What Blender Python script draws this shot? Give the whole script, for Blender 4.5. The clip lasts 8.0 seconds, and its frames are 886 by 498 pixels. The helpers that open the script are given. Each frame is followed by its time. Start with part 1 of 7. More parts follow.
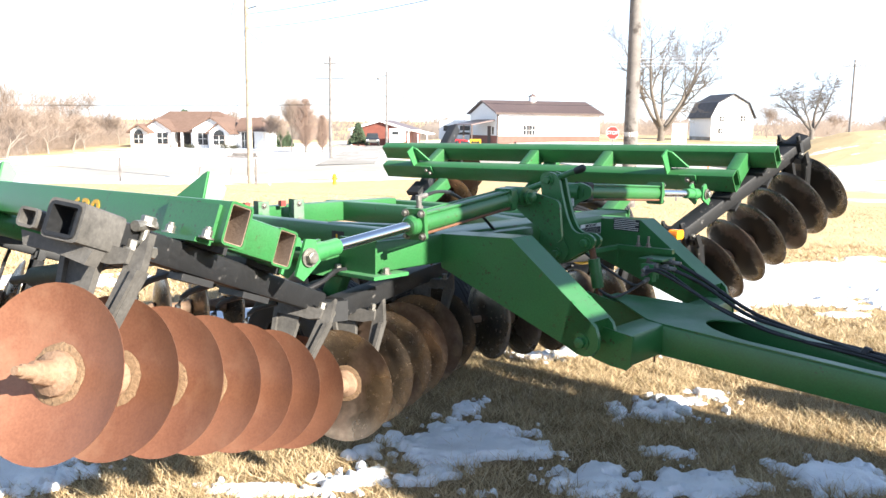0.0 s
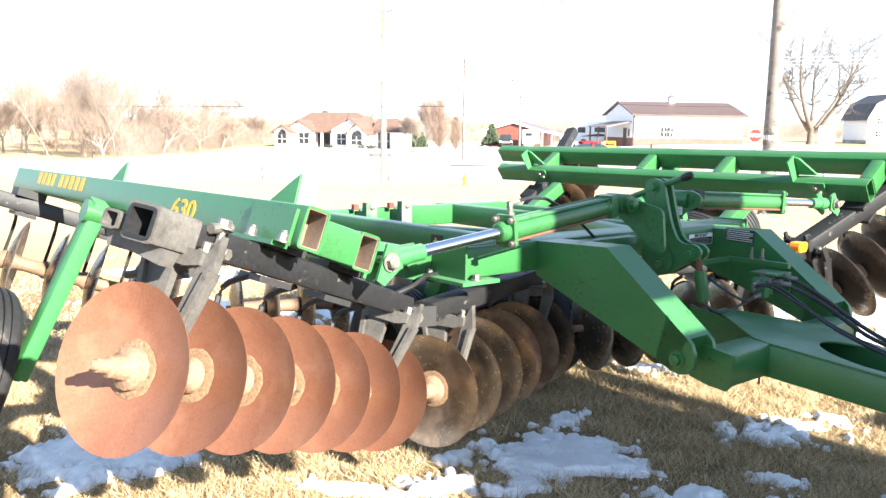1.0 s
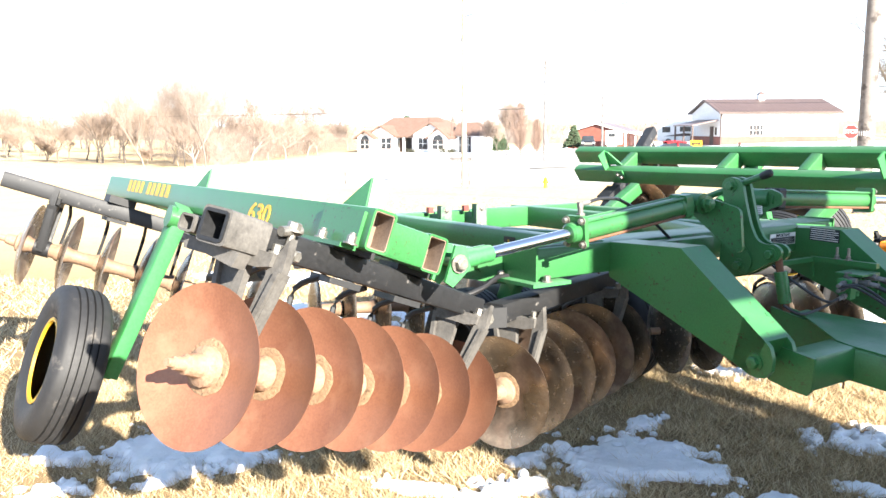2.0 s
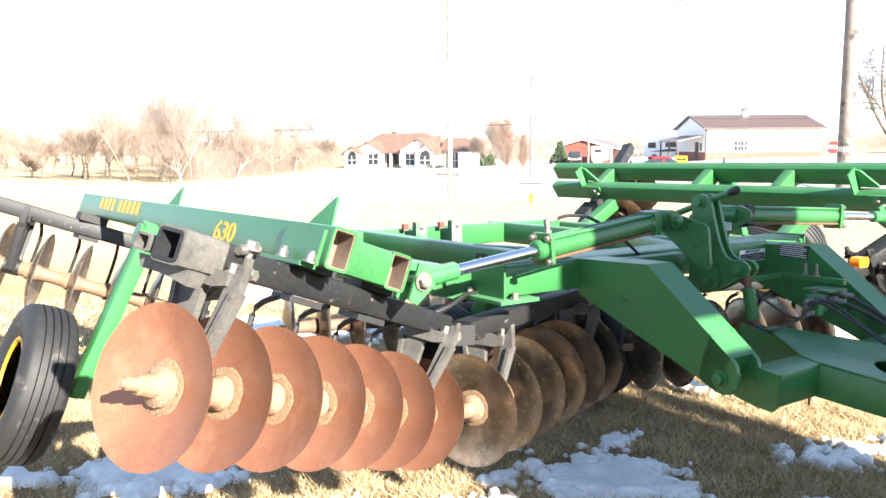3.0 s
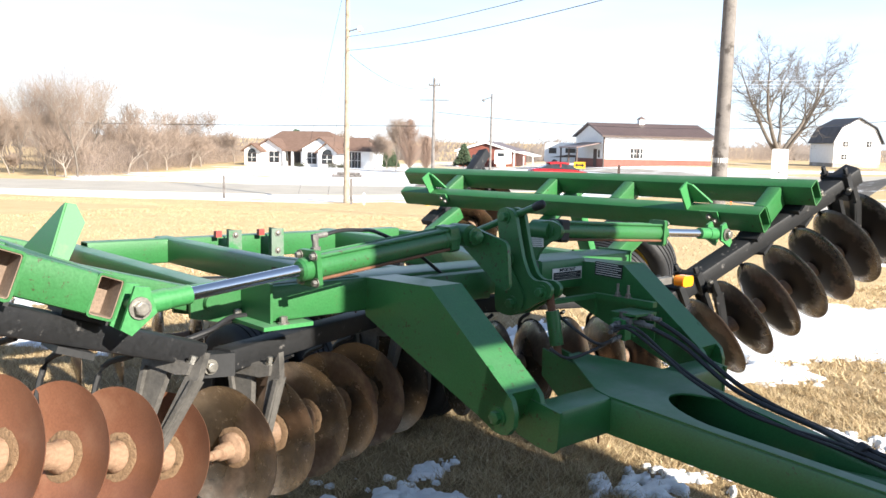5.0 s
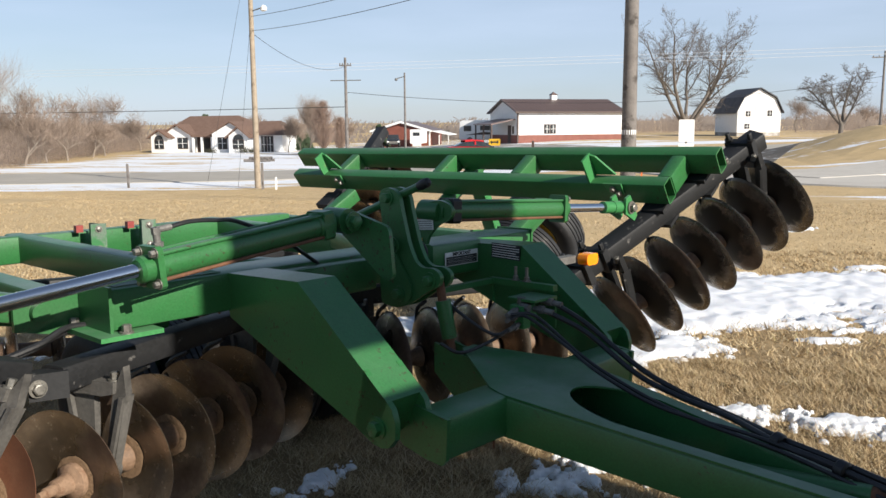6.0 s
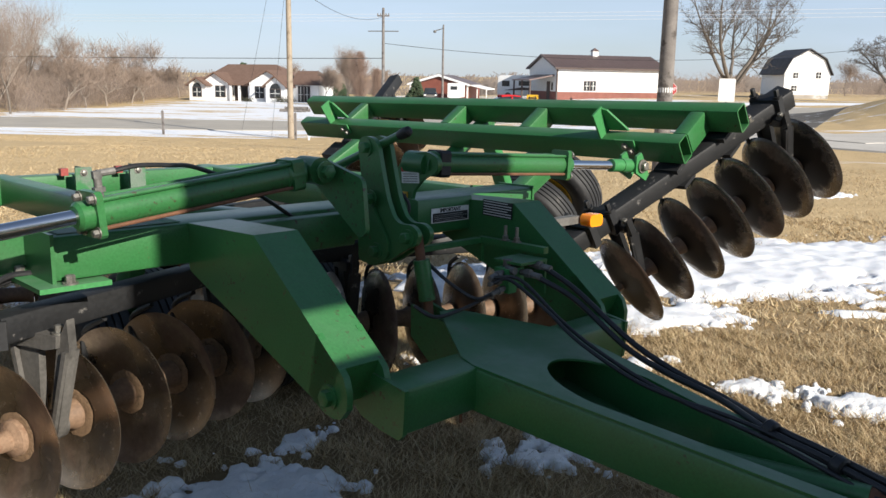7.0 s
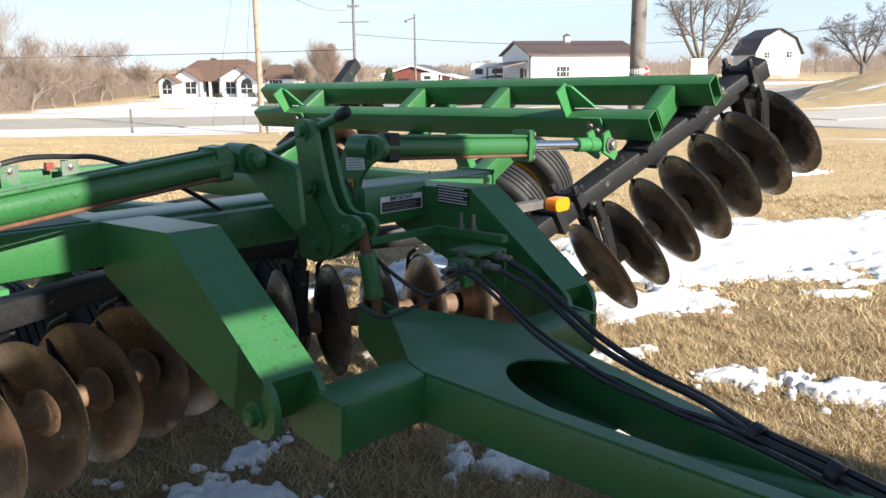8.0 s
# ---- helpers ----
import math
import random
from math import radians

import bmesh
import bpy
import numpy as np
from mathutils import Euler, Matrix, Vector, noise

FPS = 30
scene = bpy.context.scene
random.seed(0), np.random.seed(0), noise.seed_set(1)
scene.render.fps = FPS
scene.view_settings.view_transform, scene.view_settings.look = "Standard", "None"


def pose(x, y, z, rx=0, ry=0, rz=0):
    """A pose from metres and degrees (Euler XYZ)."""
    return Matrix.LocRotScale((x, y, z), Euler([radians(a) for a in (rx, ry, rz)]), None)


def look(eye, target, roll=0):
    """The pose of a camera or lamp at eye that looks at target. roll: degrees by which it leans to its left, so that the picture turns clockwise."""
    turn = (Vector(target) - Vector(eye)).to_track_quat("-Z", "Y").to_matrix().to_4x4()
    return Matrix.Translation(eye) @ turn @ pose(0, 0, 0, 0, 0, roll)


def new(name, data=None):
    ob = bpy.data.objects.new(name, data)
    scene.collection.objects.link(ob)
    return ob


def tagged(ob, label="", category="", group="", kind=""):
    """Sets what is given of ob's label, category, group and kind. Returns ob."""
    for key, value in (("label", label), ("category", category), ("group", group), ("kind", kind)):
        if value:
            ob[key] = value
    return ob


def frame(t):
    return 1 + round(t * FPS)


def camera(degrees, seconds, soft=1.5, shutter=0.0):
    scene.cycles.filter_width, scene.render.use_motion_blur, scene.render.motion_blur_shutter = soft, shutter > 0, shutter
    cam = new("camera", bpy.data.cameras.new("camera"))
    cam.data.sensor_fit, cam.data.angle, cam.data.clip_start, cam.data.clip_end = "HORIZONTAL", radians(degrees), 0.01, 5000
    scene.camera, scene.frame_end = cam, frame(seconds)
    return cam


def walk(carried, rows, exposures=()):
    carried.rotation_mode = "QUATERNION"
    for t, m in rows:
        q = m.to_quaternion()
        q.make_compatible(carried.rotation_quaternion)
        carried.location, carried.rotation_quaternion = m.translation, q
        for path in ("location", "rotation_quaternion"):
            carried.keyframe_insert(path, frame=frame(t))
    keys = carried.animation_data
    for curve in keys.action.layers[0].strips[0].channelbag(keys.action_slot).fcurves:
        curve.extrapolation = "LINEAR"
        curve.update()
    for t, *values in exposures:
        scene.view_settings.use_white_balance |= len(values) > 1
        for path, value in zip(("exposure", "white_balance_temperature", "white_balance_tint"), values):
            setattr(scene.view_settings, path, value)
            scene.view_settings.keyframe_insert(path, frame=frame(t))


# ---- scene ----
import collections
cam = camera(56.4, 8.0)
PATH = [
    (0, (0.5602, 0.2978, 1.7155), (0.3364, 2.2628, 1.4178), 0.57),
    (0.5, (0.6575, 0.3533, 1.7241), (0.3146, 2.3005, 1.4231), 1.08),
    (1, (0.7257, 0.3901, 1.7323), (0.1907, 2.2939, 1.4337), 0.77),
    (1.5, (0.7542, 0.3836, 1.7297), (0.0812, 2.2430, 1.4305), 0.03),
    (1.7, (0.7623, 0.3865, 1.7262), (0.0545, 2.2328, 1.4258), -0.11),
    (2.8, (0.8485, 0.3928, 1.7363), (0.1152, 2.2354, 1.4769), -0.50),
    (3, (0.8626, 0.4251, 1.7354), (0.1647, 2.2820, 1.4811), -0.48),
    (3.5, (0.8849, 0.5458, 1.7284), (0.2812, 2.4365, 1.4820), -0.27),
    (4, (0.9301, 0.7242, 1.7494), (0.3942, 2.6393, 1.5371), -0.30),
    (4.5, (1.1068, 0.8663, 1.7550), (0.5922, 2.7864, 1.5351), 1.03),
    (4.7, (1.1809, 0.9047, 1.7557), (0.6641, 2.8226, 1.5218), 1.36),
    (6, (1.3379, 1.4054, 1.7263), (1.0454, 3.3615, 1.4292), -0.45),
    (6.5, (1.3956, 1.5338, 1.7070), (1.0948, 3.4786, 1.3503), -0.23),
    (7, (1.5026, 1.6824, 1.6910), (1.1309, 3.6057, 1.2876), 0.96),
    (7.5, (1.5698, 1.8065, 1.6598), (1.1864, 3.7189, 1.2175), 0.46),
    (8, (1.5541, 1.9844, 1.6348), (1.2314, 3.9116, 1.2087), -0.71),
]
walk(cam, [(t, look(eye, target, roll)) for t, eye, target, roll in PATH],
     [(0.0, 1.55), (0.7, 1.85), (1.5, 2.13), (3.0, 2.03), (3.5, 2.0), (4.0, 1.96), (4.7, 1.57), (5.8, 0.24), (6.5, 0.2), (7.0, 0.27), (7.5, 0.46), (8.0, 0.74)])
# ---------------- world, sun, exposure ----------------
SUN_ELEV, SUN_AZ = 25.0, 124.5          # azimuth clockwise from +y
world = bpy.data.worlds.new("sky")
scene.world = world
world.use_nodes = True
wn = world.node_tree.nodes
sky = wn.new("ShaderNodeTexSky")
sky.sky_type, sky.sun_disc = "NISHITA", False
sky.sun_elevation, sky.sun_rotation = radians(SUN_ELEV), radians(SUN_AZ)
sky.air_density, sky.dust_density, sky.ozone_density = 1.0, 0.35, 3.0
wn["Background"].inputs["Strength"].default_value = 0.076
# thin high cloud over the blue
wco = wn.new("ShaderNodeTexCoord")
wmap = wn.new("ShaderNodeMapping")
wmap.inputs["Scale"].default_value = (1.0, 1.0, 6.0)
wnoise = wn.new("ShaderNodeTexNoise")
wnoise.inputs["Scale"].default_value, wnoise.inputs["Detail"].default_value = 2.2, 7.0
wrange = wn.new("ShaderNodeMapRange")
wrange.inputs[1].default_value, wrange.inputs[2].default_value, wrange.inputs[3].default_value, wrange.inputs[4].default_value = 0.35, 0.7, 0.45, 0.72
wmix = wn.new("ShaderNodeMix")
wmix.data_type = "RGBA"
wmix.inputs[7].default_value = (7.7, 9.2, 11.8, 1)
wl = world.node_tree.links.new
wl(wco.outputs["Generated"], wmap.inputs[0])
wl(wmap.outputs[0], wnoise.inputs["Vector"])
wl(wnoise.outputs[0], wrange.inputs[0])
# the haze thins out overhead
wsep = wn.new("ShaderNodeSeparateXYZ")
wfall = wn.new("ShaderNodeMapRange")
wfall.inputs[1].default_value, wfall.inputs[2].default_value, wfall.inputs[3].default_value, wfall.inputs[4].default_value = 0.12, 0.55, 1.0, 0.15
wmul = wn.new("ShaderNodeMath")
wmul.operation = "MULTIPLY"
wl(wco.outputs["Generated"], wsep.inputs[0])
wl(wsep.outputs[2], wfall.inputs[0])
wl(wrange.outputs[0], wmul.inputs[0])
wl(wfall.outputs[0], wmul.inputs[1])
wl(wmul.outputs[0], wmix.inputs[0])
wl(sky.outputs[0], wmix.inputs[6])
wl(wmix.outputs[2], wn["Background"].inputs["Color"])
sun = new("sun", bpy.data.lights.new("sun", "SUN"))
sun.data.energy, sun.data.angle, sun.data.color = 6.2, radians(0.55), (1.0, 0.93, 0.82)
sv = Vector((math.sin(radians(SUN_AZ)) * math.cos(radians(SUN_ELEV)), math.cos(radians(SUN_AZ)) * math.cos(radians(SUN_ELEV)), math.sin(radians(SUN_ELEV))))
sun.matrix_world = look(sv * 50, (0, 0, 0))

# ---------------- materials ----------------
def mat_new(name):
    m = bpy.data.materials.new(name)
    m.use_nodes = True
    nt = m.node_tree
    return m, nt, nt.nodes["Principled BSDF"]


def nz(nt, scale, detail=6.0, rough=0.6, vec=None, kind="ShaderNodeTexNoise"):
    n = nt.nodes.new(kind)
    n.inputs["Scale"].default_value = scale
    if "Detail" in n.inputs:
        n.inputs["Detail"].default_value = detail
    if "Roughness" in n.inputs:
        n.inputs["Roughness"].default_value = rough
    if vec is not None:
        nt.links.new(vec, n.inputs["Vector"])
    return n


def ramp(nt, fac, stops):
    r = nt.nodes.new("ShaderNodeValToRGB")
    while len(r.color_ramp.elements) < len(stops):
        r.color_ramp.elements.new(0.5)
    for e, (p, c) in zip(r.color_ramp.elements, stops):
        e.position, e.color = p, (*c, 1) if len(c) == 3 else c
    nt.links.new(fac, r.inputs[0])
    return r


def mix(nt, fac, a, b, mode="MIX"):
    n = nt.nodes.new("ShaderNodeMix")
    n.data_type, n.blend_type = "RGBA", mode
    for s, v in ((n.inputs[0], fac), (n.inputs[6], a), (n.inputs[7], b)):
        if hasattr(v, "links"):
            nt.links.new(v, s)
        elif isinstance(v, (int, float)):
            s.default_value = v
        else:
            s.default_value = (*v, 1)
    return n.outputs[2]


def bump(nt, bsdf, height, strength, dist):
    b = nt.nodes.new("ShaderNodeBump")
    b.inputs["Strength"].default_value, b.inputs["Distance"].default_value = strength, dist
    nt.links.new(height, b.inputs["Height"])
    nt.links.new(b.outputs[0], bsdf.inputs["Normal"])


def surface(name, a, b, wear=None, wear_at=(0.62, 0.7), scale=6.0, fine=60.0, rough=(0.4, 0.6), metal=0.0, relief=0.15, dist=0.004, wear_scale=9.0, obj_random=0.0, dust=0.0, specks=None):
    """Two tones mixed by a broad noise, worn spots by a sharper one, grain by a fine one."""
    m, nt, p = mat_new(name)
    co = nt.nodes.new("ShaderNodeTexCoord").outputs["Object"]
    if obj_random:
        oi = nt.nodes.new("ShaderNodeObjectInfo")
        add = nt.nodes.new("ShaderNodeVectorMath")
        sc = nt.nodes.new("ShaderNodeVectorMath")
        sc.operation = "SCALE"
        sc.inputs[0].default_value = (37.0, 11.0, 23.0)
        nt.links.new(oi.outputs["Random"], sc.inputs["Scale"])
        nt.links.new(co, add.inputs[0])
        nt.links.new(sc.outputs[0], add.inputs[1])
        co = add.outputs[0]
    n1, n2 = nz(nt, scale, vec=co), nz(nt, fine, 4, vec=co)
    col = ramp(nt, n1.outputs[0], [(0.32, a), (0.68, b)]).outputs[0]
    col = mix(nt, 0.35, col, ramp(nt, n2.outputs[0], [(0.3, tuple(v * 0.7 for v in a)), (0.7, tuple(min(1, v * 1.25) for v in b))]).outputs[0])
    if wear:
        n3 = nz(nt, wear_scale, 9, 0.7, vec=co)
        f = ramp(nt, n3.outputs[0], [(wear_at[0], (0, 0, 0)), (wear_at[1], (1, 1, 1))]).outputs[0]
        col = mix(nt, f, col, wear)
    if specks:
        # chips and rust specks gathered in loose groups
        n5, n6 = nz(nt, 52, 5, 0.7, vec=co), nz(nt, 2.3, 5, 0.6, vec=co)
        f5 = ramp(nt, n5.outputs[0], [(0.60, (0, 0, 0)), (0.63, (1, 1, 1))]).outputs[0]
        f6 = ramp(nt, n6.outputs[0], [(0.48, (0.08, 0.08, 0.08)), (0.60, (1, 1, 1))]).outputs[0]
        col = mix(nt, mix(nt, 1.0, f5, f6, "MULTIPLY"), col, specks)
        # broad fading and grime
        n7 = nz(nt, 1.4, 6, 0.65, vec=co)
        col = mix(nt, ramp(nt, n7.outputs[0], [(0.45, (0, 0, 0)), (0.75, (0.45, 0.45, 0.45))]).outputs[0], col, (0.055, 0.105, 0.055))
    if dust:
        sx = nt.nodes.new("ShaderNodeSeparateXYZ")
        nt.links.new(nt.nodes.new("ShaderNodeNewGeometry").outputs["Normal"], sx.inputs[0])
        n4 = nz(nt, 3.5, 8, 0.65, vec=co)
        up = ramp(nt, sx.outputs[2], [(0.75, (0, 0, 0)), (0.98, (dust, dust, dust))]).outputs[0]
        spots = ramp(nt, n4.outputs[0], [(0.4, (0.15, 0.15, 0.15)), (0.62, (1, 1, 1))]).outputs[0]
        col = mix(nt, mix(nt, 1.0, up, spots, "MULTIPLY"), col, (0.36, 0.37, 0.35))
    if obj_random:
        hs = nt.nodes.new("ShaderNodeHueSaturation")
        mr = nt.nodes.new("ShaderNodeMapRange")
        mr.inputs[3].default_value, mr.inputs[4].default_value = 1 - obj_random, 1 + obj_random
        nt.links.new(oi.outputs["Random"], mr.inputs[0])
        nt.links.new(mr.outputs[0], hs.inputs["Value"])
        nt.links.new(col, hs.inputs["Color"])
        col = hs.outputs[0]
    nt.links.new(col, p.inputs["Base Color"])
    rr = nt.nodes.new("ShaderNodeMapRange")
    rr.inputs[3].default_value, rr.inputs[4].default_value = rough
    nt.links.new(n2.outputs[0], rr.inputs[0])
    nt.links.new(rr.outputs[0], p.inputs["Roughness"])
    p.inputs["Metallic"].default_value = metal
    bump(nt, p, n2.outputs[0], relief, dist)
    return m


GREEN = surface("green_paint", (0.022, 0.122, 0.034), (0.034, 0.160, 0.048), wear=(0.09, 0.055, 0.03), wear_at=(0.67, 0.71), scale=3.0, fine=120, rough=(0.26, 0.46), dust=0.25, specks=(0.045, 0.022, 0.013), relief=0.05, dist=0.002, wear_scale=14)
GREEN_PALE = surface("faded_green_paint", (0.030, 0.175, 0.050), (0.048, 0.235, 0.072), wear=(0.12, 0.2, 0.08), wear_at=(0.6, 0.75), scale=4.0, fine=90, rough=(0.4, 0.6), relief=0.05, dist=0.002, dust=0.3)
BLACK = surface("black_paint", (0.007, 0.0075, 0.0085), (0.017, 0.0175, 0.019), wear=(0.17, 0.16, 0.15), wear_at=(0.61, 0.70), scale=5, fine=70, rough=(0.45, 0.7), relief=0.12, wear_scale=17)
BARE = surface("scuffed_grey_steel", (0.10, 0.095, 0.088), (0.19, 0.182, 0.17), wear=(0.32, 0.30, 0.27), wear_at=(0.55, 0.72), scale=7, fine=90, rough=(0.45, 0.65), metal=0.25, relief=0.15)
WORN = surface("worn_grey_casting", (0.062, 0.058, 0.053), (0.125, 0.117, 0.106), wear=(0.032, 0.03, 0.028), wear_at=(0.52, 0.72), scale=6, fine=80, rough=(0.6, 0.8), relief=0.2, wear_scale=7)
RUST = surface("rusty_blade_steel", (0.165, 0.064, 0.035), (0.235, 0.104, 0.060), wear=(0.28, 0.15, 0.092), wear_at=(0.52, 0.8), scale=5, fine=130, rough=(0.42, 0.62), metal=0.1, relief=0.10, dist=0.002, wear_scale=4, obj_random=0.12)
TUBE_DIRT = surface("dry_dirt", (0.15, 0.105, 0.075), (0.24, 0.175, 0.13), wear=(0.09, 0.06, 0.04), scale=14, fine=120, rough=(0.85, 1.0), relief=0.4, wear_scale=8)
MUD_CRUST = surface("dried_mud", (0.15, 0.09, 0.05), (0.27, 0.175, 0.10), wear=(0.09, 0.055, 0.03), wear_at=(0.55, 0.65), scale=22, fine=110, rough=(0.8, 1.0), relief=0.7, dist=0.006, wear_scale=25)


def polished_blade(name, muddy):
    """Bare steel worn bright in rings, with a rusty side that differs from blade to blade."""
    m, nt, p = mat_new(name)
    L = nt.links.new
    co = nt.nodes.new("ShaderNodeTexCoord").outputs["Object"]
    oi = nt.nodes.new("ShaderNodeObjectInfo")
    sc = nt.nodes.new("ShaderNodeVectorMath")
    sc.operation = "SCALE"
    sc.inputs[0].default_value = (37.0, 11.0, 23.0)
    L(oi.outputs["Random"], sc.inputs["Scale"])
    ad = nt.nodes.new("ShaderNodeVectorMath")
    L(co, ad.inputs[0])
    L(sc.outputs[0], ad.inputs[1])
    v = ad.outputs[0]
    broad, fine, spot = nz(nt, 2.6, 5, 0.5, vec=v), nz(nt, 120, 4, vec=v), nz(nt, 30, 8, 0.7, vec=v)
    steel = ramp(nt, spot.outputs[0], [(0.3, (0.085, 0.075, 0.066)), (0.55, (0.13, 0.117, 0.102)), (0.75, (0.19, 0.173, 0.153))]).outputs[0]
    if not muddy:
        steel = mix(nt, 1.0, steel, (1.4, 1.29, 1.16), "MULTIPLY")
    rust = ramp(nt, spot.outputs[0], [(0.3, (0.08, 0.051, 0.037)), (0.7, (0.135, 0.088, 0.064))]).outputs[0]
    f = ramp(nt, broad.outputs[0], [(0.52, (0, 0, 0)), (0.62, (0.9, 0.9, 0.9))]).outputs[0]
    pit = ramp(nt, spot.outputs[0], [(0.62, (0, 0, 0)), (0.68, (0.7, 0.7, 0.7))]).outputs[0]
    f = mix(nt, 1.0, f, pit, "LIGHTEN")
    # the rim is worn bright, the middle keeps its dark mill scale
    reach = nt.nodes.new("ShaderNodeVectorMath")
    reach.operation = "LENGTH"
    L(co, reach.inputs[0])
    rim = ramp(nt, reach.outputs["Value"], [(0.10, (0.5, 0.48, 0.46)), (0.18, (0.8, 0.8, 0.8)), (0.24, (1.9, 1.85, 1.8)), (0.275, (1.2, 1.15, 1.1))]).outputs[0]
    steel = mix(nt, 1.0, steel, rim, "MULTIPLY")
    col = mix(nt, f, steel, rust)
    if muddy:
        # black grease and soil caked round the middle, ragged at its edge
        ln = nt.nodes.new("ShaderNodeVectorMath")
        ln.operation = "LENGTH"
        L(co, ln.inputs[0])
        wob = nt.nodes.new("ShaderNodeMath")
        wob.operation = "MULTIPLY_ADD"
        L(nz(nt, 5.0, 6, 0.65, vec=v).outputs[0], wob.inputs[0])
        wob.inputs[1].default_value = -0.32
        L(ln.outputs["Value"], wob.inputs[2])
        cake = ramp(nt, wob.outputs[0], [(0.02, (1, 1, 1)), (0.05, (0, 0, 0))]).outputs[0]
        col = mix(nt, cake, col, (0.018, 0.014, 0.011))
        f = mix(nt, 1.0, f, cake, "LIGHTEN")
    L(col, p.inputs["Base Color"])
    inv = nt.nodes.new("ShaderNodeMapRange")
    inv.inputs[3].default_value, inv.inputs[4].default_value = 0.75, 0.2
    L(f, inv.inputs[0])
    L(inv.outputs[0], p.inputs["Metallic"])
    rg = nt.nodes.new("ShaderNodeMapRange")
    rg.inputs[3].default_value, rg.inputs[4].default_value = 0.27, 0.55
    L(f, rg.inputs[0])
    L(rg.outputs[0], p.inputs["Roughness"])
    p.inputs["Anisotropic"].default_value = 0.8
    tg = nt.nodes.new("ShaderNodeTangent")
    tg.direction_type, tg.axis = "RADIAL", "Z"
    L(tg.outputs[0], p.inputs["Tangent"])
    bump(nt, p, fine.outputs[0], 0.07, 0.002)
    return m


POLISHED = polished_blade("soil_polished_blade_steel", False)
CAKED = polished_blade("soil_caked_blade_steel", True)
HUB = surface("dried_mud_hub", (0.185, 0.112, 0.07), (0.30, 0.195, 0.125), wear=(0.2, 0.11, 0.065), wear_at=(0.55, 0.65), scale=18, fine=80, rough=(0.7, 0.95), relief=0.6, dist=0.006, wear_scale=25)
CHROME, _nt, _p = mat_new("chrome_rod")
_p.inputs["Base Color"].default_value = (0.72, 0.73, 0.76, 1)
_p.inputs["Metallic"].default_value, _p.inputs["Roughness"].default_value = 1.0, 0.16
RUBBER = surface("tyre_rubber", (0.009, 0.009, 0.010), (0.02, 0.02, 0.021), wear=(0.10, 0.09, 0.08), wear_at=(0.60, 0.72), scale=5, fine=50, rough=(0.5, 0.8), relief=0.2, wear_scale=7)
HOSE = surface("black_hose", (0.01, 0.01, 0.011), (0.022, 0.022, 0.024), scale=20, fine=200, rough=(0.35, 0.55), relief=0.15)
YELLOW = surface("yellow_paint", (0.55, 0.30, 0.012), (0.66, 0.38, 0.02), wear=(0.25, 0.13, 0.03), scale=5, fine=60, rough=(0.4, 0.6), relief=0.06)
BOLT = surface("zinc_bolt", (0.17, 0.16, 0.14), (0.30, 0.285, 0.255), wear=(0.25, 0.12, 0.06), scale=30, fine=150, rough=(0.35, 0.55), metal=0.7, relief=0.1)
WHITE = surface("white_paint", (0.74, 0.74, 0.73), (0.84, 0.84, 0.83), scale=2, fine=30, rough=(0.55, 0.75), relief=0.05)
GLASS_DARK = surface("dark_window_glass", (0.02, 0.025, 0.03), (0.05, 0.055, 0.06), scale=1, fine=5, rough=(0.05, 0.12), relief=0.0)
DECAL = surface("black_decal", (0.012, 0.012, 0.013), (0.02, 0.02, 0.022), scale=20, fine=90, rough=(0.4, 0.5), relief=0.02)
DECAL_W = surface("white_decal", (0.62, 0.62, 0.6), (0.72, 0.72, 0.7), scale=20, fine=90, rough=(0.45, 0.6), relief=0.02)
DECAL_R = surface("red_decal", (0.5, 0.03, 0.03), (0.6, 0.05, 0.04), scale=20, fine=90, rough=(0.45, 0.6), relief=0.02)
AMBER, _nt, _p = mat_new("amber_lens")
_p.inputs["Base Color"].default_value = (0.85, 0.27, 0.01, 1)
_p.inputs["Roughness"].default_value, _p.inputs["Subsurface Weight"].default_value = 0.2, 0.2


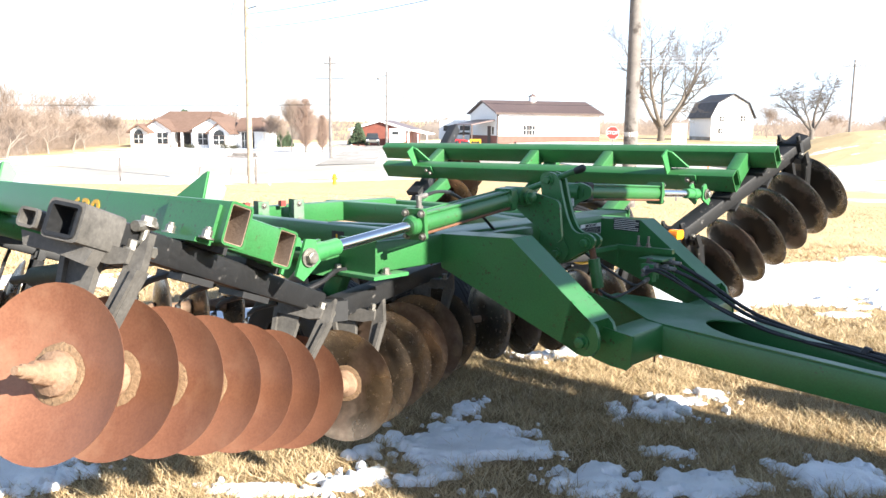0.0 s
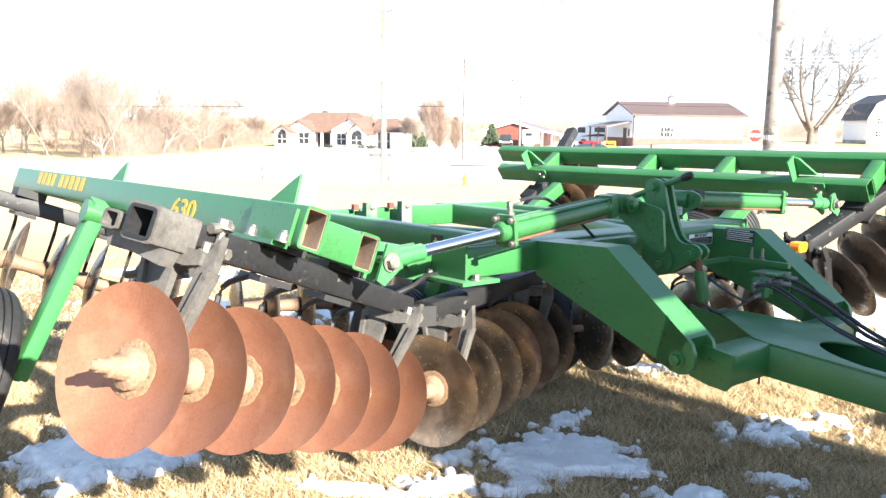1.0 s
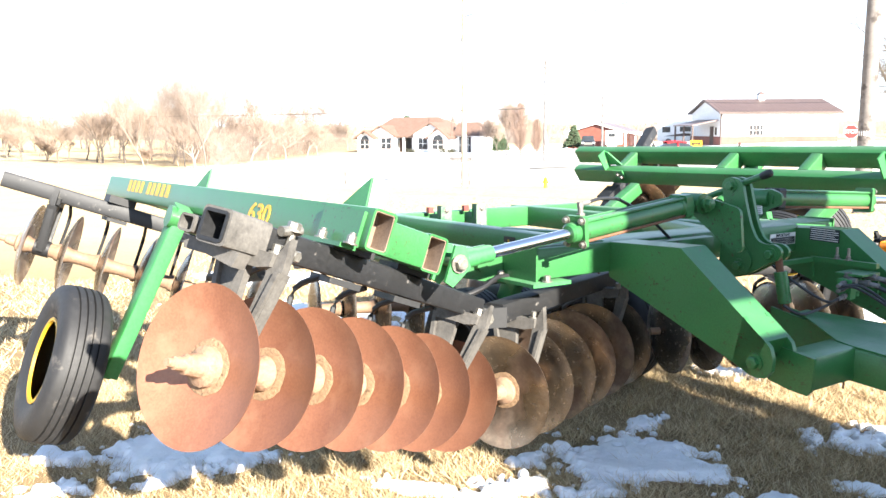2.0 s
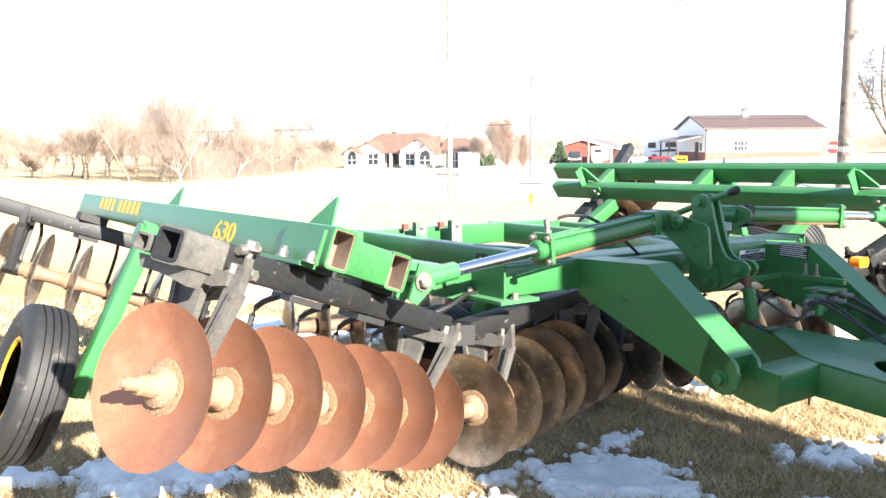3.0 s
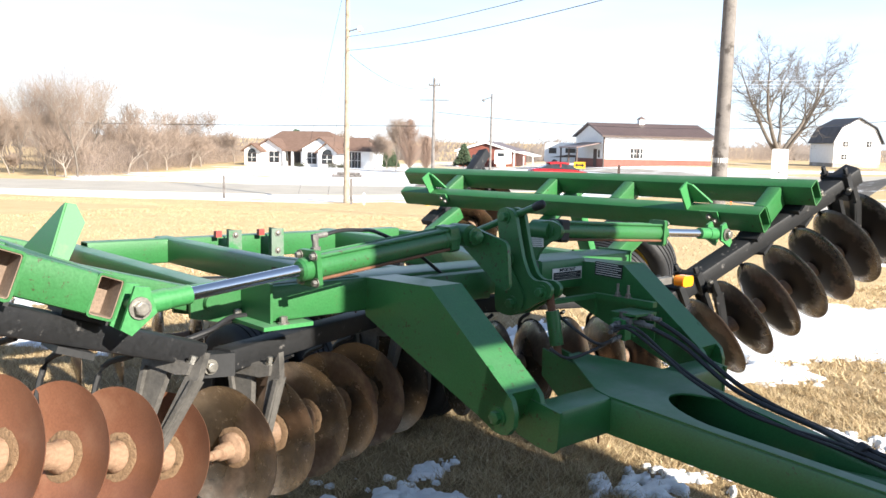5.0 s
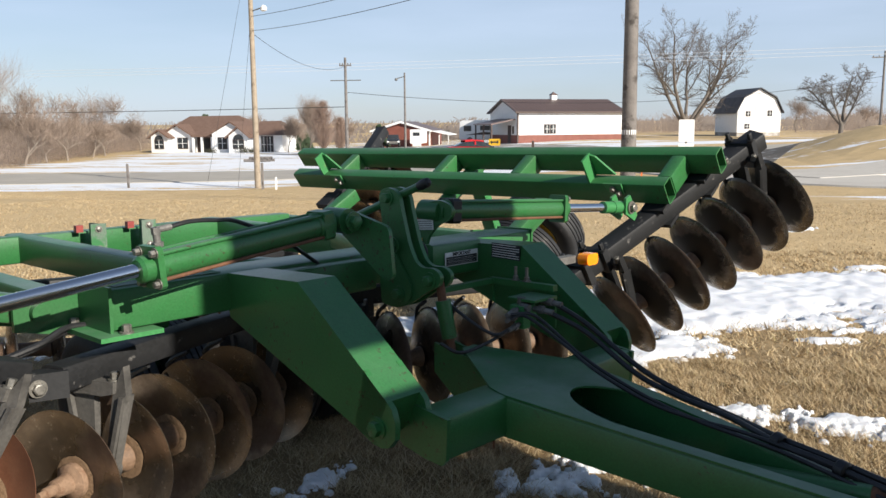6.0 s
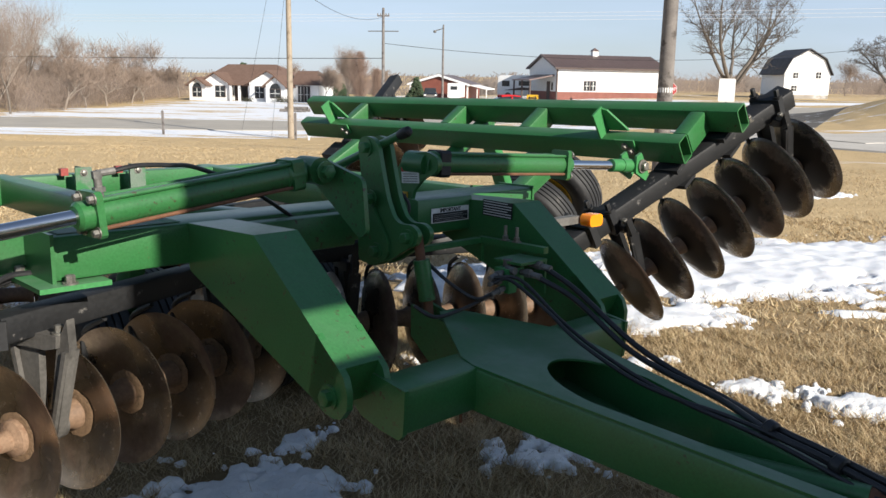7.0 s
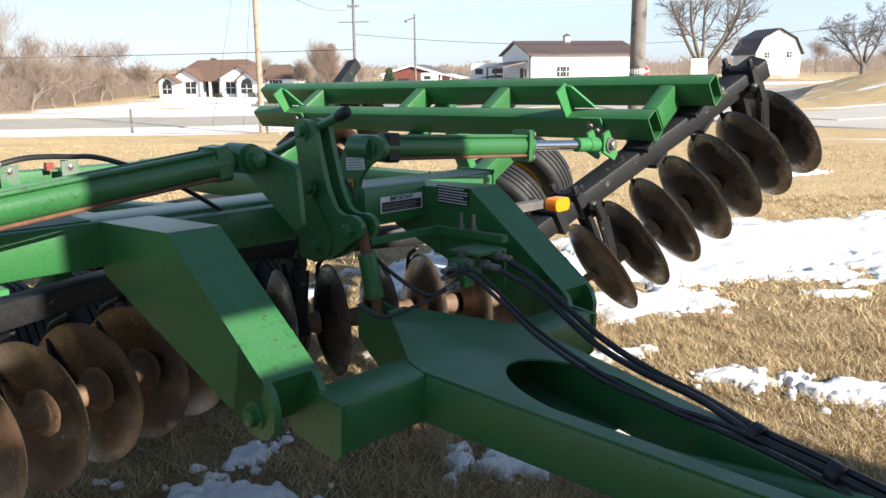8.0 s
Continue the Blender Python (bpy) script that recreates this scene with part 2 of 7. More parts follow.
# ---------------- mesh building ----------------
class Mesh:
    """Collects points and faces of one part."""
    def __init__(self):
        self.v, self.f = [], []

    def add(self, pts, faces):
        o = len(self.v)
        self.v += [Vector(p) for p in pts]
        self.f += [tuple(i + o for i in f) for f in faces]
        return self

    def box(self, lo, hi, m=None):
        x0, y0, z0 = lo
        x1, y1, z1 = hi
        pts = [Vector(p) for p in ((x0, y0, z0), (x1, y0, z0), (x1, y1, z0), (x0, y1, z0), (x0, y0, z1), (x1, y0, z1), (x1, y1, z1), (x0, y1, z1))]
        if m is not None:
            pts = [m @ p for p in pts]
        return self.add(pts, [(3, 2, 1, 0), (4, 5, 6, 7), (0, 1, 5, 4), (1, 2, 6, 5), (2, 3, 7, 6), (3, 0, 4, 7)])

    def rings(self, rings, close=True, cap=(True, True)):
        """Joins rings of equal length into a skin."""
        n = len(rings[0])
        fs = []
        for r in range(len(rings) - 1):
            for i in range(n if close else n - 1):
                j = (i + 1) % n
                fs.append((r * n + i, r * n + j, (r + 1) * n + j, (r + 1) * n + i))
        if cap[0]:
            fs.append(tuple(reversed(range(n))))
        if cap[1]:
            fs.append(tuple(range((len(rings) - 1) * n, len(rings) * n)))
        return self.add([p for r in rings for p in r], fs)

    def cyl(self, a, b, r, seg=16, r2=None, cap=(True, True)):
        a, b = Vector(a), Vector(b)
        q = (b - a).to_track_quat("Z", "Y")
        ring = lambda c, rad: [c + q @ Vector((rad * math.cos(2 * math.pi * i / seg), rad * math.sin(2 * math.pi * i / seg), 0)) for i in range(seg)]
        return self.rings([ring(a, r), ring(b, r if r2 is None else r2)], cap=cap)

    def lathe(self, a, axis, profile, seg=32):
        """Turns a profile of (along, radius) about the axis from a."""
        a = Vector(a)
        q = Vector(axis).to_track_quat("Z", "Y")
        rings = [[a + q @ Vector((r * math.cos(2 * math.pi * i / seg), r * math.sin(2 * math.pi * i / seg), h)) for i in range(seg)] for h, r in profile]
        return self.rings(rings, cap=(profile[0][1] > 1e-4, profile[-1][1] > 1e-4))

    def tube(self, a, b, w, h, wall=0.008, up=(0, 0, 1), rad=0.014, open_ends=True):
        """A rectangular tube with rounded edges from a to b; w across, h along up."""
        a, b = Vector(a), Vector(b)
        d = (b - a).normalized()
        s = d.cross(Vector(up)).normalized()
        u = s.cross(d).normalized()

        def ring(c, w, h, r):
            pts = []
            for sx, sy, a0 in ((1, 1, 0), (-1, 1, 90), (-1, -1, 180), (1, -1, 270)):
                for k in range(3):
                    t = radians(a0 + 45 * k)
                    pts.append(c + s * (sx * (w / 2 - r) + r * math.cos(t)) + u * (sy * (h / 2 - r) + r * math.sin(t)))
            return pts
        if open_ends:
            ri = max(rad - wall, 0.003)
            return self.rings([ring(a + d * 0.25, w - 2 * wall, h - 2 * wall, ri) if (b - a).length > 0.6 else ring(a + d * (b - a).length * 0.45, w - 2 * wall, h - 2 * wall, ri),
                               ring(a, w - 2 * wall, h - 2 * wall, ri), ring(a, w, h, rad), ring(b, w, h, rad), ring(b, w - 2 * wall, h - 2 * wall, ri),
                               ring(b - d * 0.25, w - 2 * wall, h - 2 * wall, ri) if (b - a).length > 0.6 else ring(a + d * (b - a).length * 0.55, w - 2 * wall, h - 2 * wall, ri)], cap=(True, True))
        return self.rings([ring(a, w, h, rad), ring(b, w, h, rad)])

    def plate(self, poly, normal, thick):
        """A flat plate: outline points, thickened along normal on both sides."""
        n = Vector(normal).normalized() * thick / 2
        pts = [Vector(p) for p in poly]
        return self.rings([[p - n for p in pts], [p + n for p in pts]])

    def hexbolt(self, c, axis, r, h):
        q = Vector(axis).to_track_quat("Z", "Y")
        c = Vector(c)
        ring = lambda rad, z: [c + q @ Vector((rad * math.cos(i * math.pi / 3), rad * math.sin(i * math.pi / 3), z)) for i in range(6)]
        self.lathe(c, axis, [(0, r * 1.5), (h * 0.2, r * 1.5)], 14)
        return self.rings([ring(r, h * 0.2), ring(r, h * 0.9), ring(r * 0.8, h)])

    def sweep(self, pts, r, seg=8):
        """A round hose along points."""
        pts = [Vector(p) for p in pts]
        rings = []
        side = Vector((0.3, 0.2, 1)).normalized()
        for i, p in enumerate(pts):
            d = (pts[min(i + 1, len(pts) - 1)] - pts[max(i - 1, 0)]).normalized()
            s = d.cross(side).normalized()
            u = s.cross(d)
            rings.append([p + (s * math.cos(2 * math.pi * k / seg) + u * math.sin(2 * math.pi * k / seg)) * r for k in range(seg)])
        return self.rings(rings)

    def moved(self, m):
        self.v = [m @ p for p in self.v]
        return self

    def data(self, name, smooth=35):
        me = bpy.data.meshes.new(name)
        me.from_pydata([tuple(p) for p in self.v], [], self.f)
        if smooth:
            me.shade_smooth()
            me.set_sharp_from_angle(angle=radians(smooth))
        return me


def bend(pts, n=8):
    """A smooth curve through points (Catmull-Rom)."""
    p = [Vector(q) for q in pts]
    p = [2 * p[0] - p[1]] + p + [2 * p[-1] - p[-2]]
    out = []
    for i in range(1, len(p) - 2):
        for k in range(n):
            t = k / n
            out.append(0.5 * (2 * p[i] + (p[i + 1] - p[i - 1]) * t + (2 * p[i - 1] - 5 * p[i] + 4 * p[i + 1] - p[i + 2]) * t * t + (3 * p[i] - p[i - 1] - 3 * p[i + 1] + p[i + 2]) * t ** 3))
    out.append(p[-2])
    return out


def part(name, mesh, material, parent, label="", smooth=35):
    me = mesh.data(name, smooth) if isinstance(mesh, Mesh) else mesh
    if material is not None and not me.materials:
        me.materials.append(material)
    ob = new(name, me)
    ob.parent = parent
    return tagged(ob, label) if label else ob


def thing(name, label, category, m=None, group="", kind=""):
    ob = new(name)
    ob.empty_display_size = 0.2
    if m is not None:
        ob.matrix_world = m
    return tagged(ob, label, category, group, kind)


def solo(name, mesh, material, label, category="", kind="", group="", smooth=35):
    ob = part(name, mesh, material, None, "", smooth)
    return tagged(ob, label, category, group, kind)


def text_mesh(s, size, m, extrude=0.0015, bold=0.0):
    """Letters as a Mesh, in the plane of m, centred."""
    cu = bpy.data.curves.new("letters", "FONT")
    cu.body, cu.size, cu.align_x, cu.align_y, cu.extrude, cu.offset = s, size, "CENTER", "CENTER", extrude, bold
    ob = new("letters", cu)
    bpy.context.view_layer.update()
    me = bpy.data.meshes.new_from_object(ob.evaluated_get(bpy.context.evaluated_depsgraph_get()))
    out = Mesh().add([m @ v.co for v in me.vertices], [tuple(p.vertices) for p in me.polygons])
    bpy.data.objects.remove(ob)
    bpy.data.curves.remove(cu)
    bpy.data.meshes.remove(me)
    return out
# ---------------- ground ----------------
def lerp_table(x, table):
    for (x0, z0), (x1, z1) in zip(table, table[1:]):
        if x <= x1:
            t = max(0.0, (x - x0) / (x1 - x0))
            t = t * t * (3 - 2 * t)
            return z0 + (z1 - z0) * t
    return table[-1][1]


LEFT_FALL = [(14, 0.0), (44, -1.5), (66, -1.5), (98, -1.35), (160, -2.0), (500, -1.0), (1500, 6.0), (4000, 12.0)]
RIGHT_FALL = [(14, 0.0), (30, -0.55), (70, -0.5), (100, -0.2), (140, 0.0), (500, 0.5), (1500, 6.0), (4000, 12.0)]


def ground_z(x, y):
    k = min(1.0, max(0.0, (x + 18 + 0.1 * (y - 40)) / 30))
    k = k * k * (3 - 2 * k)
    z = lerp_table(y, LEFT_FALL) * (1 - k) + lerp_table(y, RIGHT_FALL) * k
    # grassy bank beside the side road
    b = min(1.0, max(0.0, (x - 12.0) / 10))
    z += 2.2 * b * b * (3 - 2 * b) * math.exp(-((y - 56) / 8.5) ** 2) * math.exp(-max(0.0, (x - 40) / 40))
    return z + 0.012 * noise.noise(Vector((x * 0.9, y * 0.9, 0)))


def grid(xs, ys, dz=0.0):
    m = Mesh()
    n = len(ys)
    m.add([(x, y, ground_z(x, y) + dz) for x in xs for y in ys],
          [(i * n + j, (i + 1) * n + j, (i + 1) * n + j + 1, i * n + j + 1) for i in range(len(xs) - 1) for j in range(n - 1)])
    return m


xs = [-3000, -1200, -500, -250, -160, -110] + [-80 + 2.0 * i for i in range(80)] + [90, 120, 170, 260, 500, 1200, 3000]
ys = [-1500, -400, -120, -50, -25] + [-14 + 1.0 * i for i in range(30)] + [17 + 2.0 * i for i in range(62)] + [150, 170, 200, 250, 320, 420, 600, 900, 1300, 2000, 3000, 4000]


def ground_material():
    m, nt, p = mat_new("dormant_grass_and_snow")
    L = nt.links.new
    co = nt.nodes.new("ShaderNodeTexCoord").outputs["Object"]
    sep = nt.nodes.new("ShaderNodeSeparateXYZ")
    L(co, sep.inputs[0])
    a, b, c = nz(nt, 0.9, 8, vec=co), nz(nt, 14, 6, vec=co), nz(nt, 90, 4, vec=co)
    col = ramp(nt, b.outputs[0], [(0.25, (0.38, 0.262, 0.145)), (0.5, (0.58, 0.43, 0.245)), (0.8, (0.72, 0.56, 0.35))]).outputs[0]
    col = mix(nt, 0.5, col, ramp(nt, c.outputs[0], [(0.3, (0.36, 0.245, 0.135)), (0.7, (0.70, 0.535, 0.32))]).outputs[0])
    col = mix(nt, 0.35, col, ramp(nt, a.outputs[0], [(0.35, (0.38, 0.28, 0.135)), (0.65, (0.62, 0.46, 0.235))]).outputs[0])
    # the unmown near ground is darkened in colour: thatch plus shade between coarse blades
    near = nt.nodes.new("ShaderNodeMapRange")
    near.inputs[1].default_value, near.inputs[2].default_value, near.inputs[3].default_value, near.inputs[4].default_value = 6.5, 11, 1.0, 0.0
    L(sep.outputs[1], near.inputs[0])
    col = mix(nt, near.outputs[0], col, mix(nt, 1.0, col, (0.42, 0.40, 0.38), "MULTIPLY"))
    # thin old snow lying about, more of it far off
    s1 = nz(nt, 0.055, 5, 0.62, vec=co)
    mp = nt.nodes.new("ShaderNodeMapping")
    mp.inputs["Scale"].default_value = (0.35, 1.6, 1)
    L(co, mp.inputs[0])
    s2 = nz(nt, 0.16, 6, 0.65, vec=mp.outputs[0])
    far = nt.nodes.new("ShaderNodeMapRange")
    far.inputs[1].default_value, far.inputs[2].default_value, far.inputs[3].default_value, far.inputs[4].default_value = 30, 46, -0.3, 0.03
    L(sep.outputs[1], far.inputs[0])
    vf = nt.nodes.new("ShaderNodeMapRange")
    vf.inputs[1].default_value, vf.inputs[2].default_value, vf.inputs[3].default_value, vf.inputs[4].default_value = 100, 220, 0.0, -0.09
    L(sep.outputs[1], vf.inputs[0])
    rt = nt.nodes.new("ShaderNodeMapRange")
    rt.inputs[1].default_value, rt.inputs[2].default_value, rt.inputs[3].default_value, rt.inputs[4].default_value = -10, 12, 0.0, -0.13
    L(sep.outputs[0], rt.inputs[0])
    lf = nt.nodes.new("ShaderNodeMapRange")
    lf.inputs[1].default_value, lf.inputs[2].default_value, lf.inputs[3].default_value, lf.inputs[4].default_value = -50, -42, -0.25, 0.0
    L(sep.outputs[0], lf.inputs[0])
    def zone(cx, rx, cy, ry, amount, slope=0.0):
        """A soft oblong of deeper snow."""
        out = []
        yy = nt.nodes.new("ShaderNodeMath")
        yy.operation = "MULTIPLY_ADD"
        L(sep.outputs[0], yy.inputs[0])
        yy.inputs[1].default_value = -slope
        L(sep.outputs[1], yy.inputs[2])
        for src, c, r in ((sep.outputs[0], cx, rx), (yy.outputs[0], cy, ry)):
            d = nt.nodes.new("ShaderNodeMath")
            d.operation = "SUBTRACT"
            L(src, d.inputs[0])
            d.inputs[1].default_value = c
            e = nt.nodes.new("ShaderNodeMath")
            e.operation = "ABSOLUTE"
            L(d.outputs[0], e.inputs[0])
            g = nt.nodes.new("ShaderNodeMapRange")
            g.inputs[1].default_value, g.inputs[2].default_value, g.inputs[3].default_value, g.inputs[4].default_value = r * 0.75, r, 1, 0
            L(e.outputs[0], g.inputs[0])
            out.append(g.outputs[0])
        mm = nt.nodes.new("ShaderNodeMath")
        mm.operation = "MULTIPLY"
        L(out[0], mm.inputs[0])
        L(out[1], mm.inputs[1])
        m2 = nt.nodes.new("ShaderNodeMath")
        m2.operation = "MULTIPLY"
        L(mm.outputs[0], m2.inputs[0])
        m2.inputs[1].default_value = amount
        return m2.outputs[0]

    fine_snow = nt.nodes.new("ShaderNodeMapRange")
    fine_snow.inputs[3].default_value, fine_snow.inputs[4].default_value = -0.3, 0.3
    L(nz(nt, 0.8, 7, 0.7, vec=mp.outputs[0]).outputs[0], fine_snow.inputs[0])
    tot = s2.outputs[0]
    for q in (far.outputs[0], vf.outputs[0], rt.outputs[0], lf.outputs[0], zone(-30, 21, 78, 22, 0.07), zone(-28, 38, 48.5, 4.0, 0.12, 0.24), zone(-5, 20, 88, 16, 0.08), zone(34, 26, 82, 4.5, 0.34, 0.56), zone(30, 26, 27.6, 1.2, 0.5, -0.02), fine_snow.outputs[0]):
        ad = nt.nodes.new("ShaderNodeMath")
        L(tot, ad.inputs[0])
        L(q, ad.inputs[1])
        tot = ad.outputs[0]
    sn = ramp(nt, tot, [(0.5, (0, 0, 0)), (0.53, (1, 1, 1))]).outputs[0]
    col = mix(nt, sn, col, (0.78, 0.8, 0.84))
    L(col, p.inputs["Base Color"])
    p.inputs["Roughness"].default_value = 0.9
    p.inputs["Specular IOR Level"].default_value = 0.2
    bump(nt, p, c.outputs[0], 0.4, 0.02)
    return m


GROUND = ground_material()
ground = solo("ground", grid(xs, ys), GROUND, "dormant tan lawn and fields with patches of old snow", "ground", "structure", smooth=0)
# ---------------- the disc harrow ----------------
# machine axes: f forward along the tongue, y to the far wing, z up; pin line at f = 0
# it stands on slightly uneven ground, nose a little high
MACHINE = Matrix.Translation((1.18, 4.37, 0.011)) @ Matrix.Rotation(radians(-34.5), 4, "Z") @ Matrix.Rotation(radians(-0.9), 4, "Y") @ Matrix.Rotation(radians(-0.7), 4, "X")
harrow = thing("disc_harrow", "green tandem disc harrow, rusty blades, both wings half folded", "disc harrow", MACHINE)


def wing_m(side, deg, hinge_y, hinge_z):
    """Places a wing drawn flat on side -1 or 1, folded up by deg about its hinge."""
    c = Vector((0, side * hinge_y, hinge_z))
    return Matrix.Translation(c) @ Matrix.Rotation(radians(deg) * side, 4, "X") @ Matrix.Translation(-c)


NEAR, FAR = wing_m(-1, 20.0, 1.297, 1.08), wing_m(1, 34.5, 1.423, 0.978)
ID = Matrix.Identity(4)
PITCH = 0.229


def blade_mesh(r, name):
    """A concave blade with thickness, its hollow towards +z."""
    prof = []
    n = 9
    for i in range(n + 1):
        q = r * (0.16 + 0.84 * i / n)
        prof.append((0.055 * (q / r) ** 2, q))
    back = [(h - 0.007, q) for h, q in reversed(prof)]
    back[0] = (prof[-1][0] - 0.004, r - 0.001)
    m = Mesh()
    m.lathe((0, 0, -0.004), (0, 0, 1), [(0.0, 0.0001)] + prof + back + [(-0.007, 0.0001)], 48)
    return m.data(name, 50)


BLADE = blade_mesh(0.236, "disc_blade")
BLADE_B = blade_mesh(0.255, "disc_blade")
BLADE.materials.append(RUST)
BLADE_B.materials.append(POLISHED)
BLADE_C = blade_mesh(0.272, "disc_blade")
BLADE_C.materials.append(CAKED)


def spool_mesh():
    m = Mesh()
    m.lathe((0, 0, 0.012), (0, 0, 1), [(0, 0.055), (0.012, 0.055), (0.03, 0.044), (0.1, 0.040), (PITCH - 0.06, 0.044), (PITCH - 0.04, 0.053), (PITCH - 0.028, 0.053)], 18)
    return m.data("spool", 40)


def mud_mesh():
    """A lumpy collar of dried mud round a hub."""
    random.seed(5)
    m = Mesh()
    seg = 34
    rows = []
    for h, r in ((0.0006, 0.083), (0.0018, 0.077), (0.0028, 0.068), (0.002, 0.045)):
        rows.append([Vector((0, 0, h * random.uniform(0.6, 1.3))) + Vector((math.cos(2 * math.pi * i / seg), math.sin(2 * math.pi * i / seg), 0)) * r * random.uniform(0.97, 1.03) for i in range(seg)])
    m.rings(rows, cap=(False, False))
    return m.data("mud_crust", 50)


MUD = mud_mesh()
MUD.materials.append(MUD_CRUST)
SPOOL = spool_mesh()
SPOOL.materials.append(HUB)
SPOOL_D = SPOOL.copy()
SPOOL_D.materials.clear()
SPOOL_D.materials.append(surface("rusty_spool", (0.14, 0.085, 0.054), (0.25, 0.16, 0.10), wear=(0.38, 0.28, 0.18), scale=9, fine=70, rough=(0.55, 0.8), relief=0.3))


def gang(f_in, y_in, y_dir, f_slope, count, z, wm, blade, spool, concave, stub=True, pitch=PITCH):
    """One gang: an axle with blades and spools, hung under a bar. Its axis starts at the inner blade and runs outwards."""
    ax = Vector((f_slope, y_dir, 0)).normalized()
    p0 = Vector((f_in, y_in, z))
    axle = Mesh().cyl(p0 - ax * 0.07, p0 + ax * (pitch * (count - 1) + 0.03), 0.022, 8)
    if stub:
        e = p0 + ax * pitch * (count - 1)
        axle.lathe(e + ax * 0.004, ax, [(0, 0.062), (0.02, 0.06), (0.034, 0.036), (0.085, 0.030), (0.09, 0.021), (0.125, 0.019), (0.128, 0.014), (0.15, 0.012)], 14)
    axle.moved(wm)
    g = part("gang_axle", axle, HUB, harrow, "muddy square axle shaft with end bolt")
    q = (ax * concave).to_track_quat("Z", "Y").to_matrix().to_4x4()
    q2 = ax.to_track_quat("Z", "Y").to_matrix().to_4x4()
    for i in range(count):
        c = p0 + ax * pitch * i
        b = part("disc_blade", blade, None, g)
        b.matrix_local = wm @ Matrix.Translation(c) @ q @ Matrix.Rotation(i * 1.3, 4, "Z")
        mc = part("mud_crust", MUD, None, g)
        mc.matrix_local = wm @ Matrix.Translation(c + ax * (0.004 if concave > 0 else 0.0)) @ q2 @ Matrix.Rotation(i * 2.1, 4, "Z")
        if i < count - 1:
            s = part("spool", spool, None, g)
            s.matrix_local = wm @ Matrix.Translation(c) @ q2 @ Matrix.Diagonal((1, 1, pitch / PITCH, 1))
    return ax, p0


def standard(p, ax, wm, top, z, material):
    """A cast hanger: a wide head under the gang bar, a broad rear leg and a slim front leg down to the bearing."""
    side = Vector((ax.y, -ax.x, 0)) * (1 if ax.y > 0 else -1)
    c = Vector((p.x, p.y, 0))
    at = lambda a, h: c + side * a + Vector((0, 0, h))
    head = [(-0.105, top + 0.02), (0.105, top + 0.02), (0.10, top - 0.02), (0.05, top - 0.032), (-0.03, top - 0.03), (-0.10, top - 0.035)]
    m = Mesh().plate([at(a, h) for a, h in head], ax, 0.062)
    m.plate([at(a, h) for a, h in ((-0.115, top - 0.01), (0.0, top - 0.01), (-0.012, z + 0.03), (-0.07, z + 0.03))], ax, 0.026)
    m.plate([at(a, h) for a, h in ((-0.118, top - 0.01), (-0.10, top - 0.01), (-0.057, z + 0.03), (-0.075, z + 0.03))], ax, 0.06)
    m.plate([at(a, h) for a, h in ((0.088, top - 0.01), (0.138, top + 0.075), (0.142, top - 0.02), (0.06, z - 0.02), (0.025, z - 0.01))], ax, 0.03)
    m.plate([at(a, h) for a, h in ((0.122, top - 0.03), (0.140, top - 0.03), (0.058, z + 0.0), (0.042, z + 0.0))], ax, 0.055)
    m.cyl(c - ax * 0.045 + Vector((0, 0, z)), c + ax * 0.045 + Vector((0, 0, z)), 0.05, 16)
    m.moved(wm)
    g = part("gang_standard", m, material, harrow, "cast forked hanger with worn paint")
    for a in (-0.085, 0.085):
        part("bolt", Mesh().hexbolt(at(a, top + 0.02), (0, 0, 1), 0.016, 0.03).moved(wm), BOLT, g)


def gang_bar(a, b, z, wm, w=0.10, material=None):
    m = Mesh().tube(Vector((*a, z)), Vector((*b, z)), w, w * 0.92, 0.01)
    return part("gang_bar", m.moved(wm), material or BLACK, harrow, "scuffed black square gang bar")


def scraper(p, ax, wm, top):
    side = Vector((ax.y, -ax.x, 0))
    if side.x > 0:
        side = -side
    c = Vector((p.x, p.y, 0)) + ax * 0.04
    pts = [c + side * 0.05 + Vector((0, 0, top - 0.05)), c + side * 0.16 + Vector((0, 0, top - 0.12)), c + side * 0.15 + Vector((0, 0, top - 0.26)), c + side * 0.1 + Vector((0, 0, top - 0.36))]
    part("scraper", Mesh().sweep(bend(pts, 4), 0.011, 6).moved(wm), BLACK, harrow)


HZ = 0.535          # axle height
BAR_Z = 0.875       # gang bar centre
SL, SLC, SR = 0.43, 0.37, 0.33          # gang angle, f per y: front wings, front centre, rear


def front_at(side, y):
    """f of a front wing gang's axle at a distance y from the centre line."""
    return (-0.325 + SL * (abs(y) - 2.685)) if side < 0 else (-0.175 + SL * (abs(y) - 2.71))


def centre_at(y):
    return -0.885 + SLC * (abs(y) - 1.28)


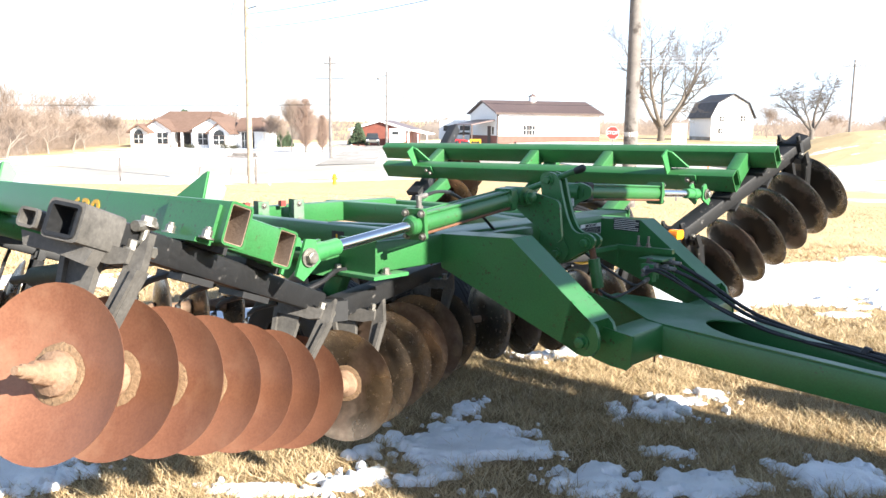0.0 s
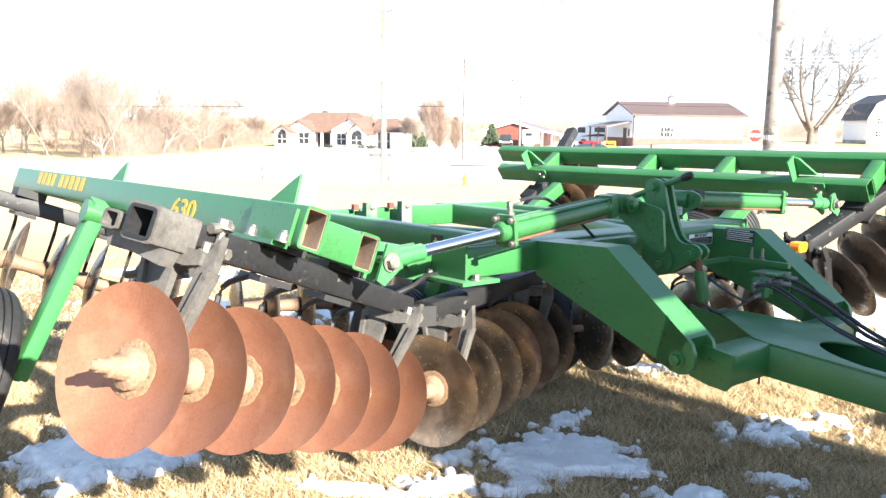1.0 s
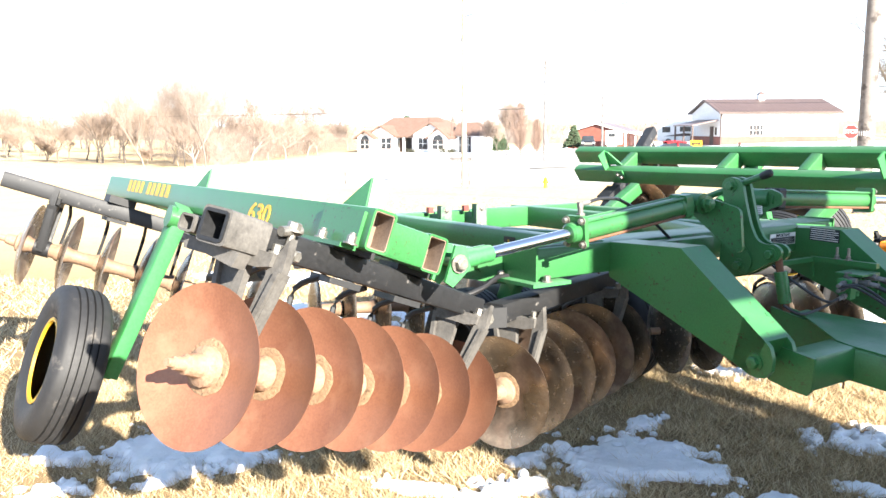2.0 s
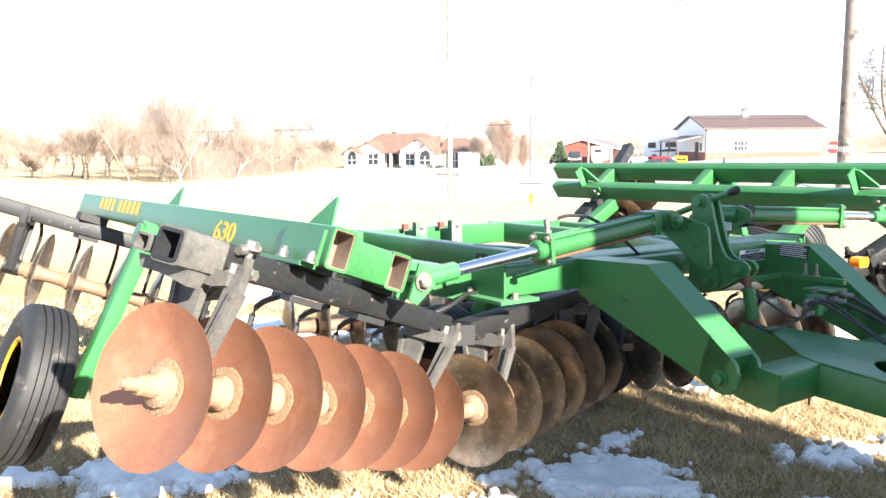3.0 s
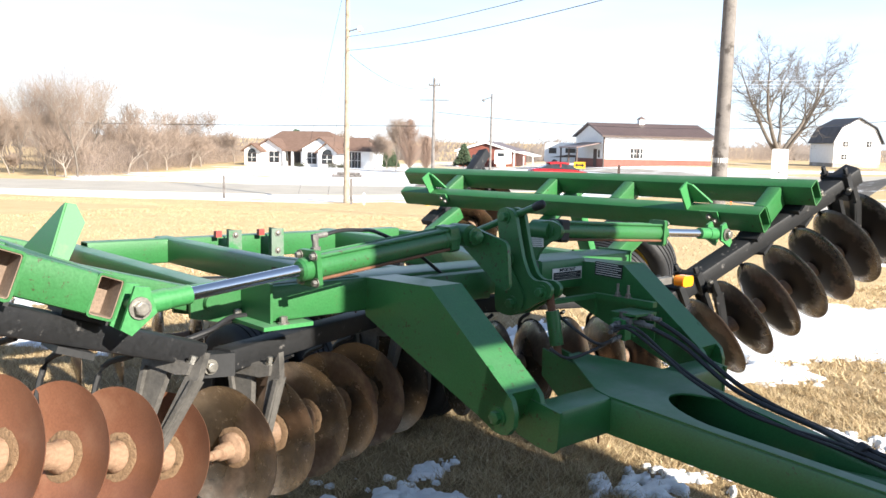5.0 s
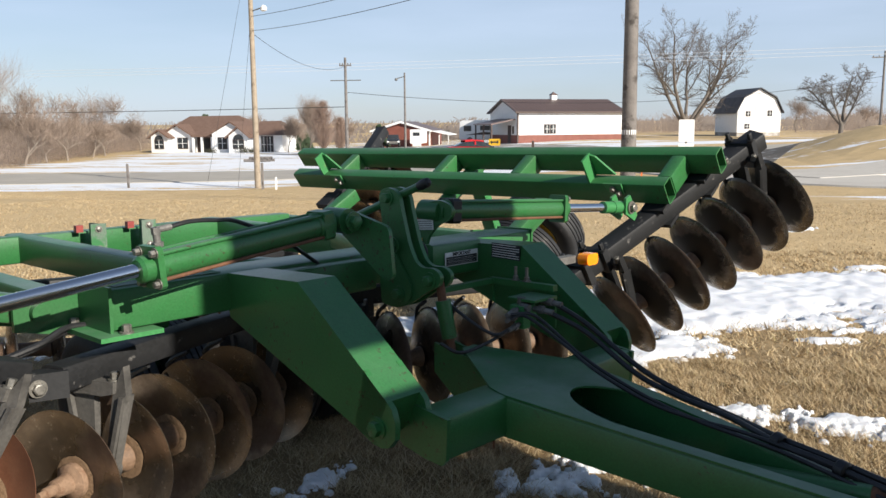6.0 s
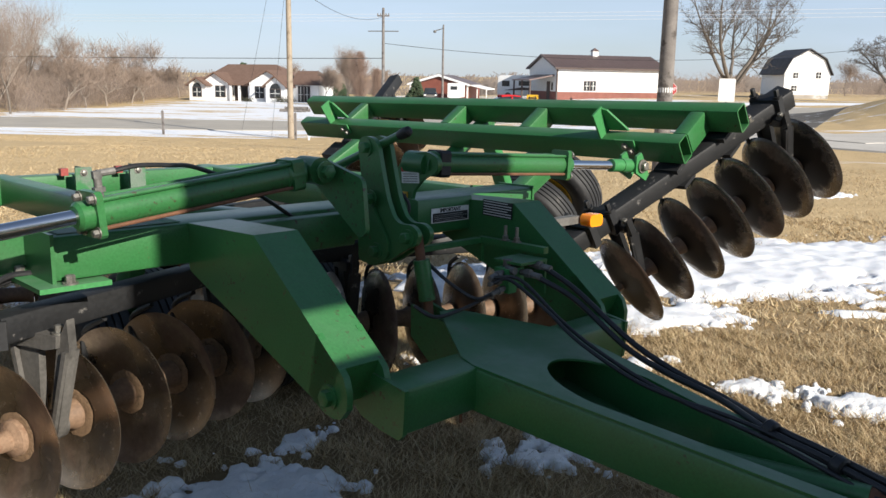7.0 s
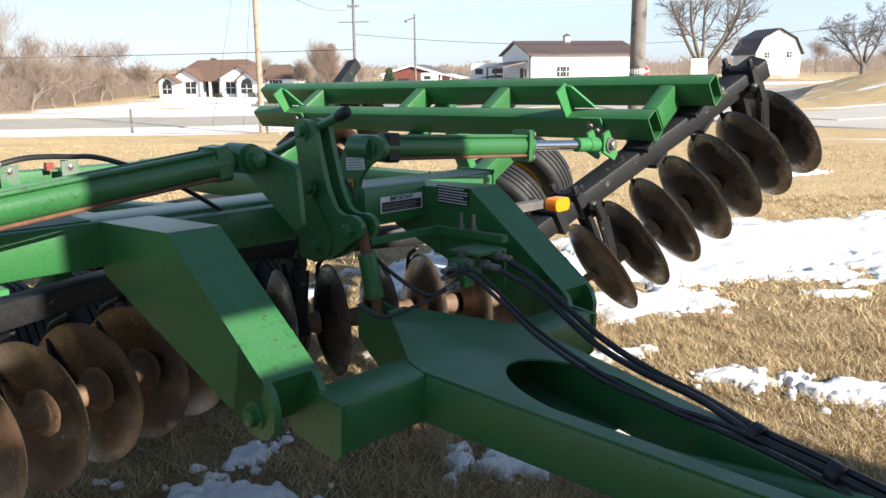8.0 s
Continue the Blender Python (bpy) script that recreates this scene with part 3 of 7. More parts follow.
WING = {-1: (2.255, 1.90, -0.345, -0.54, 1.035), 1: (2.31, 2.02, -0.205, -0.39, 1.045)}          # beams: outer y, inner y, outer and inner front end, height
WING_BAR = {-1: (0.90, -0.04, 2.80), 1: (0.89, -0.02, 2.74)}          # bar height, its set-back from the axle, outer end
for side, wm, blade, spool in ((-1, NEAR, BLADE, SPOOL), (1, FAR, BLADE_C, SPOOL_D)):
    # front wing gang: seven blades
    hz, y_out, pitch = (0.508, 2.685, 0.240) if side < 0 else (0.45, 2.71, 0.213)
    bz, back, bar_end = WING_BAR[side]
    y_in = y_out - 6 * pitch / math.sqrt(1 + SL * SL)
    ax, p0 = gang(front_at(side, y_in), side * y_in, side, SL, 7, hz, wm, blade, spool, 1, pitch=pitch)
    gang_bar((front_at(side, 1.36) + back, side * 1.36), (front_at(side, bar_end) + back, side * bar_end), bz, wm, 0.10 if side < 0 else 0.12)
    for k in ((0.45, 5.78) if side < 0 else (0.5, 5.5)):
        standard(p0 + ax * pitch * k + Vector((back * 0.6, 0, 0)), ax, wm, bz - 0.05, hz, WORN if side < 0 else BLACK)
    for k in range(1, 6):
        scraper(p0 + ax * pitch * k, ax, wm, bz)
    # front centre gang
    axc, pc = gang(centre_at(0.206), side * 0.206, side, SLC, 6, HZ + 0.01, ID, BLADE_B, SPOOL_D, 1)
    gang_bar((centre_at(0.09) - 0.04, side * 0.09), (centre_at(1.32) - 0.04, side * 1.32), BAR_Z + 0.02, ID)
    for k in (0.5, 4.5):
        standard(pc + axc * PITCH * k, axc, ID, BAR_Z - 0.03, HZ, WORN if side < 0 else BLACK)
    for k in range(1, 5):
        scraper(pc + axc * PITCH * k, axc, ID, BAR_Z)
    # rear gangs
    rat = lambda y: -3.12 - SR * (abs(y) - 1.3)
    axr, pr = gang(rat(1.45), side * 1.45, side, -SR, 7, HZ, wm, BLADE_B, SPOOL_D, -1)
    gang_bar((rat(1.36), side * 1.36), (rat(2.95), side * 2.95), BAR_Z, wm)
    for k in (0.5, 5.5):
        standard(pr + axr * PITCH * k, axr, wm, BAR_Z - 0.04, HZ, BLACK)
    for k in range(1, 6):
        scraper(pr + axr * PITCH * k, axr, wm, BAR_Z)
    axq, pq = gang(rat(0.12), side * 0.12, side, -SR, 6, HZ, ID, BLADE_B, SPOOL_D, -1, stub=False)
    gang_bar((rat(0.06), side * 0.06), (rat(1.3), side * 1.3), BAR_Z, ID)

    # wing frame: two long beams with cross members
    yo, yi, fo, fi, zb = WING[side]
    part("wing_beam", Mesh().tube((fo, side * yo, zb), (-4.0, side * yo, zb), 0.09, 0.14).moved(wm), GREEN, harrow, "long green square-tube wing beam")
    part("wing_beam", Mesh().tube((fi, side * yi, zb), (-3.75, side * yi, zb), 0.09, 0.14).moved(wm), GREEN, harrow, "long green square-tube wing beam")
    for f, y in ((fo, yo), (fi, yi)) if side < 0 else ():
        part("tube_lining", Mesh().tube((f - 0.003, side * y, zb), (f - 0.22, side * y, zb), 0.09 - 0.017, 0.14 - 0.017, 0.003, rad=0.008).moved(wm), TUBE_DIRT, harrow, "brown dirt inside the open tube end")
    for f in (fi + 0.01, fi - 1.05, fi - 1.75, fi - 2.8):
        part("cross_member", Mesh().tube((f - 0.05, side * (yi + 0.047), zb), (f - 0.05, side * (yo - 0.047), zb), 0.09, 0.13, open_ends=False).moved(wm), GREEN, harrow)
    for f0 in (-1.31, -3.35) if side < 0 else (-0.87, -3.35):
        y = side * yi
        if side < 0:
            fp = f0 + 0.24
            g = Mesh().plate([(fp, y - 0.03, 1.10), (fp, y + 0.03, 1.10), (fp + 0.02, y + 0.035, 1.25), (fp - 0.03, y, 1.305), (fp - 0.03, y - 0.03, 1.30)], (1, 0, 0.1), 0.012)
            g.plate([(fp, y - 0.03, 1.10), (fp - 0.03, y - 0.03, 1.30), (fp - 0.06, y - 0.03, 1.285), (fp - 0.33, y - 0.03, 1.10)], (0, 1, 0), 0.012)
            part("gusset", g.moved(wm), GREEN_PALE, harrow, "upright pale green gusset bracket")
            continue
        g = Mesh().plate([(f0, y - 0.045, 1.115), (f0, y + 0.045, 1.115), (f0, y + 0.045, 1.27), (f0, y - 0.045, 1.27)], (1, 0, 0), 0.012)
        g.plate([(f0 - 0.01, y + 0.04, 1.12), (f0 - 0.01, y + 0.04, 1.265), (f0 + 0.04, y + 0.04, 1.25), (f0 + 0.14, y + 0.04, 1.12)], (0, 1, 0), 0.012)
        g.plate([(f0 + 0.10, y - 0.055, 1.125), (f0 + 0.22, y - 0.055, 1.125), (f0 + 0.22, y - 0.055, 1.05), (f0 + 0.14, y - 0.055, 1.02)], (0, 1, 0), 0.01)
        gp = part("gusset", g.moved(wm), GREEN_PALE, harrow, "upright pale green gusset bracket")
        part("bolt", Mesh().hexbolt((f0 + 0.16, y - 0.062, 1.09), (0, -1, 0), 0.014, 0.02).moved(wm), BOLT, gp)
        part("bolt", Mesh().hexbolt((f0 + 0.19, y - 0.062, 1.06), (0, -1, 0), 0.014, 0.02).moved(wm), BOLT, gp)

    # draft arms with their pins
    arm = Mesh()
    prof = [(-0.86, 1.180), (-0.402, 1.193), (0.03, 0.864), (0.012, 0.82), (-0.01, 0.77), (-0.045, 0.725), (-0.12, 0.752), (-0.82, 1.015)]
    y0, y1 = side * 0.70, side * 0.535
    arm.rings([[Vector((f, y0, z)) for f, z in prof], [Vector((f, y1, z)) for f, z in prof]])
    nose = [(-0.075, 0.947), (-0.03, 0.905), (0.02, 0.872), (0.05, 0.845), (0.066, 0.80), (0.062, 0.75), (0.035, 0.718), (0.0, 0.710), (-0.04, 0.716), (-0.12, 0.752), (-0.11, 0.80)]
    for y in (side * 0.689, side * 0.546):
        arm.plate([(f, y, z) for f, z in nose], (0, 1, 0), 0.022)
    part("draft_arm", arm, GREEN, harrow, "angled green box-section draft arm with rust specks")
    part("pin_bolt", Mesh().hexbolt((-0.015, side * 0.700, 0.772), (0, side, 0), 0.025, 0.028), GREEN, harrow)

# centre frame
part("front_beam", Mesh().tube((-0.925, -1.15, 1.11), (-0.925, 1.15, 1.11), 0.215, 0.145, 0.01), GREEN, harrow, "green front cross beam with dusty top")
for side in (-1, 1):
    part("end_plate", Mesh().box((-1.045, side * 1.158 - 0.006, 1.03), (-0.81, side * 1.158 + 0.006, 1.19)), GREEN, harrow)
    part("mount_plate", Mesh().box((-1.06, side * 1.11 - 0.11, 1.018), (-0.76, side * 1.11 + 0.11, 1.034)), GREEN_PALE, harrow)
    for f in (-1.03, -0.785):
        part("bolt", Mesh().hexbolt((f, side * (1.19 if f < -0.9 else 1.12), 1.034), (0, 0, 1), 0.016, 0.03), BOLT, harrow)
    part("side_beam", Mesh().tube((-1.04, side * 0.62, 1.09), (-3.15, side * 0.62, 1.09), 0.102, 0.152), GREEN, harrow)
    part("hinge_beam", Mesh().tube((-1.10, side * 1.2, 1.08), (-3.2, side * 1.2, 1.08), 0.10, 0.13), GREEN, harrow)
part("rear_beam", Mesh().tube((-3.0, -1.15, 1.09), (-3.0, 1.15, 1.09), 0.12, 0.15), GREEN, harrow)

# crosspiece and tongue
part("crosspiece", Mesh().tube((0.072, -0.55, 0.732), (0.072, 0.55, 0.732), 0.15, 0.142, open_ends=False), GREEN, harrow, "green tongue crosspiece")
for side in (-1, 1):
    part("cheek_plate", Mesh().plate([(f, side * 0.556, z) for f, z in ((-0.08, 0.70), (-0.04, 0.672), (0.05, 0.652), (0.13, 0.645), (0.148, 0.665), (0.156, 0.80), (0.0, 0.822), (-0.05, 0.82), (-0.08, 0.80))], (0, 1, 0), 0.016), GREEN, harrow)
    part("tongue_rail", Mesh().tube((0.13, side * 0.232, 0.727), (1.22, side * 0.064, 0.600), 0.06, 0.145, open_ends=False), GREEN, harrow, "tapering green tongue rail")


def tongue_top(f):
    return 0.806 - 0.116 * max(0.0, f - 0.1) + 0.15 * max(0.0, 0.05 - f)


outline = [(-0.265, -0.02), (-0.265, 0.05), (0.05, 0.262), (0.13, 0.258), (0.50, 0.205), (1.2, 0.096), (1.2, 0.040)]
inner = [(0.50 - 0.255 * math.cos(radians(a)), 0.152 * math.sin(radians(a))) for a in range(90, -91, -12)]
outline += inner + [(1.2, -0.040), (1.2, -0.096), (0.50, -0.205), (0.13, -0.258), (0.05, -0.230)]
part("tongue_plate", Mesh().plate([(f, y, tongue_top(f)) for f, y in outline], (0.05, 0, 1), 0.007), GREEN, harrow, "flat green top plate with a rounded cutout")
part("belly_plate", Mesh().plate([(0.12, -0.235, 0.655), (0.12, 0.235, 0.655), (0.50, 0.175, 0.611), (0.50, -0.175, 0.611)], (0.115, 0, 1), 0.008), GREEN, harrow, "green belly plate under the tongue")
# lift cylinders, brackets, lettering and plumbing
def ring_of(c, n, r, a0=0.0):
    return [(c[0] + r * math.cos(a0 + 2 * math.pi * i / n), c[1] + r * math.sin(a0 + 2 * math.pi * i / n)) for i in range(n)]


def hang(side, wm):
    """Lift cylinder from the mast to the wing lug."""
    base = Vector((-0.69, side * 0.27, 1.352))
    lug = (-0.56, side * 1.80, 1.03) if side < 0 else (-0.547, side * 1.785, 1.103)
    pin = wm @ Vector(lug)
    d = (pin - base).normalized()
    head = base + d * 0.84
    cyl_ob = part("lift_cylinder", Mesh().cyl(base + d * 0.10, head, 0.046, 28).lathe(base + d * 0.06, d, [(0, 0.042), (0.005, 0.053), (0.075, 0.053), (0.08, 0.047)], 24), GREEN, harrow, "green hydraulic lift cylinder")
    part("clevis", Mesh().cyl(base - d * 0.03, base + d * 0.09, 0.04, 12).cyl(base - Vector((0.06, 0, 0)), base + Vector((0.06, 0, 0)), 0.05, 18), GREEN, cyl_ob)
    part("pivot_pin", Mesh().hexbolt(base + Vector((0.085, 0, 0)), (1, 0, 0), 0.026, 0.03).cyl(base - Vector((0.09, 0, 0)), base + Vector((0.085, 0, 0)), 0.022), GREEN, cyl_ob)
    u = Vector((0, 0, 1))
    u = (u - d * u.dot(d)).normalized()
    s = d.cross(u)
    fl = [head + u * (0.066 * a) + s * (0.062 * b) for a, b in ((-1.05, -0.75), (-0.9, -0.9), (0.9, -0.9), (1.05, -0.75), (1.05, 0.75), (0.9, 0.9), (-0.9, 0.9), (-1.05, 0.75))]
    part("head_flange", Mesh().plate(fl, d, 0.022).lathe(head + d * 0.01, d, [(0, 0.044), (0.035, 0.044), (0.045, 0.034)], 20), GREEN, cyl_ob)
    for a in (-1, 1):
        for b in (-1, 1):
            part("bolt", Mesh().hexbolt(head + u * 0.050 * a + s * 0.044 * b + d * 0.011, d, 0.012, 0.02), BOLT, cyl_ob)
    for a in (-1, 1):
        for b in (-1, 1):
            o = u * 0.042 * a + s * 0.036 * b
            part("tie_rod", Mesh().cyl(base + d * 0.11 + o, head + o, 0.0065, 8), RUSTY if a < 0 else GREEN, cyl_ob, "rusty tie rod" if a < 0 else "")
    part("rod", Mesh().cyl(head + d * 0.02, pin - d * 0.10, 0.023, 24), CHROME, cyl_ob, "polished chrome piston rod")
    part("rod_eye", Mesh().cyl(pin - d * 0.19, pin - d * 0.10, 0.033, 18).cyl(pin - d * 0.11, pin - d * 0.03, 0.036, 18), GREEN_PALE, cyl_ob, "pale green rod end")
    blk = [base + d * 0.10 + u * (0.056 * a) + s * (0.052 * b) for a, b in ((-1, -0.8), (-0.8, -1), (0.8, -1), (1, -0.8), (1, 0.8), (0.8, 1), (-0.8, 1), (-1, 0.8))]
    part("end_block", Mesh().plate(blk, d, 0.05), GREEN if side < 0 else BLACK, cyl_ob)
    # fitting on the head with its hose back to the mast
    e = (head - d * 0.03 if side < 0 else base + d * 0.14) + u * 0.045
    if side < 0:
        part("hose_fitting", Mesh().cyl(e, e + u * 0.06, 0.012, 12).cyl(e + u * 0.055, e + u * 0.078, 0.015, 6).cyl(e + u * 0.07, e + u * 0.07 - d * 0.055, 0.011, 10).cyl(e + u * 0.015, e + u * 0.03, 0.019, 6), BARE, cyl_ob)
        h0 = e + u * 0.07 - d * 0.05
        part("hose", Mesh().sweep(bend([h0, h0 - d * 0.08 + u * 0.004, h0 - d * 0.20 - u * 0.015 - Vector((0.03, 0, 0)), h0 - d * 0.34 - u * 0.05 - Vector((0.10, 0, 0)), h0 - d * 0.55 - u * 0.16 - Vector((0.12, 0, 0)), base + Vector((-0.14, -side * 0.05, -0.22))]), 0.008), HOSE, cyl_ob)
    # lug plates on the wing
    f, y, z = lug
    for o in (-0.055, 0.035):
        part("lug_plate", Mesh().plate([(f + o, y + side * a, z + h) for a, h in ((0.035, 0.06), (-0.01, 0.07), (-0.06, 0.0), (-0.005, -0.09), (0.035, -0.08))], (1, 0, 0), 0.014).moved(wm), GREEN_PALE, harrow, "diamond-shaped cylinder lug")
    part("lug_pin", Mesh().hexbolt((f + 0.045, y, z), (1, 0, 0), 0.024, 0.03).cyl((f - 0.07, y, z), (f + 0.045, y, z), 0.018).moved(wm), BOLT, harrow)


RUSTY = surface("plain_rust", (0.09, 0.04, 0.022), (0.18, 0.08, 0.04), wear=(0.05, 0.03, 0.02), scale=12, fine=90, rough=(0.7, 0.95), relief=0.3)
DUST = surface("dusty_green", (0.09, 0.15, 0.10), (0.17, 0.21, 0.17), wear=(0.03, 0.16, 0.05), wear_at=(0.5, 0.62), scale=7, fine=120, rough=(0.6, 0.85), relief=0.12, wear_scale=6)
hang(-1, NEAR)
hang(1, FAR)


def rounded(points, radius=0.03, n=4):
    """Rounds the corners of a flat outline of (f, z)."""
    out = []
    m = len(points)
    for i in range(m):
        p, a, b = Vector(points[i]), Vector(points[i - 1]), Vector(points[(i + 1) % m])
        r = min(radius, (a - p).length * 0.45, (b - p).length * 0.45)
        s, e = p + (a - p).normalized() * r, p + (b - p).normalized() * r
        for k in range(n + 1):
            t = k / n
            out.append((1 - t) ** 2 * s + 2 * t * (1 - t) * p + t * t * e)
    return out


# mast: two tall rocker plates and two cylinder plates
rocker = rounded([(-0.695, 1.437), (-0.68, 1.465), (-0.644, 1.474), (-0.60, 1.465), (-0.576, 1.439), (-0.556, 1.358), (-0.522, 1.242), (-0.487, 1.178), (-0.45, 1.158), (-0.384, 1.162), (-0.345, 1.135), (-0.36, 1.09), (-0.418, 1.066), (-0.526, 1.0), (-0.60, 0.975), (-0.68, 0.985), (-0.70, 1.06), (-0.668, 1.24), (-0.68, 1.35)], 0.035, 4)
for y in (-0.04, 0.02):
    part("rocker_plate", Mesh().plate([(p.x, y, p.y) for p in rocker], (0, 1, 0), 0.02), GREEN, harrow, "tall curved green rocker plate")
part("rocker_plate", Mesh().plate([(p.x, -0.057, p.y) for p in rounded([(-0.668, 1.27), (-0.622, 1.257), (-0.565, 1.165), (-0.497, 1.079), (-0.512, 1.012), (-0.60, 0.985), (-0.68, 0.99)], 0.03, 4)], (0, 1, 0), 0.012), GREEN, harrow, "bolted green doubler plate")
near_web = rounded([(-0.79, 1.34), (-0.745, 1.385), (-0.68, 1.388), (-0.567, 1.36), (-0.46, 1.335), (-0.44, 1.14), (-0.48, 1.12), (-0.765, 1.31)], 0.03, 5)
far_web = rounded([(-0.80, 1.32), (-0.77, 1.36), (-0.695, 1.393), (-0.614, 1.406), (-0.55, 1.38), (-0.555, 1.325), (-0.635, 1.297), (-0.70, 1.235), (-0.72, 1.12), (-0.86, 1.12)], 0.03, 5)
for y, web in ((-0.21, near_web), (0.25, far_web)):
    part("mast_plate", Mesh().plate([(p.x, y, p.y) for p in web], (0, 1, 0), 0.018), GREEN, harrow, "thick green mast plate")
for f, z in ((-0.64, 1.43), (-0.405, 1.112), (-0.57, 1.042), (-0.60, 1.24)):
    part("bolt", Mesh().hexbolt((f, -0.05 if z > 1.1 and z != 1.24 else -0.063, z), (0, -1, 0), 0.022, 0.028), GREEN, harrow)
lever = part("lever", Mesh().cyl((-0.91, -0.01, 1.33), (-0.46, -0.01, 1.495), 0.016, 14), GREEN, harrow, "round green lever")
part("knob", Mesh().lathe((-0.50, -0.01, 1.48), (0.95, 0, 0.35), [(0, 0.017), (0.012, 0.02), (0.04, 0.021), (0.055, 0.018), (0.062, 0.008)], 16), BLACK, lever, "worn black knob")
lev = part("levelling_rod", Mesh().cyl((-0.375, -0.01, 1.03), (-0.35, 0.0, 0.88), 0.031, 18), GREEN, harrow, "green levelling turnbuckle")
part("rod_thread", Mesh().cyl((-0.39, -0.015, 1.12), (-0.375, -0.01, 1.02), 0.018, 12), RUSTY, lev)
part("rod_thread", Mesh().cyl((-0.35, 0, 0.89), (-0.335, 0.0, 0.80), 0.018, 12), RUSTY, lev)
part("plate_lug", Mesh().plate([(-0.40, 0.05, 0.86), (-0.30, 0.05, 0.84), (-0.05, 0.05, 0.80), (-0.05, 0.05, 0.64), (-0.30, 0.05, 0.66), (-0.40, 0.05, 0.74)], (0, 1, 0), 0.014).plate([(-0.40, -0.03, 0.86), (-0.30, -0.03, 0.84), (-0.05, -0.03, 0.80), (-0.05, -0.03, 0.64), (-0.30, -0.03, 0.66), (-0.40, -0.03, 0.74)], (0, 1, 0), 0.014), GREEN, harrow)
# inner box members beside the mast, with instruction plates
for side in (-1, 1):
    part("inner_beam", Mesh().tube((-0.77 if side > 0 else -0.82, side * (0.23 if side > 0 else 0.02), 1.13 if side > 0 else 1.10), (-0.77 if side > 0 else -0.82, side * 0.55, 1.13 if side > 0 else 1.10), 0.23 if side > 0 else 0.13, 0.15 if side > 0 else 0.135, open_ends=False), GREEN, harrow)
    part("diagonal_brace", Mesh().tube((-1.04, side * 0.30, 1.12), (-1.75, side * 0.60, 1.12), 0.09, 0.10, open_ends=False), GREEN, harrow)
    part("hinge_lug", Mesh().plate([(-1.06, side * 1.14, 1.16), (-1.06, side * 1.38, 1.14), (-1.06, side * 1.38, 1.04), (-1.06, side * 1.14, 0.99)], (1, 0, 0), 0.02).plate([(-1.22, side * 1.14, 1.16), (-1.22, side * 1.38, 1.14), (-1.22, side * 1.38, 1.04), (-1.22, side * 1.14, 0.99)], (1, 0, 0), 0.02).cyl((-1.26, side * 1.3, 1.1), (-1.02, side * 1.3, 1.1), 0.03, 14), GREEN, harrow)
    for f in (-1.14, -2.9):
        part("hinge_link", Mesh().tube((f, side * 1.32, 1.09), (f, side * 1.83, 1.05), 0.10, 0.10, open_ends=False).moved(NEAR if side < 0 else FAR), GREEN, harrow)
    bj = Vector((centre_at(1.34) - 0.04, side * 1.34, 0.89))
    part("bar_joint", Mesh().box((-0.035, -0.06, -0.05), (0.035, 0.06, 0.04), Matrix.Translation(bj) @ Matrix.Rotation(radians(18.3) * side, 4, "Z")), BLACK, harrow, "black steel joint between gang bars")
    part("bolt", Mesh().hexbolt(bj + Vector((0.03, side * 0.045, -0.005)), (1, 0.0, 0), 0.02, 0.025), BOLT, harrow)
part("beam_dust", Mesh().box((-1.02, -1.13, 1.1845), (-0.84, -0.72, 1.1865)), DUST, harrow, "pale dust lying on the beam")


def decal(name, c, right, up, w, h, plate_mat, rows, label):
    """A small printed plate with unreadable lines as bars."""
    c, right, up = Vector(c), Vector(right).normalized(), Vector(up).normalized()
    n = right.cross(up)
    m = Matrix((( right.x, up.x, n.x, c.x), (right.y, up.y, n.y, c.y), (right.z, up.z, n.z, c.z), (0, 0, 0, 1)))
    d = part(name, Mesh().box((-w / 2, -h / 2, 0), (w / 2, h / 2, 0.0025), m), plate_mat, harrow, label)
    for x0, y0, x1, y1, mat in rows:
        part("print_bar", Mesh().box((x0 * w - w / 2, y0 * h - h / 2, 0.0025), (x1 * w - w / 2, y1 * h - h / 2, 0.0033), m), mat, d)
    return d, m


d1, m1 = decal("instruction_plate", (-0.652, 0.413, 1.132), (0, 1, 0), (0, 0, 1), 0.222, 0.062, DECAL_W, [(0.03, 0.06, 0.97, 0.66, DECAL)] + [(0.06, 0.14 + 0.12 * i, 0.94 - 0.1 * (i % 2), 0.17 + 0.12 * i, DECAL_W) for i in range(4)], "white and black instruction plate")
part("lettering", text_mesh("IMPORTANT", 0.022, m1 @ Matrix.Translation((0, 0.020, 0.0028)), 0.0004, 0.0009), DECAL, d1)
decal("instruction_plate", (-0.487, 0.531, 1.160), (1, 0, -0.03), (0.03, 0, 1), 0.165, 0.068, DECAL, [(0.03, 0.08 + 0.16 * i, 0.97 - 0.12 * (i % 3 == 2), 0.13 + 0.16 * i, DECAL_W) for i in range(6)], "black instruction plate with fine white print")
d2, m2 = decal("warning_label", (-0.712, 0.2385, 1.303), (1, 0, 0.07), (-0.07, 0, 1), 0.105, 0.066, DECAL_W, [(0.0, 0.72, 1.0, 1.0, DECAL_R)] + [(0.08, 0.1 + 0.15 * i, 0.92, 0.15 + 0.15 * i, BARE) for i in range(4)], "red and white danger label")
part("lettering", text_mesh("DANGER", 0.017, m2 @ Matrix.Translation((0.012, 0.024, 0.0036)), 0.0004), DECAL_W, d2)
decal("yellow_tag", (-0.742, 0.2385, 1.20), (1, 0, 0), (0, 0, 1), 0.03, 0.065, YELLOW, [(0.2, 0.1, 0.75, 0.85, DECAL)], "small yellow and black tag")
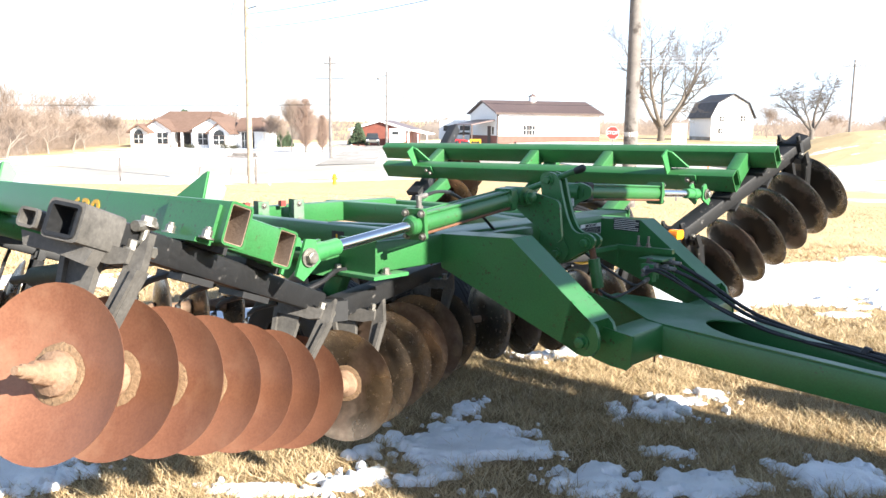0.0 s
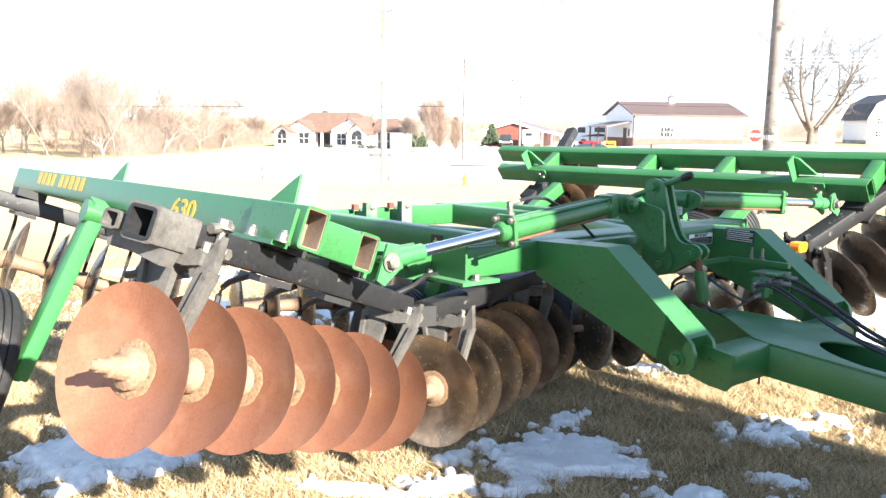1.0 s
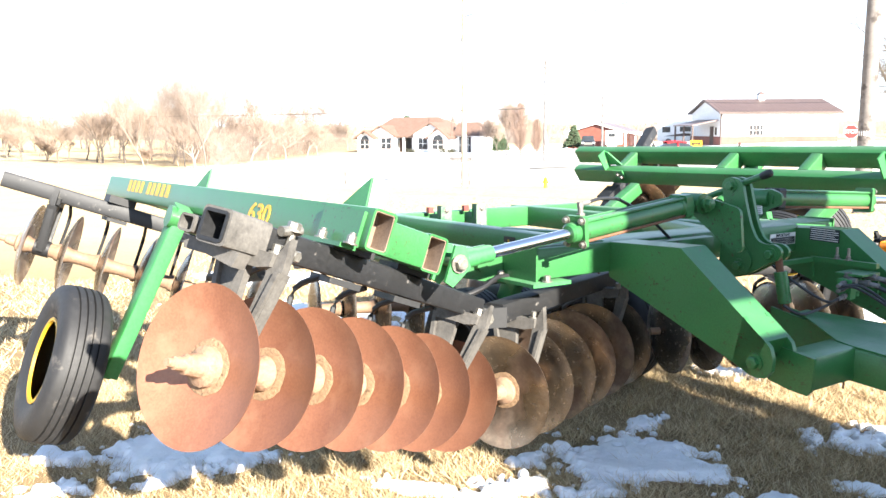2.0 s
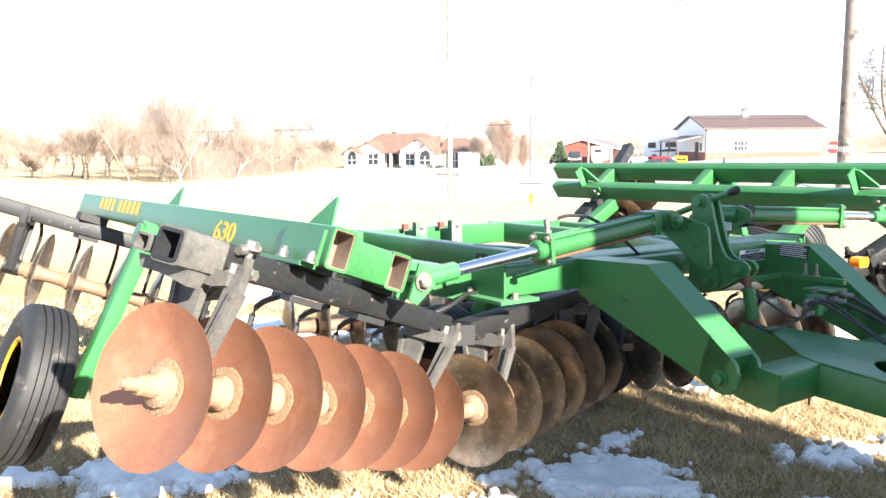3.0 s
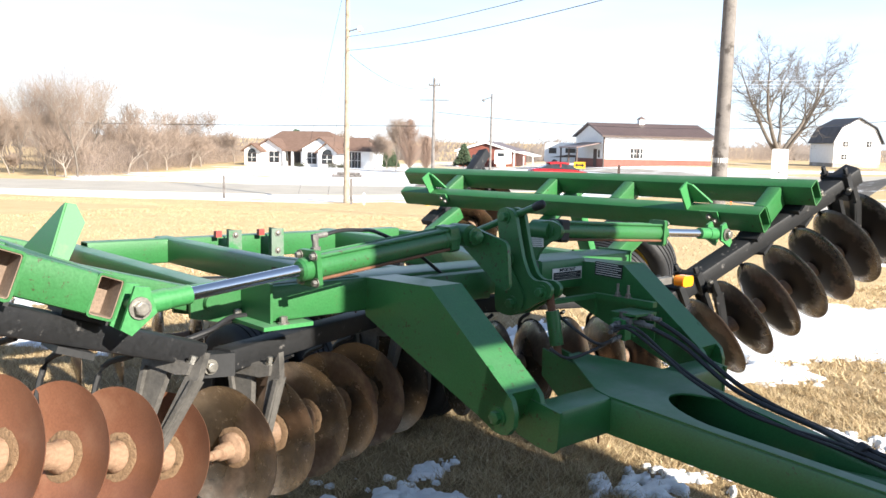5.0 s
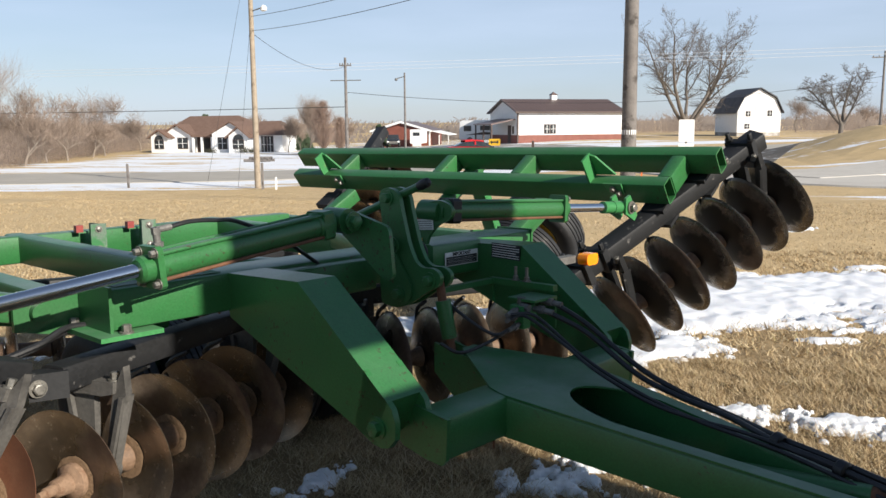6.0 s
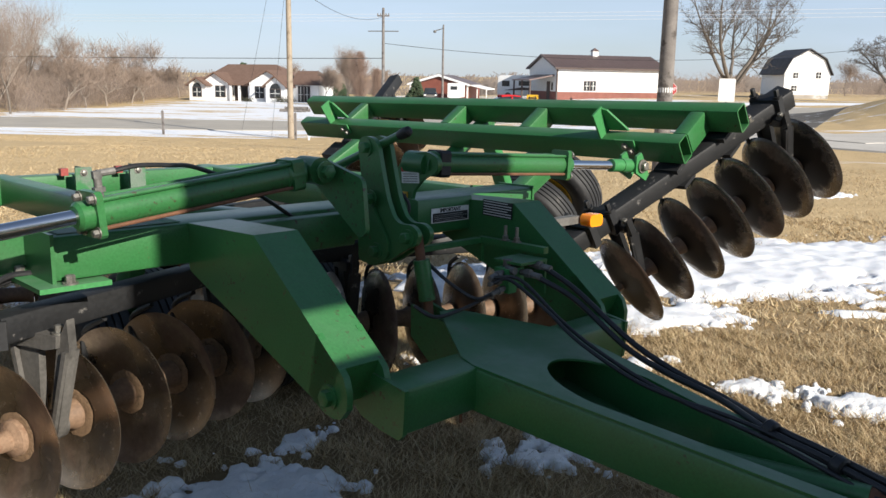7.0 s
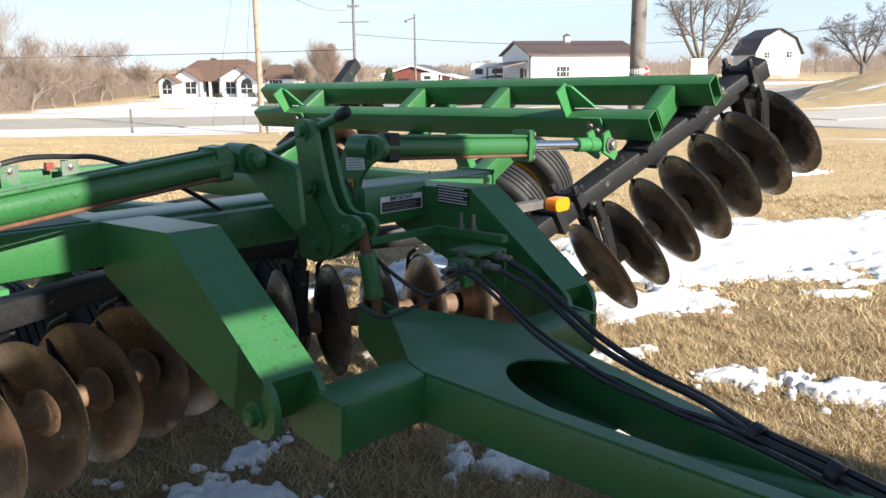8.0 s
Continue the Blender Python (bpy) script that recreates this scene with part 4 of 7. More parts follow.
decal("warning_label", (-1.30, -1.2 - 0.0515, 1.10), (1, 0, 0), (0, 0, 1), 0.14, 0.05, DECAL_W, [(0.3, 0.45, 1.0, 1.0, DECAL_R), (0.03, 0.06, 0.26, 0.94, DECAL), (0.34, 0.1, 0.95, 0.18, DECAL), (0.34, 0.25, 0.95, 0.32, DECAL)], "red and white danger label")
decal("emblem_plate", (-1.61, -0.672, 1.09), (1, 0, 0), (0, 0, 1), 0.10, 0.085, DECAL, [(0.35, 0.2, 0.48, 0.8, YELLOW), (0.48, 0.2, 0.7, 0.42, YELLOW)], "black plate with a yellow emblem")

# lettering on the near wing beam, seen from outside
OUT_Y = -2.255 - 0.0465
def on_beam(f, z, rot=0):
    return NEAR @ Matrix(((1, 0, 0, f), (0, 0, -1, OUT_Y), (0, 1, 0, z), (0, 0, 0, 1)))
part("lettering", text_mesh("630", 0.115, on_beam(-1.265, 1.015) @ Matrix.Diagonal((1.35, 1, 1, 1)), 0.0008, 0.0022), YELLOW, harrow, "yellow model number")
for i, f in enumerate((-3.42, -3.325, -3.23, -3.135, -2.98, -2.885, -2.79, -2.695, -2.60)):
    part("letter_bar", Mesh().box((-0.034, -0.036, 0), (0.022, 0.036, 0.0012), on_beam(f, 1.055)), YELLOW, harrow)

for side, wm in ((-1, NEAR), (1, FAR)):
    # clamps that hold the gang bars under the beams
    w_out, w_in, f_out, f_in, zb = WING[side]
    bz, back, bar_end = WING_BAR[side]
    at = lambda y: front_at(side, y) + back
    yo = side * (w_out + 0.05)
    part("clamp_plate", Mesh().box((f_out - 0.33, yo - 0.007, 0.965), (f_out - 0.04, yo + 0.007, 1.085)).box((f_out - 0.35, min(yo, yo + side * 0.06), 0.952), (f_out - 0.04, max(yo, yo + side * 0.06), 0.967)).moved(wm), GREEN, harrow, "bolted green clamp plate")
    for f in (f_out - 0.23, f_out - 0.02):
        part("clamp_bolt", Mesh().hexbolt((f, yo + side * 0.035, 0.967), (0, 0, 1), 0.016, 0.03).cyl((f, yo + side * 0.035, 0.99), (f, yo + side * 0.035, 1.005), 0.01).moved(wm), BOLT, harrow)
    for y in (w_out, w_in):
        c = (at(y), side * y)
        part("bar_clamp", Mesh().box((c[0] - 0.07, c[1] - 0.08, bz + 0.045), (c[0] + 0.07, c[1] + 0.08, bz + 0.07)).box((c[0] - 0.075, c[1] - 0.06, bz - 0.07), (c[0] + 0.075, c[1] + 0.06, bz - 0.048)).moved(wm), BLACK, harrow)
    for y, ff in ((2.32, -0.02), (1.87, -0.02)):
        c = (-3.12 - SR * (y - 1.3), side * y)
        part("bar_clamp", Mesh().box((c[0] - 0.07, c[1] - 0.08, 0.92), (c[0] + 0.07, c[1] + 0.08, 0.965)).box((c[0] - 0.075, c[1] - 0.06, 0.805), (c[0] + 0.075, c[1] + 0.06, 0.828)).moved(wm), BLACK, harrow)
    # extension sleeve, scuffed saddle and eye bolts at the outer bar end
    if side > 0:
        for y in (1.45, 1.57, 2.62):
            c = Vector((at(y), y, bz))
            part("bar_clamp", Mesh().box((c.x - 0.085, c.y - 0.025, bz - 0.07), (c.x + 0.08, c.y + 0.025, bz + 0.07)).moved(wm), BLACK, harrow)
            for o in (-0.065, 0.065):
                part("clamp_bolt", Mesh().hexbolt((c.x + o, c.y, bz + 0.075), (0, 0, 1), 0.016, 0.05).moved(wm), BLACK, harrow)
    e = Vector((at(2.68), side * 2.68, bz))
    ax = Vector((SL, side, 0)).normalized()
    sd = Vector((ax.y, -ax.x, 0)) * (1 if ax.y > 0 else -1)
    if side < 0:
        m = Mesh().tube(e - ax * 0.04, e + ax * 0.125, 0.118, 0.108, 0.013)
        m.tube(e - sd * 0.125 + ax * 0.02 - Vector((0, 0, 0.012)), e - sd * 0.125 + ax * 0.115 - Vector((0, 0, 0.012)), 0.065, 0.055, 0.008)
        m.plate([e - sd * a + Vector((0, 0, h)) + ax * 0.05 for a, h in ((0.17, -0.045), (-0.075, -0.055), (-0.06, -0.10), (0.05, -0.085), (0.15, -0.085))], ax, 0.05)
        part("bar_saddle", m.moved(wm), WORN, harrow, "scuffed grey sleeve at the open bar end")
        b = e - ax * 0.12 + sd * 0.065
        part("eye_bolt", Mesh().cyl(b + Vector((0, 0, 0.07)), b + Vector((0, 0, -0.07)), 0.012, 10).hexbolt(b + Vector((0, 0, 0.05)), (0, 0, 1), 0.022, 0.03).hexbolt(b + sd * 0.0 + Vector((0, 0, -0.02)), sd, 0.02, 0.05).cyl(b - ax * 0.03 + Vector((0, 0, 0.06)), b + ax * 0.05 + Vector((0, 0, 0.04)), 0.016, 10).moved(wm), BOLT, harrow)

# amber marker lamp on its bracket
part("lamp_bracket", Mesh().box((-0.62, 1.0, 1.022), (-0.57, 1.23, 1.06)), BARE, harrow)
part("marker_lamp", Mesh().tube((-0.56, 1.27, 1.041), (-0.50, 1.27, 1.041), 0.105, 0.06, open_ends=False, rad=0.02), AMBER, harrow, "amber marker lamp")

# rear posts with red markers
RED_DULL = surface("faded_red_reflector", (0.22, 0.035, 0.03), (0.32, 0.06, 0.05), wear=(0.12, 0.06, 0.05), scale=20, fine=90, rough=(0.4, 0.6), relief=0.03)
for y in (-0.29, 0.015):
    p = part("rear_post", Mesh().box((-2.90, y - 0.006, 1.0), (-2.80, y + 0.006, 1.215)).box((-2.80, y - 0.045, 1.0), (-2.79, y + 0.045, 1.215)), DUST, harrow, "upright plate with dusty faded green paint")
    for z in (1.185, 1.07):
        part("bolt", Mesh().hexbolt((-2.789, y, z), (1, 0, 0), 0.014, 0.016), BOLT, p)
    part("red_marker", Mesh().box((-2.91, y - 0.09, 1.165), (-2.875, y - 0.05, 1.205)), RED_DULL, p)


# wheels
def wheel_meshes():
    R, W = 0.385, 0.235
    t = Mesh()
    prof = []
    half = [(0.20, 0.085), (0.24, 0.108), (0.29, 0.12), (0.325, 0.12), (0.352, 0.112), (0.37, 0.098), (0.376, 0.09)]
    tread = []
    ribs = 5
    w = 0.086
    for i in range(ribs):
        a, b = -w + 2 * w * i / ribs, -w + 2 * w * (i + 1) / ribs
        tread += [(a + 0.005, 0.388 - 1.1 * a * a), (b - 0.005, 0.388 - 1.1 * b * b)] + ([(b - 0.003, 0.370), (b + 0.003, 0.370)] if i < ribs - 1 else [])
    pts = [(-x, r) for r, x in half] + tread + [(x, r) for r, x in reversed(half)]
    t.lathe((0, 0, 0), (0, 0, 1), pts, 56)
    rim = Mesh().lathe((0, 0, 0), (0, 0, 1), [(0.085, 0.205), (0.098, 0.212), (0.098, 0.196), (0.07, 0.185), (0.03, 0.175), (0.01, 0.16), (0.015, 0.08), (0.03, 0.06), (0.07, 0.055), (0.08, 0.04), (0.08, 0.0001)], 36)
    rim.lathe((0, 0, 0), (0, 0, -1), [(0.085, 0.205), (0.098, 0.212), (0.098, 0.196), (0.06, 0.185), (0.0, 0.17), (0.0, 0.0001)], 36)
    for i in range(6):
        a = i * math.pi / 3
        rim.hexbolt((0.105 * math.cos(a), 0.105 * math.sin(a), 0.014), (0, 0, 1), 0.012, 0.02)
    return t.data("tyre", 30), rim.data("rim", 40)


TYRE, RIM = wheel_meshes()
TYRE.materials.append(RUBBER)
RIM.materials.append(YELLOW)


RIM_DARK = RIM.copy()
RIM_DARK.materials.clear()
RIM_DARK.materials.append(BLACK)


def wheel(c, axis, wm, rim_mesh=None, rim_label="yellow wheel rim"):
    h = part("wheel_hub", Mesh().cyl(Vector(c) - Vector(axis) * 0.12, Vector(c) + Vector(axis) * 0.05, 0.05, 16).moved(wm), GREEN, harrow)
    q = Vector(axis).to_track_quat("Z", "Y").to_matrix().to_4x4()
    for n, me, lb in (("tyre", TYRE, "ribbed black implement tyre"), ("rim", rim_mesh or RIM, rim_label)):
        o = part(n, me, None, h, lb)
        o.matrix_local = wm @ Matrix.Translation(c) @ q


for side, wm in ((-1, NEAR), (1, FAR)):
    wz = 0.08 if side < 0 else -0.2
    if side < 0:
        wheel((-2.37, -2.60, wz), (0, side, 0), wm)
    else:
        wheel((-2.37, 2.62, wz), (0, -side, 0), wm)
        wheel((-2.37, 2.97, wz), (0, side, 0), wm)
    part("wheel_arm", Mesh().tube((-2.12, side * 2.34, 0.98), (-2.34, side * 2.38, wz), 0.075, 0.12, open_ends=False, up=(1, 0, 0.3)).cyl((-2.37, side * 2.36, wz), (-2.37, side * 2.56, wz), 0.035).moved(wm), GREEN_PALE, harrow, "bright green wheel arm")
    part("wheel_pivot", Mesh().cyl((-2.12, side * 1.85, 0.92), (-2.12, side * 2.40, 0.92), 0.055, 16).moved(wm), GREEN, harrow)
    part("wheel_cylinder", Mesh().cyl((-1.5, side * 2.1, 0.80), (-1.95, side * 2.1, 0.72), 0.045, 16).cyl((-1.95, side * 2.1, 0.72), (-2.15, side * 2.1, 0.68), 0.02, 12).moved(wm), BLACK, harrow)
    wheel((-2.05, side * 0.62, 0.388), (0, side, 0), ID, RIM_DARK, "dark muddy wheel rim")
    wheel((-2.05, side * 0.32, 0.388), (0, -side, 0), ID, RIM_DARK, "dark muddy wheel rim")
    part("wheel_arm", Mesh().tube((-1.75, side * 0.47, 0.98), (-2.05, side * 0.47, 0.40), 0.08, 0.12, open_ends=False, up=(1, 0, 0.3)), GREEN, harrow)

# control valve, fittings and hoses
vb = part("valve_bracket", Mesh().box((-0.50, 0.425, 1.030), (-0.15, 0.455, 1.055)).box((-0.505, 0.10, 1.030), (-0.475, 0.424, 1.052)).box((-0.27, 0.27, 1.006), (-0.13, 0.424, 1.016)).box((-0.27, 0.412, 0.88), (-0.13, 0.422, 1.006)).box((-0.50, 0.435, 0.95), (-0.485, 0.45, 1.03)), GREEN, harrow, "green valve bracket")
part("valve_block", Mesh().box((-0.235, 0.24, 0.932), (-0.165, 0.33, 0.992)).box((-0.22, 0.255, 0.895), (-0.175, 0.30, 0.932)).cyl((-0.20, 0.35, 0.96), (-0.20, 0.35, 0.90), 0.014, 10), GREEN_PALE, vb, "pale green valve body")
part("valve_cap", Mesh().cyl((-0.21, 0.285, 0.992), (-0.21, 0.285, 1.02), 0.018, 10).cyl((-0.19, 0.26, 0.985), (-0.15, 0.26, 0.985), 0.016, 8), BARE, vb)
for f in (-0.30, -0.36):
    part("bolt", Mesh().hexbolt((f, 0.44, 1.055), (0, 0, 1), 0.013, 0.02).cyl((f, 0.44, 1.06), (f, 0.44, 1.115), 0.007), BOLT, vb)
for y, z in ((0.24, 0.978), (0.24, 0.955), (0.25, 0.915)):
    part("hose_fitting", Mesh().cyl((-0.195, y, z), (-0.178, y - 0.09, z - 0.008), 0.010, 10).cyl((-0.19, y - 0.02, z - 0.003), (-0.186, y - 0.045, z - 0.005), 0.015, 6), BARE, vb)
for y, z in ((0.31, 0.975), (0.37, 0.998)):
    part("hose_fitting", Mesh().cyl((-0.17, y, z), (-0.075, y + 0.01, z - 0.008), 0.012, 10).cyl((-0.14, y, z), (-0.115, y, z), 0.017, 6), BARE, vb)
hose_runs = [
    [(-0.10, 0.378, 0.99), (0.04, 0.39, 0.925), (0.30, 0.355, 0.80), (0.515, 0.30, 0.752), (0.71, 0.26, 0.725), (0.92, 0.13, 0.735), (1.07, 0.10, 0.722), (1.22, 0.08, 0.70), (1.7, 0.03, 0.63), (2.6, 0.0, 0.55)],
    [(-0.10, 0.318, 0.968), (0.06, 0.355, 0.90), (0.30, 0.325, 0.785), (0.50, 0.27, 0.752), (0.71, 0.22, 0.735), (0.92, 0.10, 0.73), (1.08, 0.07, 0.715), (1.23, 0.05, 0.69), (1.7, 0.0, 0.62), (2.6, -0.03, 0.55)],
    [(-0.18, 0.165, 0.948), (-0.12, 0.20, 0.965), (0.08, 0.165, 0.895), (0.25, 0.125, 0.83), (0.472, 0.10, 0.768), (0.632, 0.10, 0.745), (0.81, 0.10, 0.738), (1.0, 0.075, 0.722), (1.3, 0.05, 0.67), (1.7, 0.04, 0.61), (2.6, 0.03, 0.53)],
    [(-0.18, 0.17, 0.97), (-0.09, 0.22, 0.968), (0.12, 0.185, 0.872), (0.28, 0.15, 0.82), (0.48, 0.125, 0.768), (0.66, 0.10, 0.74), (0.83, 0.075, 0.73), (1.0, 0.05, 0.715), (1.3, 0.02, 0.66), (1.7, 0.0, 0.60), (2.6, -0.02, 0.52)],
    [(-0.18, 0.17, 0.908), (-0.20, 0.08, 0.905), (-0.36, 0.03, 1.0), (-0.58, 0.10, 1.10), (-0.60, 0.13, 1.2), (-0.66, 0.10, 1.28)],
    [(-0.18, 0.17, 0.905), (-0.20, 0.02, 0.868), (-0.21, -0.10, 0.862), (-0.26, -0.15, 0.90)],
]
for i, run in enumerate(hose_runs):
    part("hose", Mesh().sweep(bend(run, 9), 0.0105 if i < 2 else 0.0068, 10), HOSE, harrow, "black hydraulic hose")
for f, y, z in ((0.93, 0.115, 0.734), (1.13, 0.075, 0.71), (1.5, 0.03, 0.655)):
    part("hose_wrap", Mesh().lathe((f - 0.03, y, z), (1, -0.25, -0.2), [(0, 0.022), (0.006, 0.029), (0.03, 0.029), (0.036, 0.022)], 14), HOSE, harrow)
part("hose", Mesh().sweep(bend([(-1.02, -1.05, 1.02), (-1.0, -1.22, 1.04), (-0.98, -1.34, 1.0), (-1.02, -1.5, 0.96), (-1.15, -1.62, 0.98), (-1.4, -1.7, 1.02)], 8), 0.011, 8), HOSE, harrow)
part("hose", Mesh().sweep(bend([(-1.05, -1.05, 1.01), (-1.03, -1.22, 1.02), (-1.0, -1.36, 0.98), (-1.05, -1.5, 0.94), (-1.2, -1.6, 0.96), (-1.4, -1.66, 1.0)], 8), 0.011, 8), HOSE, harrow)

# jack tube lying along the tongue, drawbar
jack = part("jack_tube", Mesh().cyl((0.70, 0.02, 0.625), (1.21, 0.045, 0.662), 0.034, 20), GREEN, harrow, "green jack tube stowed along the tongue")
part("jack_cap", Mesh().lathe((1.205, 0.045, 0.662), (0.99, 0.02, 0.06), [(0, 0.032), (0.015, 0.03), (0.03, 0.02), (0.06, 0.012)], 14), RUSTY, jack)
part("drawbar", Mesh().tube((1.15, 0, 0.565), (2.6, 0, 0.42), 0.13, 0.15, open_ends=False), GREEN, harrow, "green drawbar")
part("skid_lug", Mesh().box((0.50, -0.05, 0.57), (0.56, -0.01, 0.66)), RUSTY, harrow)

# rusty weld seams where the members meet
for side in (-1, 1):
    part("weld_seam", Mesh().sweep([(-0.881, side * 0.708, 1.02), (-0.878, side * 0.709, 1.10), (-0.88, side * 0.708, 1.172)], 0.005, 6), RUSTY, harrow)
    part("weld_seam", Mesh().sweep([(0.137, side * 0.315, 0.635), (0.138, side * 0.316, 0.70), (0.137, side * 0.315, 0.772)], 0.005, 6), RUSTY, harrow)
# ---------------- roads ----------------
ASPHALT = surface("worn_asphalt", (0.34, 0.31, 0.265), (0.45, 0.415, 0.36), wear=(0.36, 0.34, 0.32), wear_at=(0.55, 0.7), scale=0.5, fine=25, rough=(0.75, 0.95), relief=0.2, wear_scale=0.35)
GRAVEL = surface("pale_wet_gravel", (0.24, 0.22, 0.19), (0.38, 0.35, 0.31), wear=(0.62, 0.63, 0.65), wear_at=(0.52, 0.66), scale=0.7, fine=30, rough=(0.75, 0.95), relief=0.3, wear_scale=0.3)


PALE_ROAD = surface("pale_worn_road", (0.46, 0.425, 0.375), (0.58, 0.545, 0.49), wear=(0.30, 0.28, 0.25), wear_at=(0.58, 0.68), scale=0.4, fine=25, rough=(0.7, 0.9), relief=0.15, wear_scale=0.5)


def ribbon(points, width, dz):
    p = bend([(x, y, 0) for x, y in points], 14)
    m = Mesh()
    rows = []
    for i, c in enumerate(p):
        d = (p[min(i + 1, len(p) - 1)] - p[max(i - 1, 0)]).normalized()
        s = Vector((d.y, -d.x, 0))
        row = [(c + s * width * k, dz if abs(k) < 0.505 else -0.3) for k in (-0.53, -0.5, -0.25, 0, 0.25, 0.5, 0.53)]
        rows.append([Vector((q.x, q.y, ground_z(q.x, q.y) + h)) for q, h in row])
    n = 7
    m.add([q for r in rows for q in r], [(i * n + j, i * n + j + 1, (i + 1) * n + j + 1, (i + 1) * n + j) for i in range(len(rows) - 1) for j in range(n - 1)])
    return m


solo("road_1", ribbon([(-200, 30), (-90, 40), (-40, 48.5), (-15, 55), (6, 66), (30, 83), (80, 112), (200, 170)], 11.0, 0.05), ASPHALT, "grey asphalt road with pale salt streaks", "road", "structure")
solo("road_2", ribbon([(3, 62), (6, 52), (8.5, 42), (13, 35), (22, 32), (40, 30.5), (140, 27)], 6.5, 0.06), PALE_ROAD, "pale worn side road with wet streaks", "road", "structure")
solo("lane", ribbon([(10, 38), (17, 43), (27, 48.5), (60, 62)], 4.5, 0.08), PALE_ROAD, "pale lane branching up beside the grassy bank", "road", "structure")
DARK_VERGE = surface("wet_dark_verge", (0.06, 0.055, 0.048), (0.13, 0.115, 0.095), wear=(0.62, 0.63, 0.66), wear_at=(0.56, 0.64), scale=0.8, fine=20, rough=(0.8, 0.95), relief=0.3, wear_scale=0.9)
solo("verge", ribbon([(9.5, 48), (12, 55), (16, 63), (21, 70)], 5.0, 0.05), DARK_VERGE, "dark wet ditch verge streaked with old snow", "verge", "structure")
solo("driveway_1", ribbon([(-14, 62), (-17, 80), (-20, 100), (-22, 122)], 4.5, 0.06), GRAVEL, "pale gravel drive", "driveway", "structure")
solo("driveway_2", ribbon([(6, 70), (0, 84), (-8, 96), (-13, 108)], 6, 0.06), GRAVEL, "pale gravel yard drive", "driveway", "structure")

# ---------------- buildings ----------------
BUSH = surface("dark_bush_leaves", (0.03, 0.035, 0.02), (0.07, 0.065, 0.04), scale=6, fine=40, rough=(0.8, 0.95), relief=0.1)
SIDING = surface("white_siding", (0.74, 0.74, 0.74), (0.82, 0.82, 0.81), scale=1.5, fine=12, rough=(0.5, 0.7), relief=0.1)
SHINGLE = surface("brown_shingle", (0.12, 0.07, 0.05), (0.19, 0.12, 0.09), wear=(0.24, 0.165, 0.13), scale=2.5, fine=22, rough=(0.8, 0.95), relief=0.4, dist=0.02)
METAL_BROWN = surface("brown_steel_roof", (0.14, 0.095, 0.085), (0.19, 0.135, 0.12), scale=1.2, fine=15, rough=(0.35, 0.5), metal=0.2, relief=0.1)
RED_WALL = surface("barn_red_steel", (0.17, 0.05, 0.035), (0.24, 0.08, 0.055), scale=1.5, fine=14, rough=(0.5, 0.7), relief=0.15)
TRIM = surface("dark_trim", (0.05, 0.03, 0.025), (0.08, 0.05, 0.04), scale=5, fine=30, rough=(0.5, 0.7), relief=0.05)
WOODPOLE = surface("weathered_pole_wood", (0.125, 0.112, 0.104), (0.235, 0.215, 0.20), wear=(0.07, 0.06, 0.054), wear_at=(0.52, 0.62), scale=4, fine=60, rough=(0.8, 0.95), relief=0.6, dist=0.01, wear_scale=3)
WOOD_PALE = surface("pale_pole_wood", (0.27, 0.22, 0.165), (0.40, 0.335, 0.26), wear=(0.18, 0.14, 0.10), wear_at=(0.52, 0.66), scale=4, fine=60, rough=(0.8, 0.95), relief=0.4, dist=0.01, wear_scale=3)
GREY_ROOF = surface("grey_barn_roof", (0.05, 0.05, 0.06), (0.10, 0.10, 0.11), wear=(0.2, 0.19, 0.18), scale=1, fine=14, rough=(0.6, 0.85), relief=0.2)


def prism_x(m, y0, y1, prof):
    """Extrudes an (x, z) outline along y."""
    return m.rings([[Vector((x, y0, z)) for x, z in prof], [Vector((x, y1, z)) for x, z in prof]])


def gable_roof(m, x0, x1, y0, y1, eave, ridge, over=0.35, th=0.14):
    """A roof with its ridge along y."""
    xc = (x0 + x1) / 2
    sl = (ridge - eave) / (xc - x0)
    for a, s in ((x0, 1), (x1, -1)):
        prof = [(a - s * over, eave - sl * over), (xc, ridge), (xc, ridge + th), (a - s * over, eave - sl * over + th)]
        prism_x(m, y0 - over, y1 + over, prof)
    return m


def window(parent, x, z, w, h, y, arched=False, grid_n=2):
    wn_ = part("window", Mesh().box((x - w / 2 - 0.07, y - 0.05, z - h / 2 - 0.07), (x + w / 2 + 0.07, y + 0.02, z + h / 2 + 0.07)), TRIM, parent, "dark-trimmed window")
    g = Mesh().box((x - w / 2, y - 0.075, z - h / 2), (x + w / 2, y - 0.05, z + h / 2))
    if arched:
        g.rings([[Vector((x + w / 2 * math.cos(a), yy, z + h / 2 + 0.08 + w / 2 * math.sin(a))) for a in [math.pi * k / 10 for k in range(11)]] for yy in (y - 0.075, y - 0.05)])
    part("pane", g, GLASS_DARK, wn_)
    b = Mesh().box((x - 0.03, y - 0.09, z - h / 2), (x + 0.03, y - 0.075, z + h / 2)).box((x - w / 2, y - 0.09, z - 0.025), (x + w / 2, y - 0.075, z + 0.025))
    part("muntin", b, WHITE, wn_)


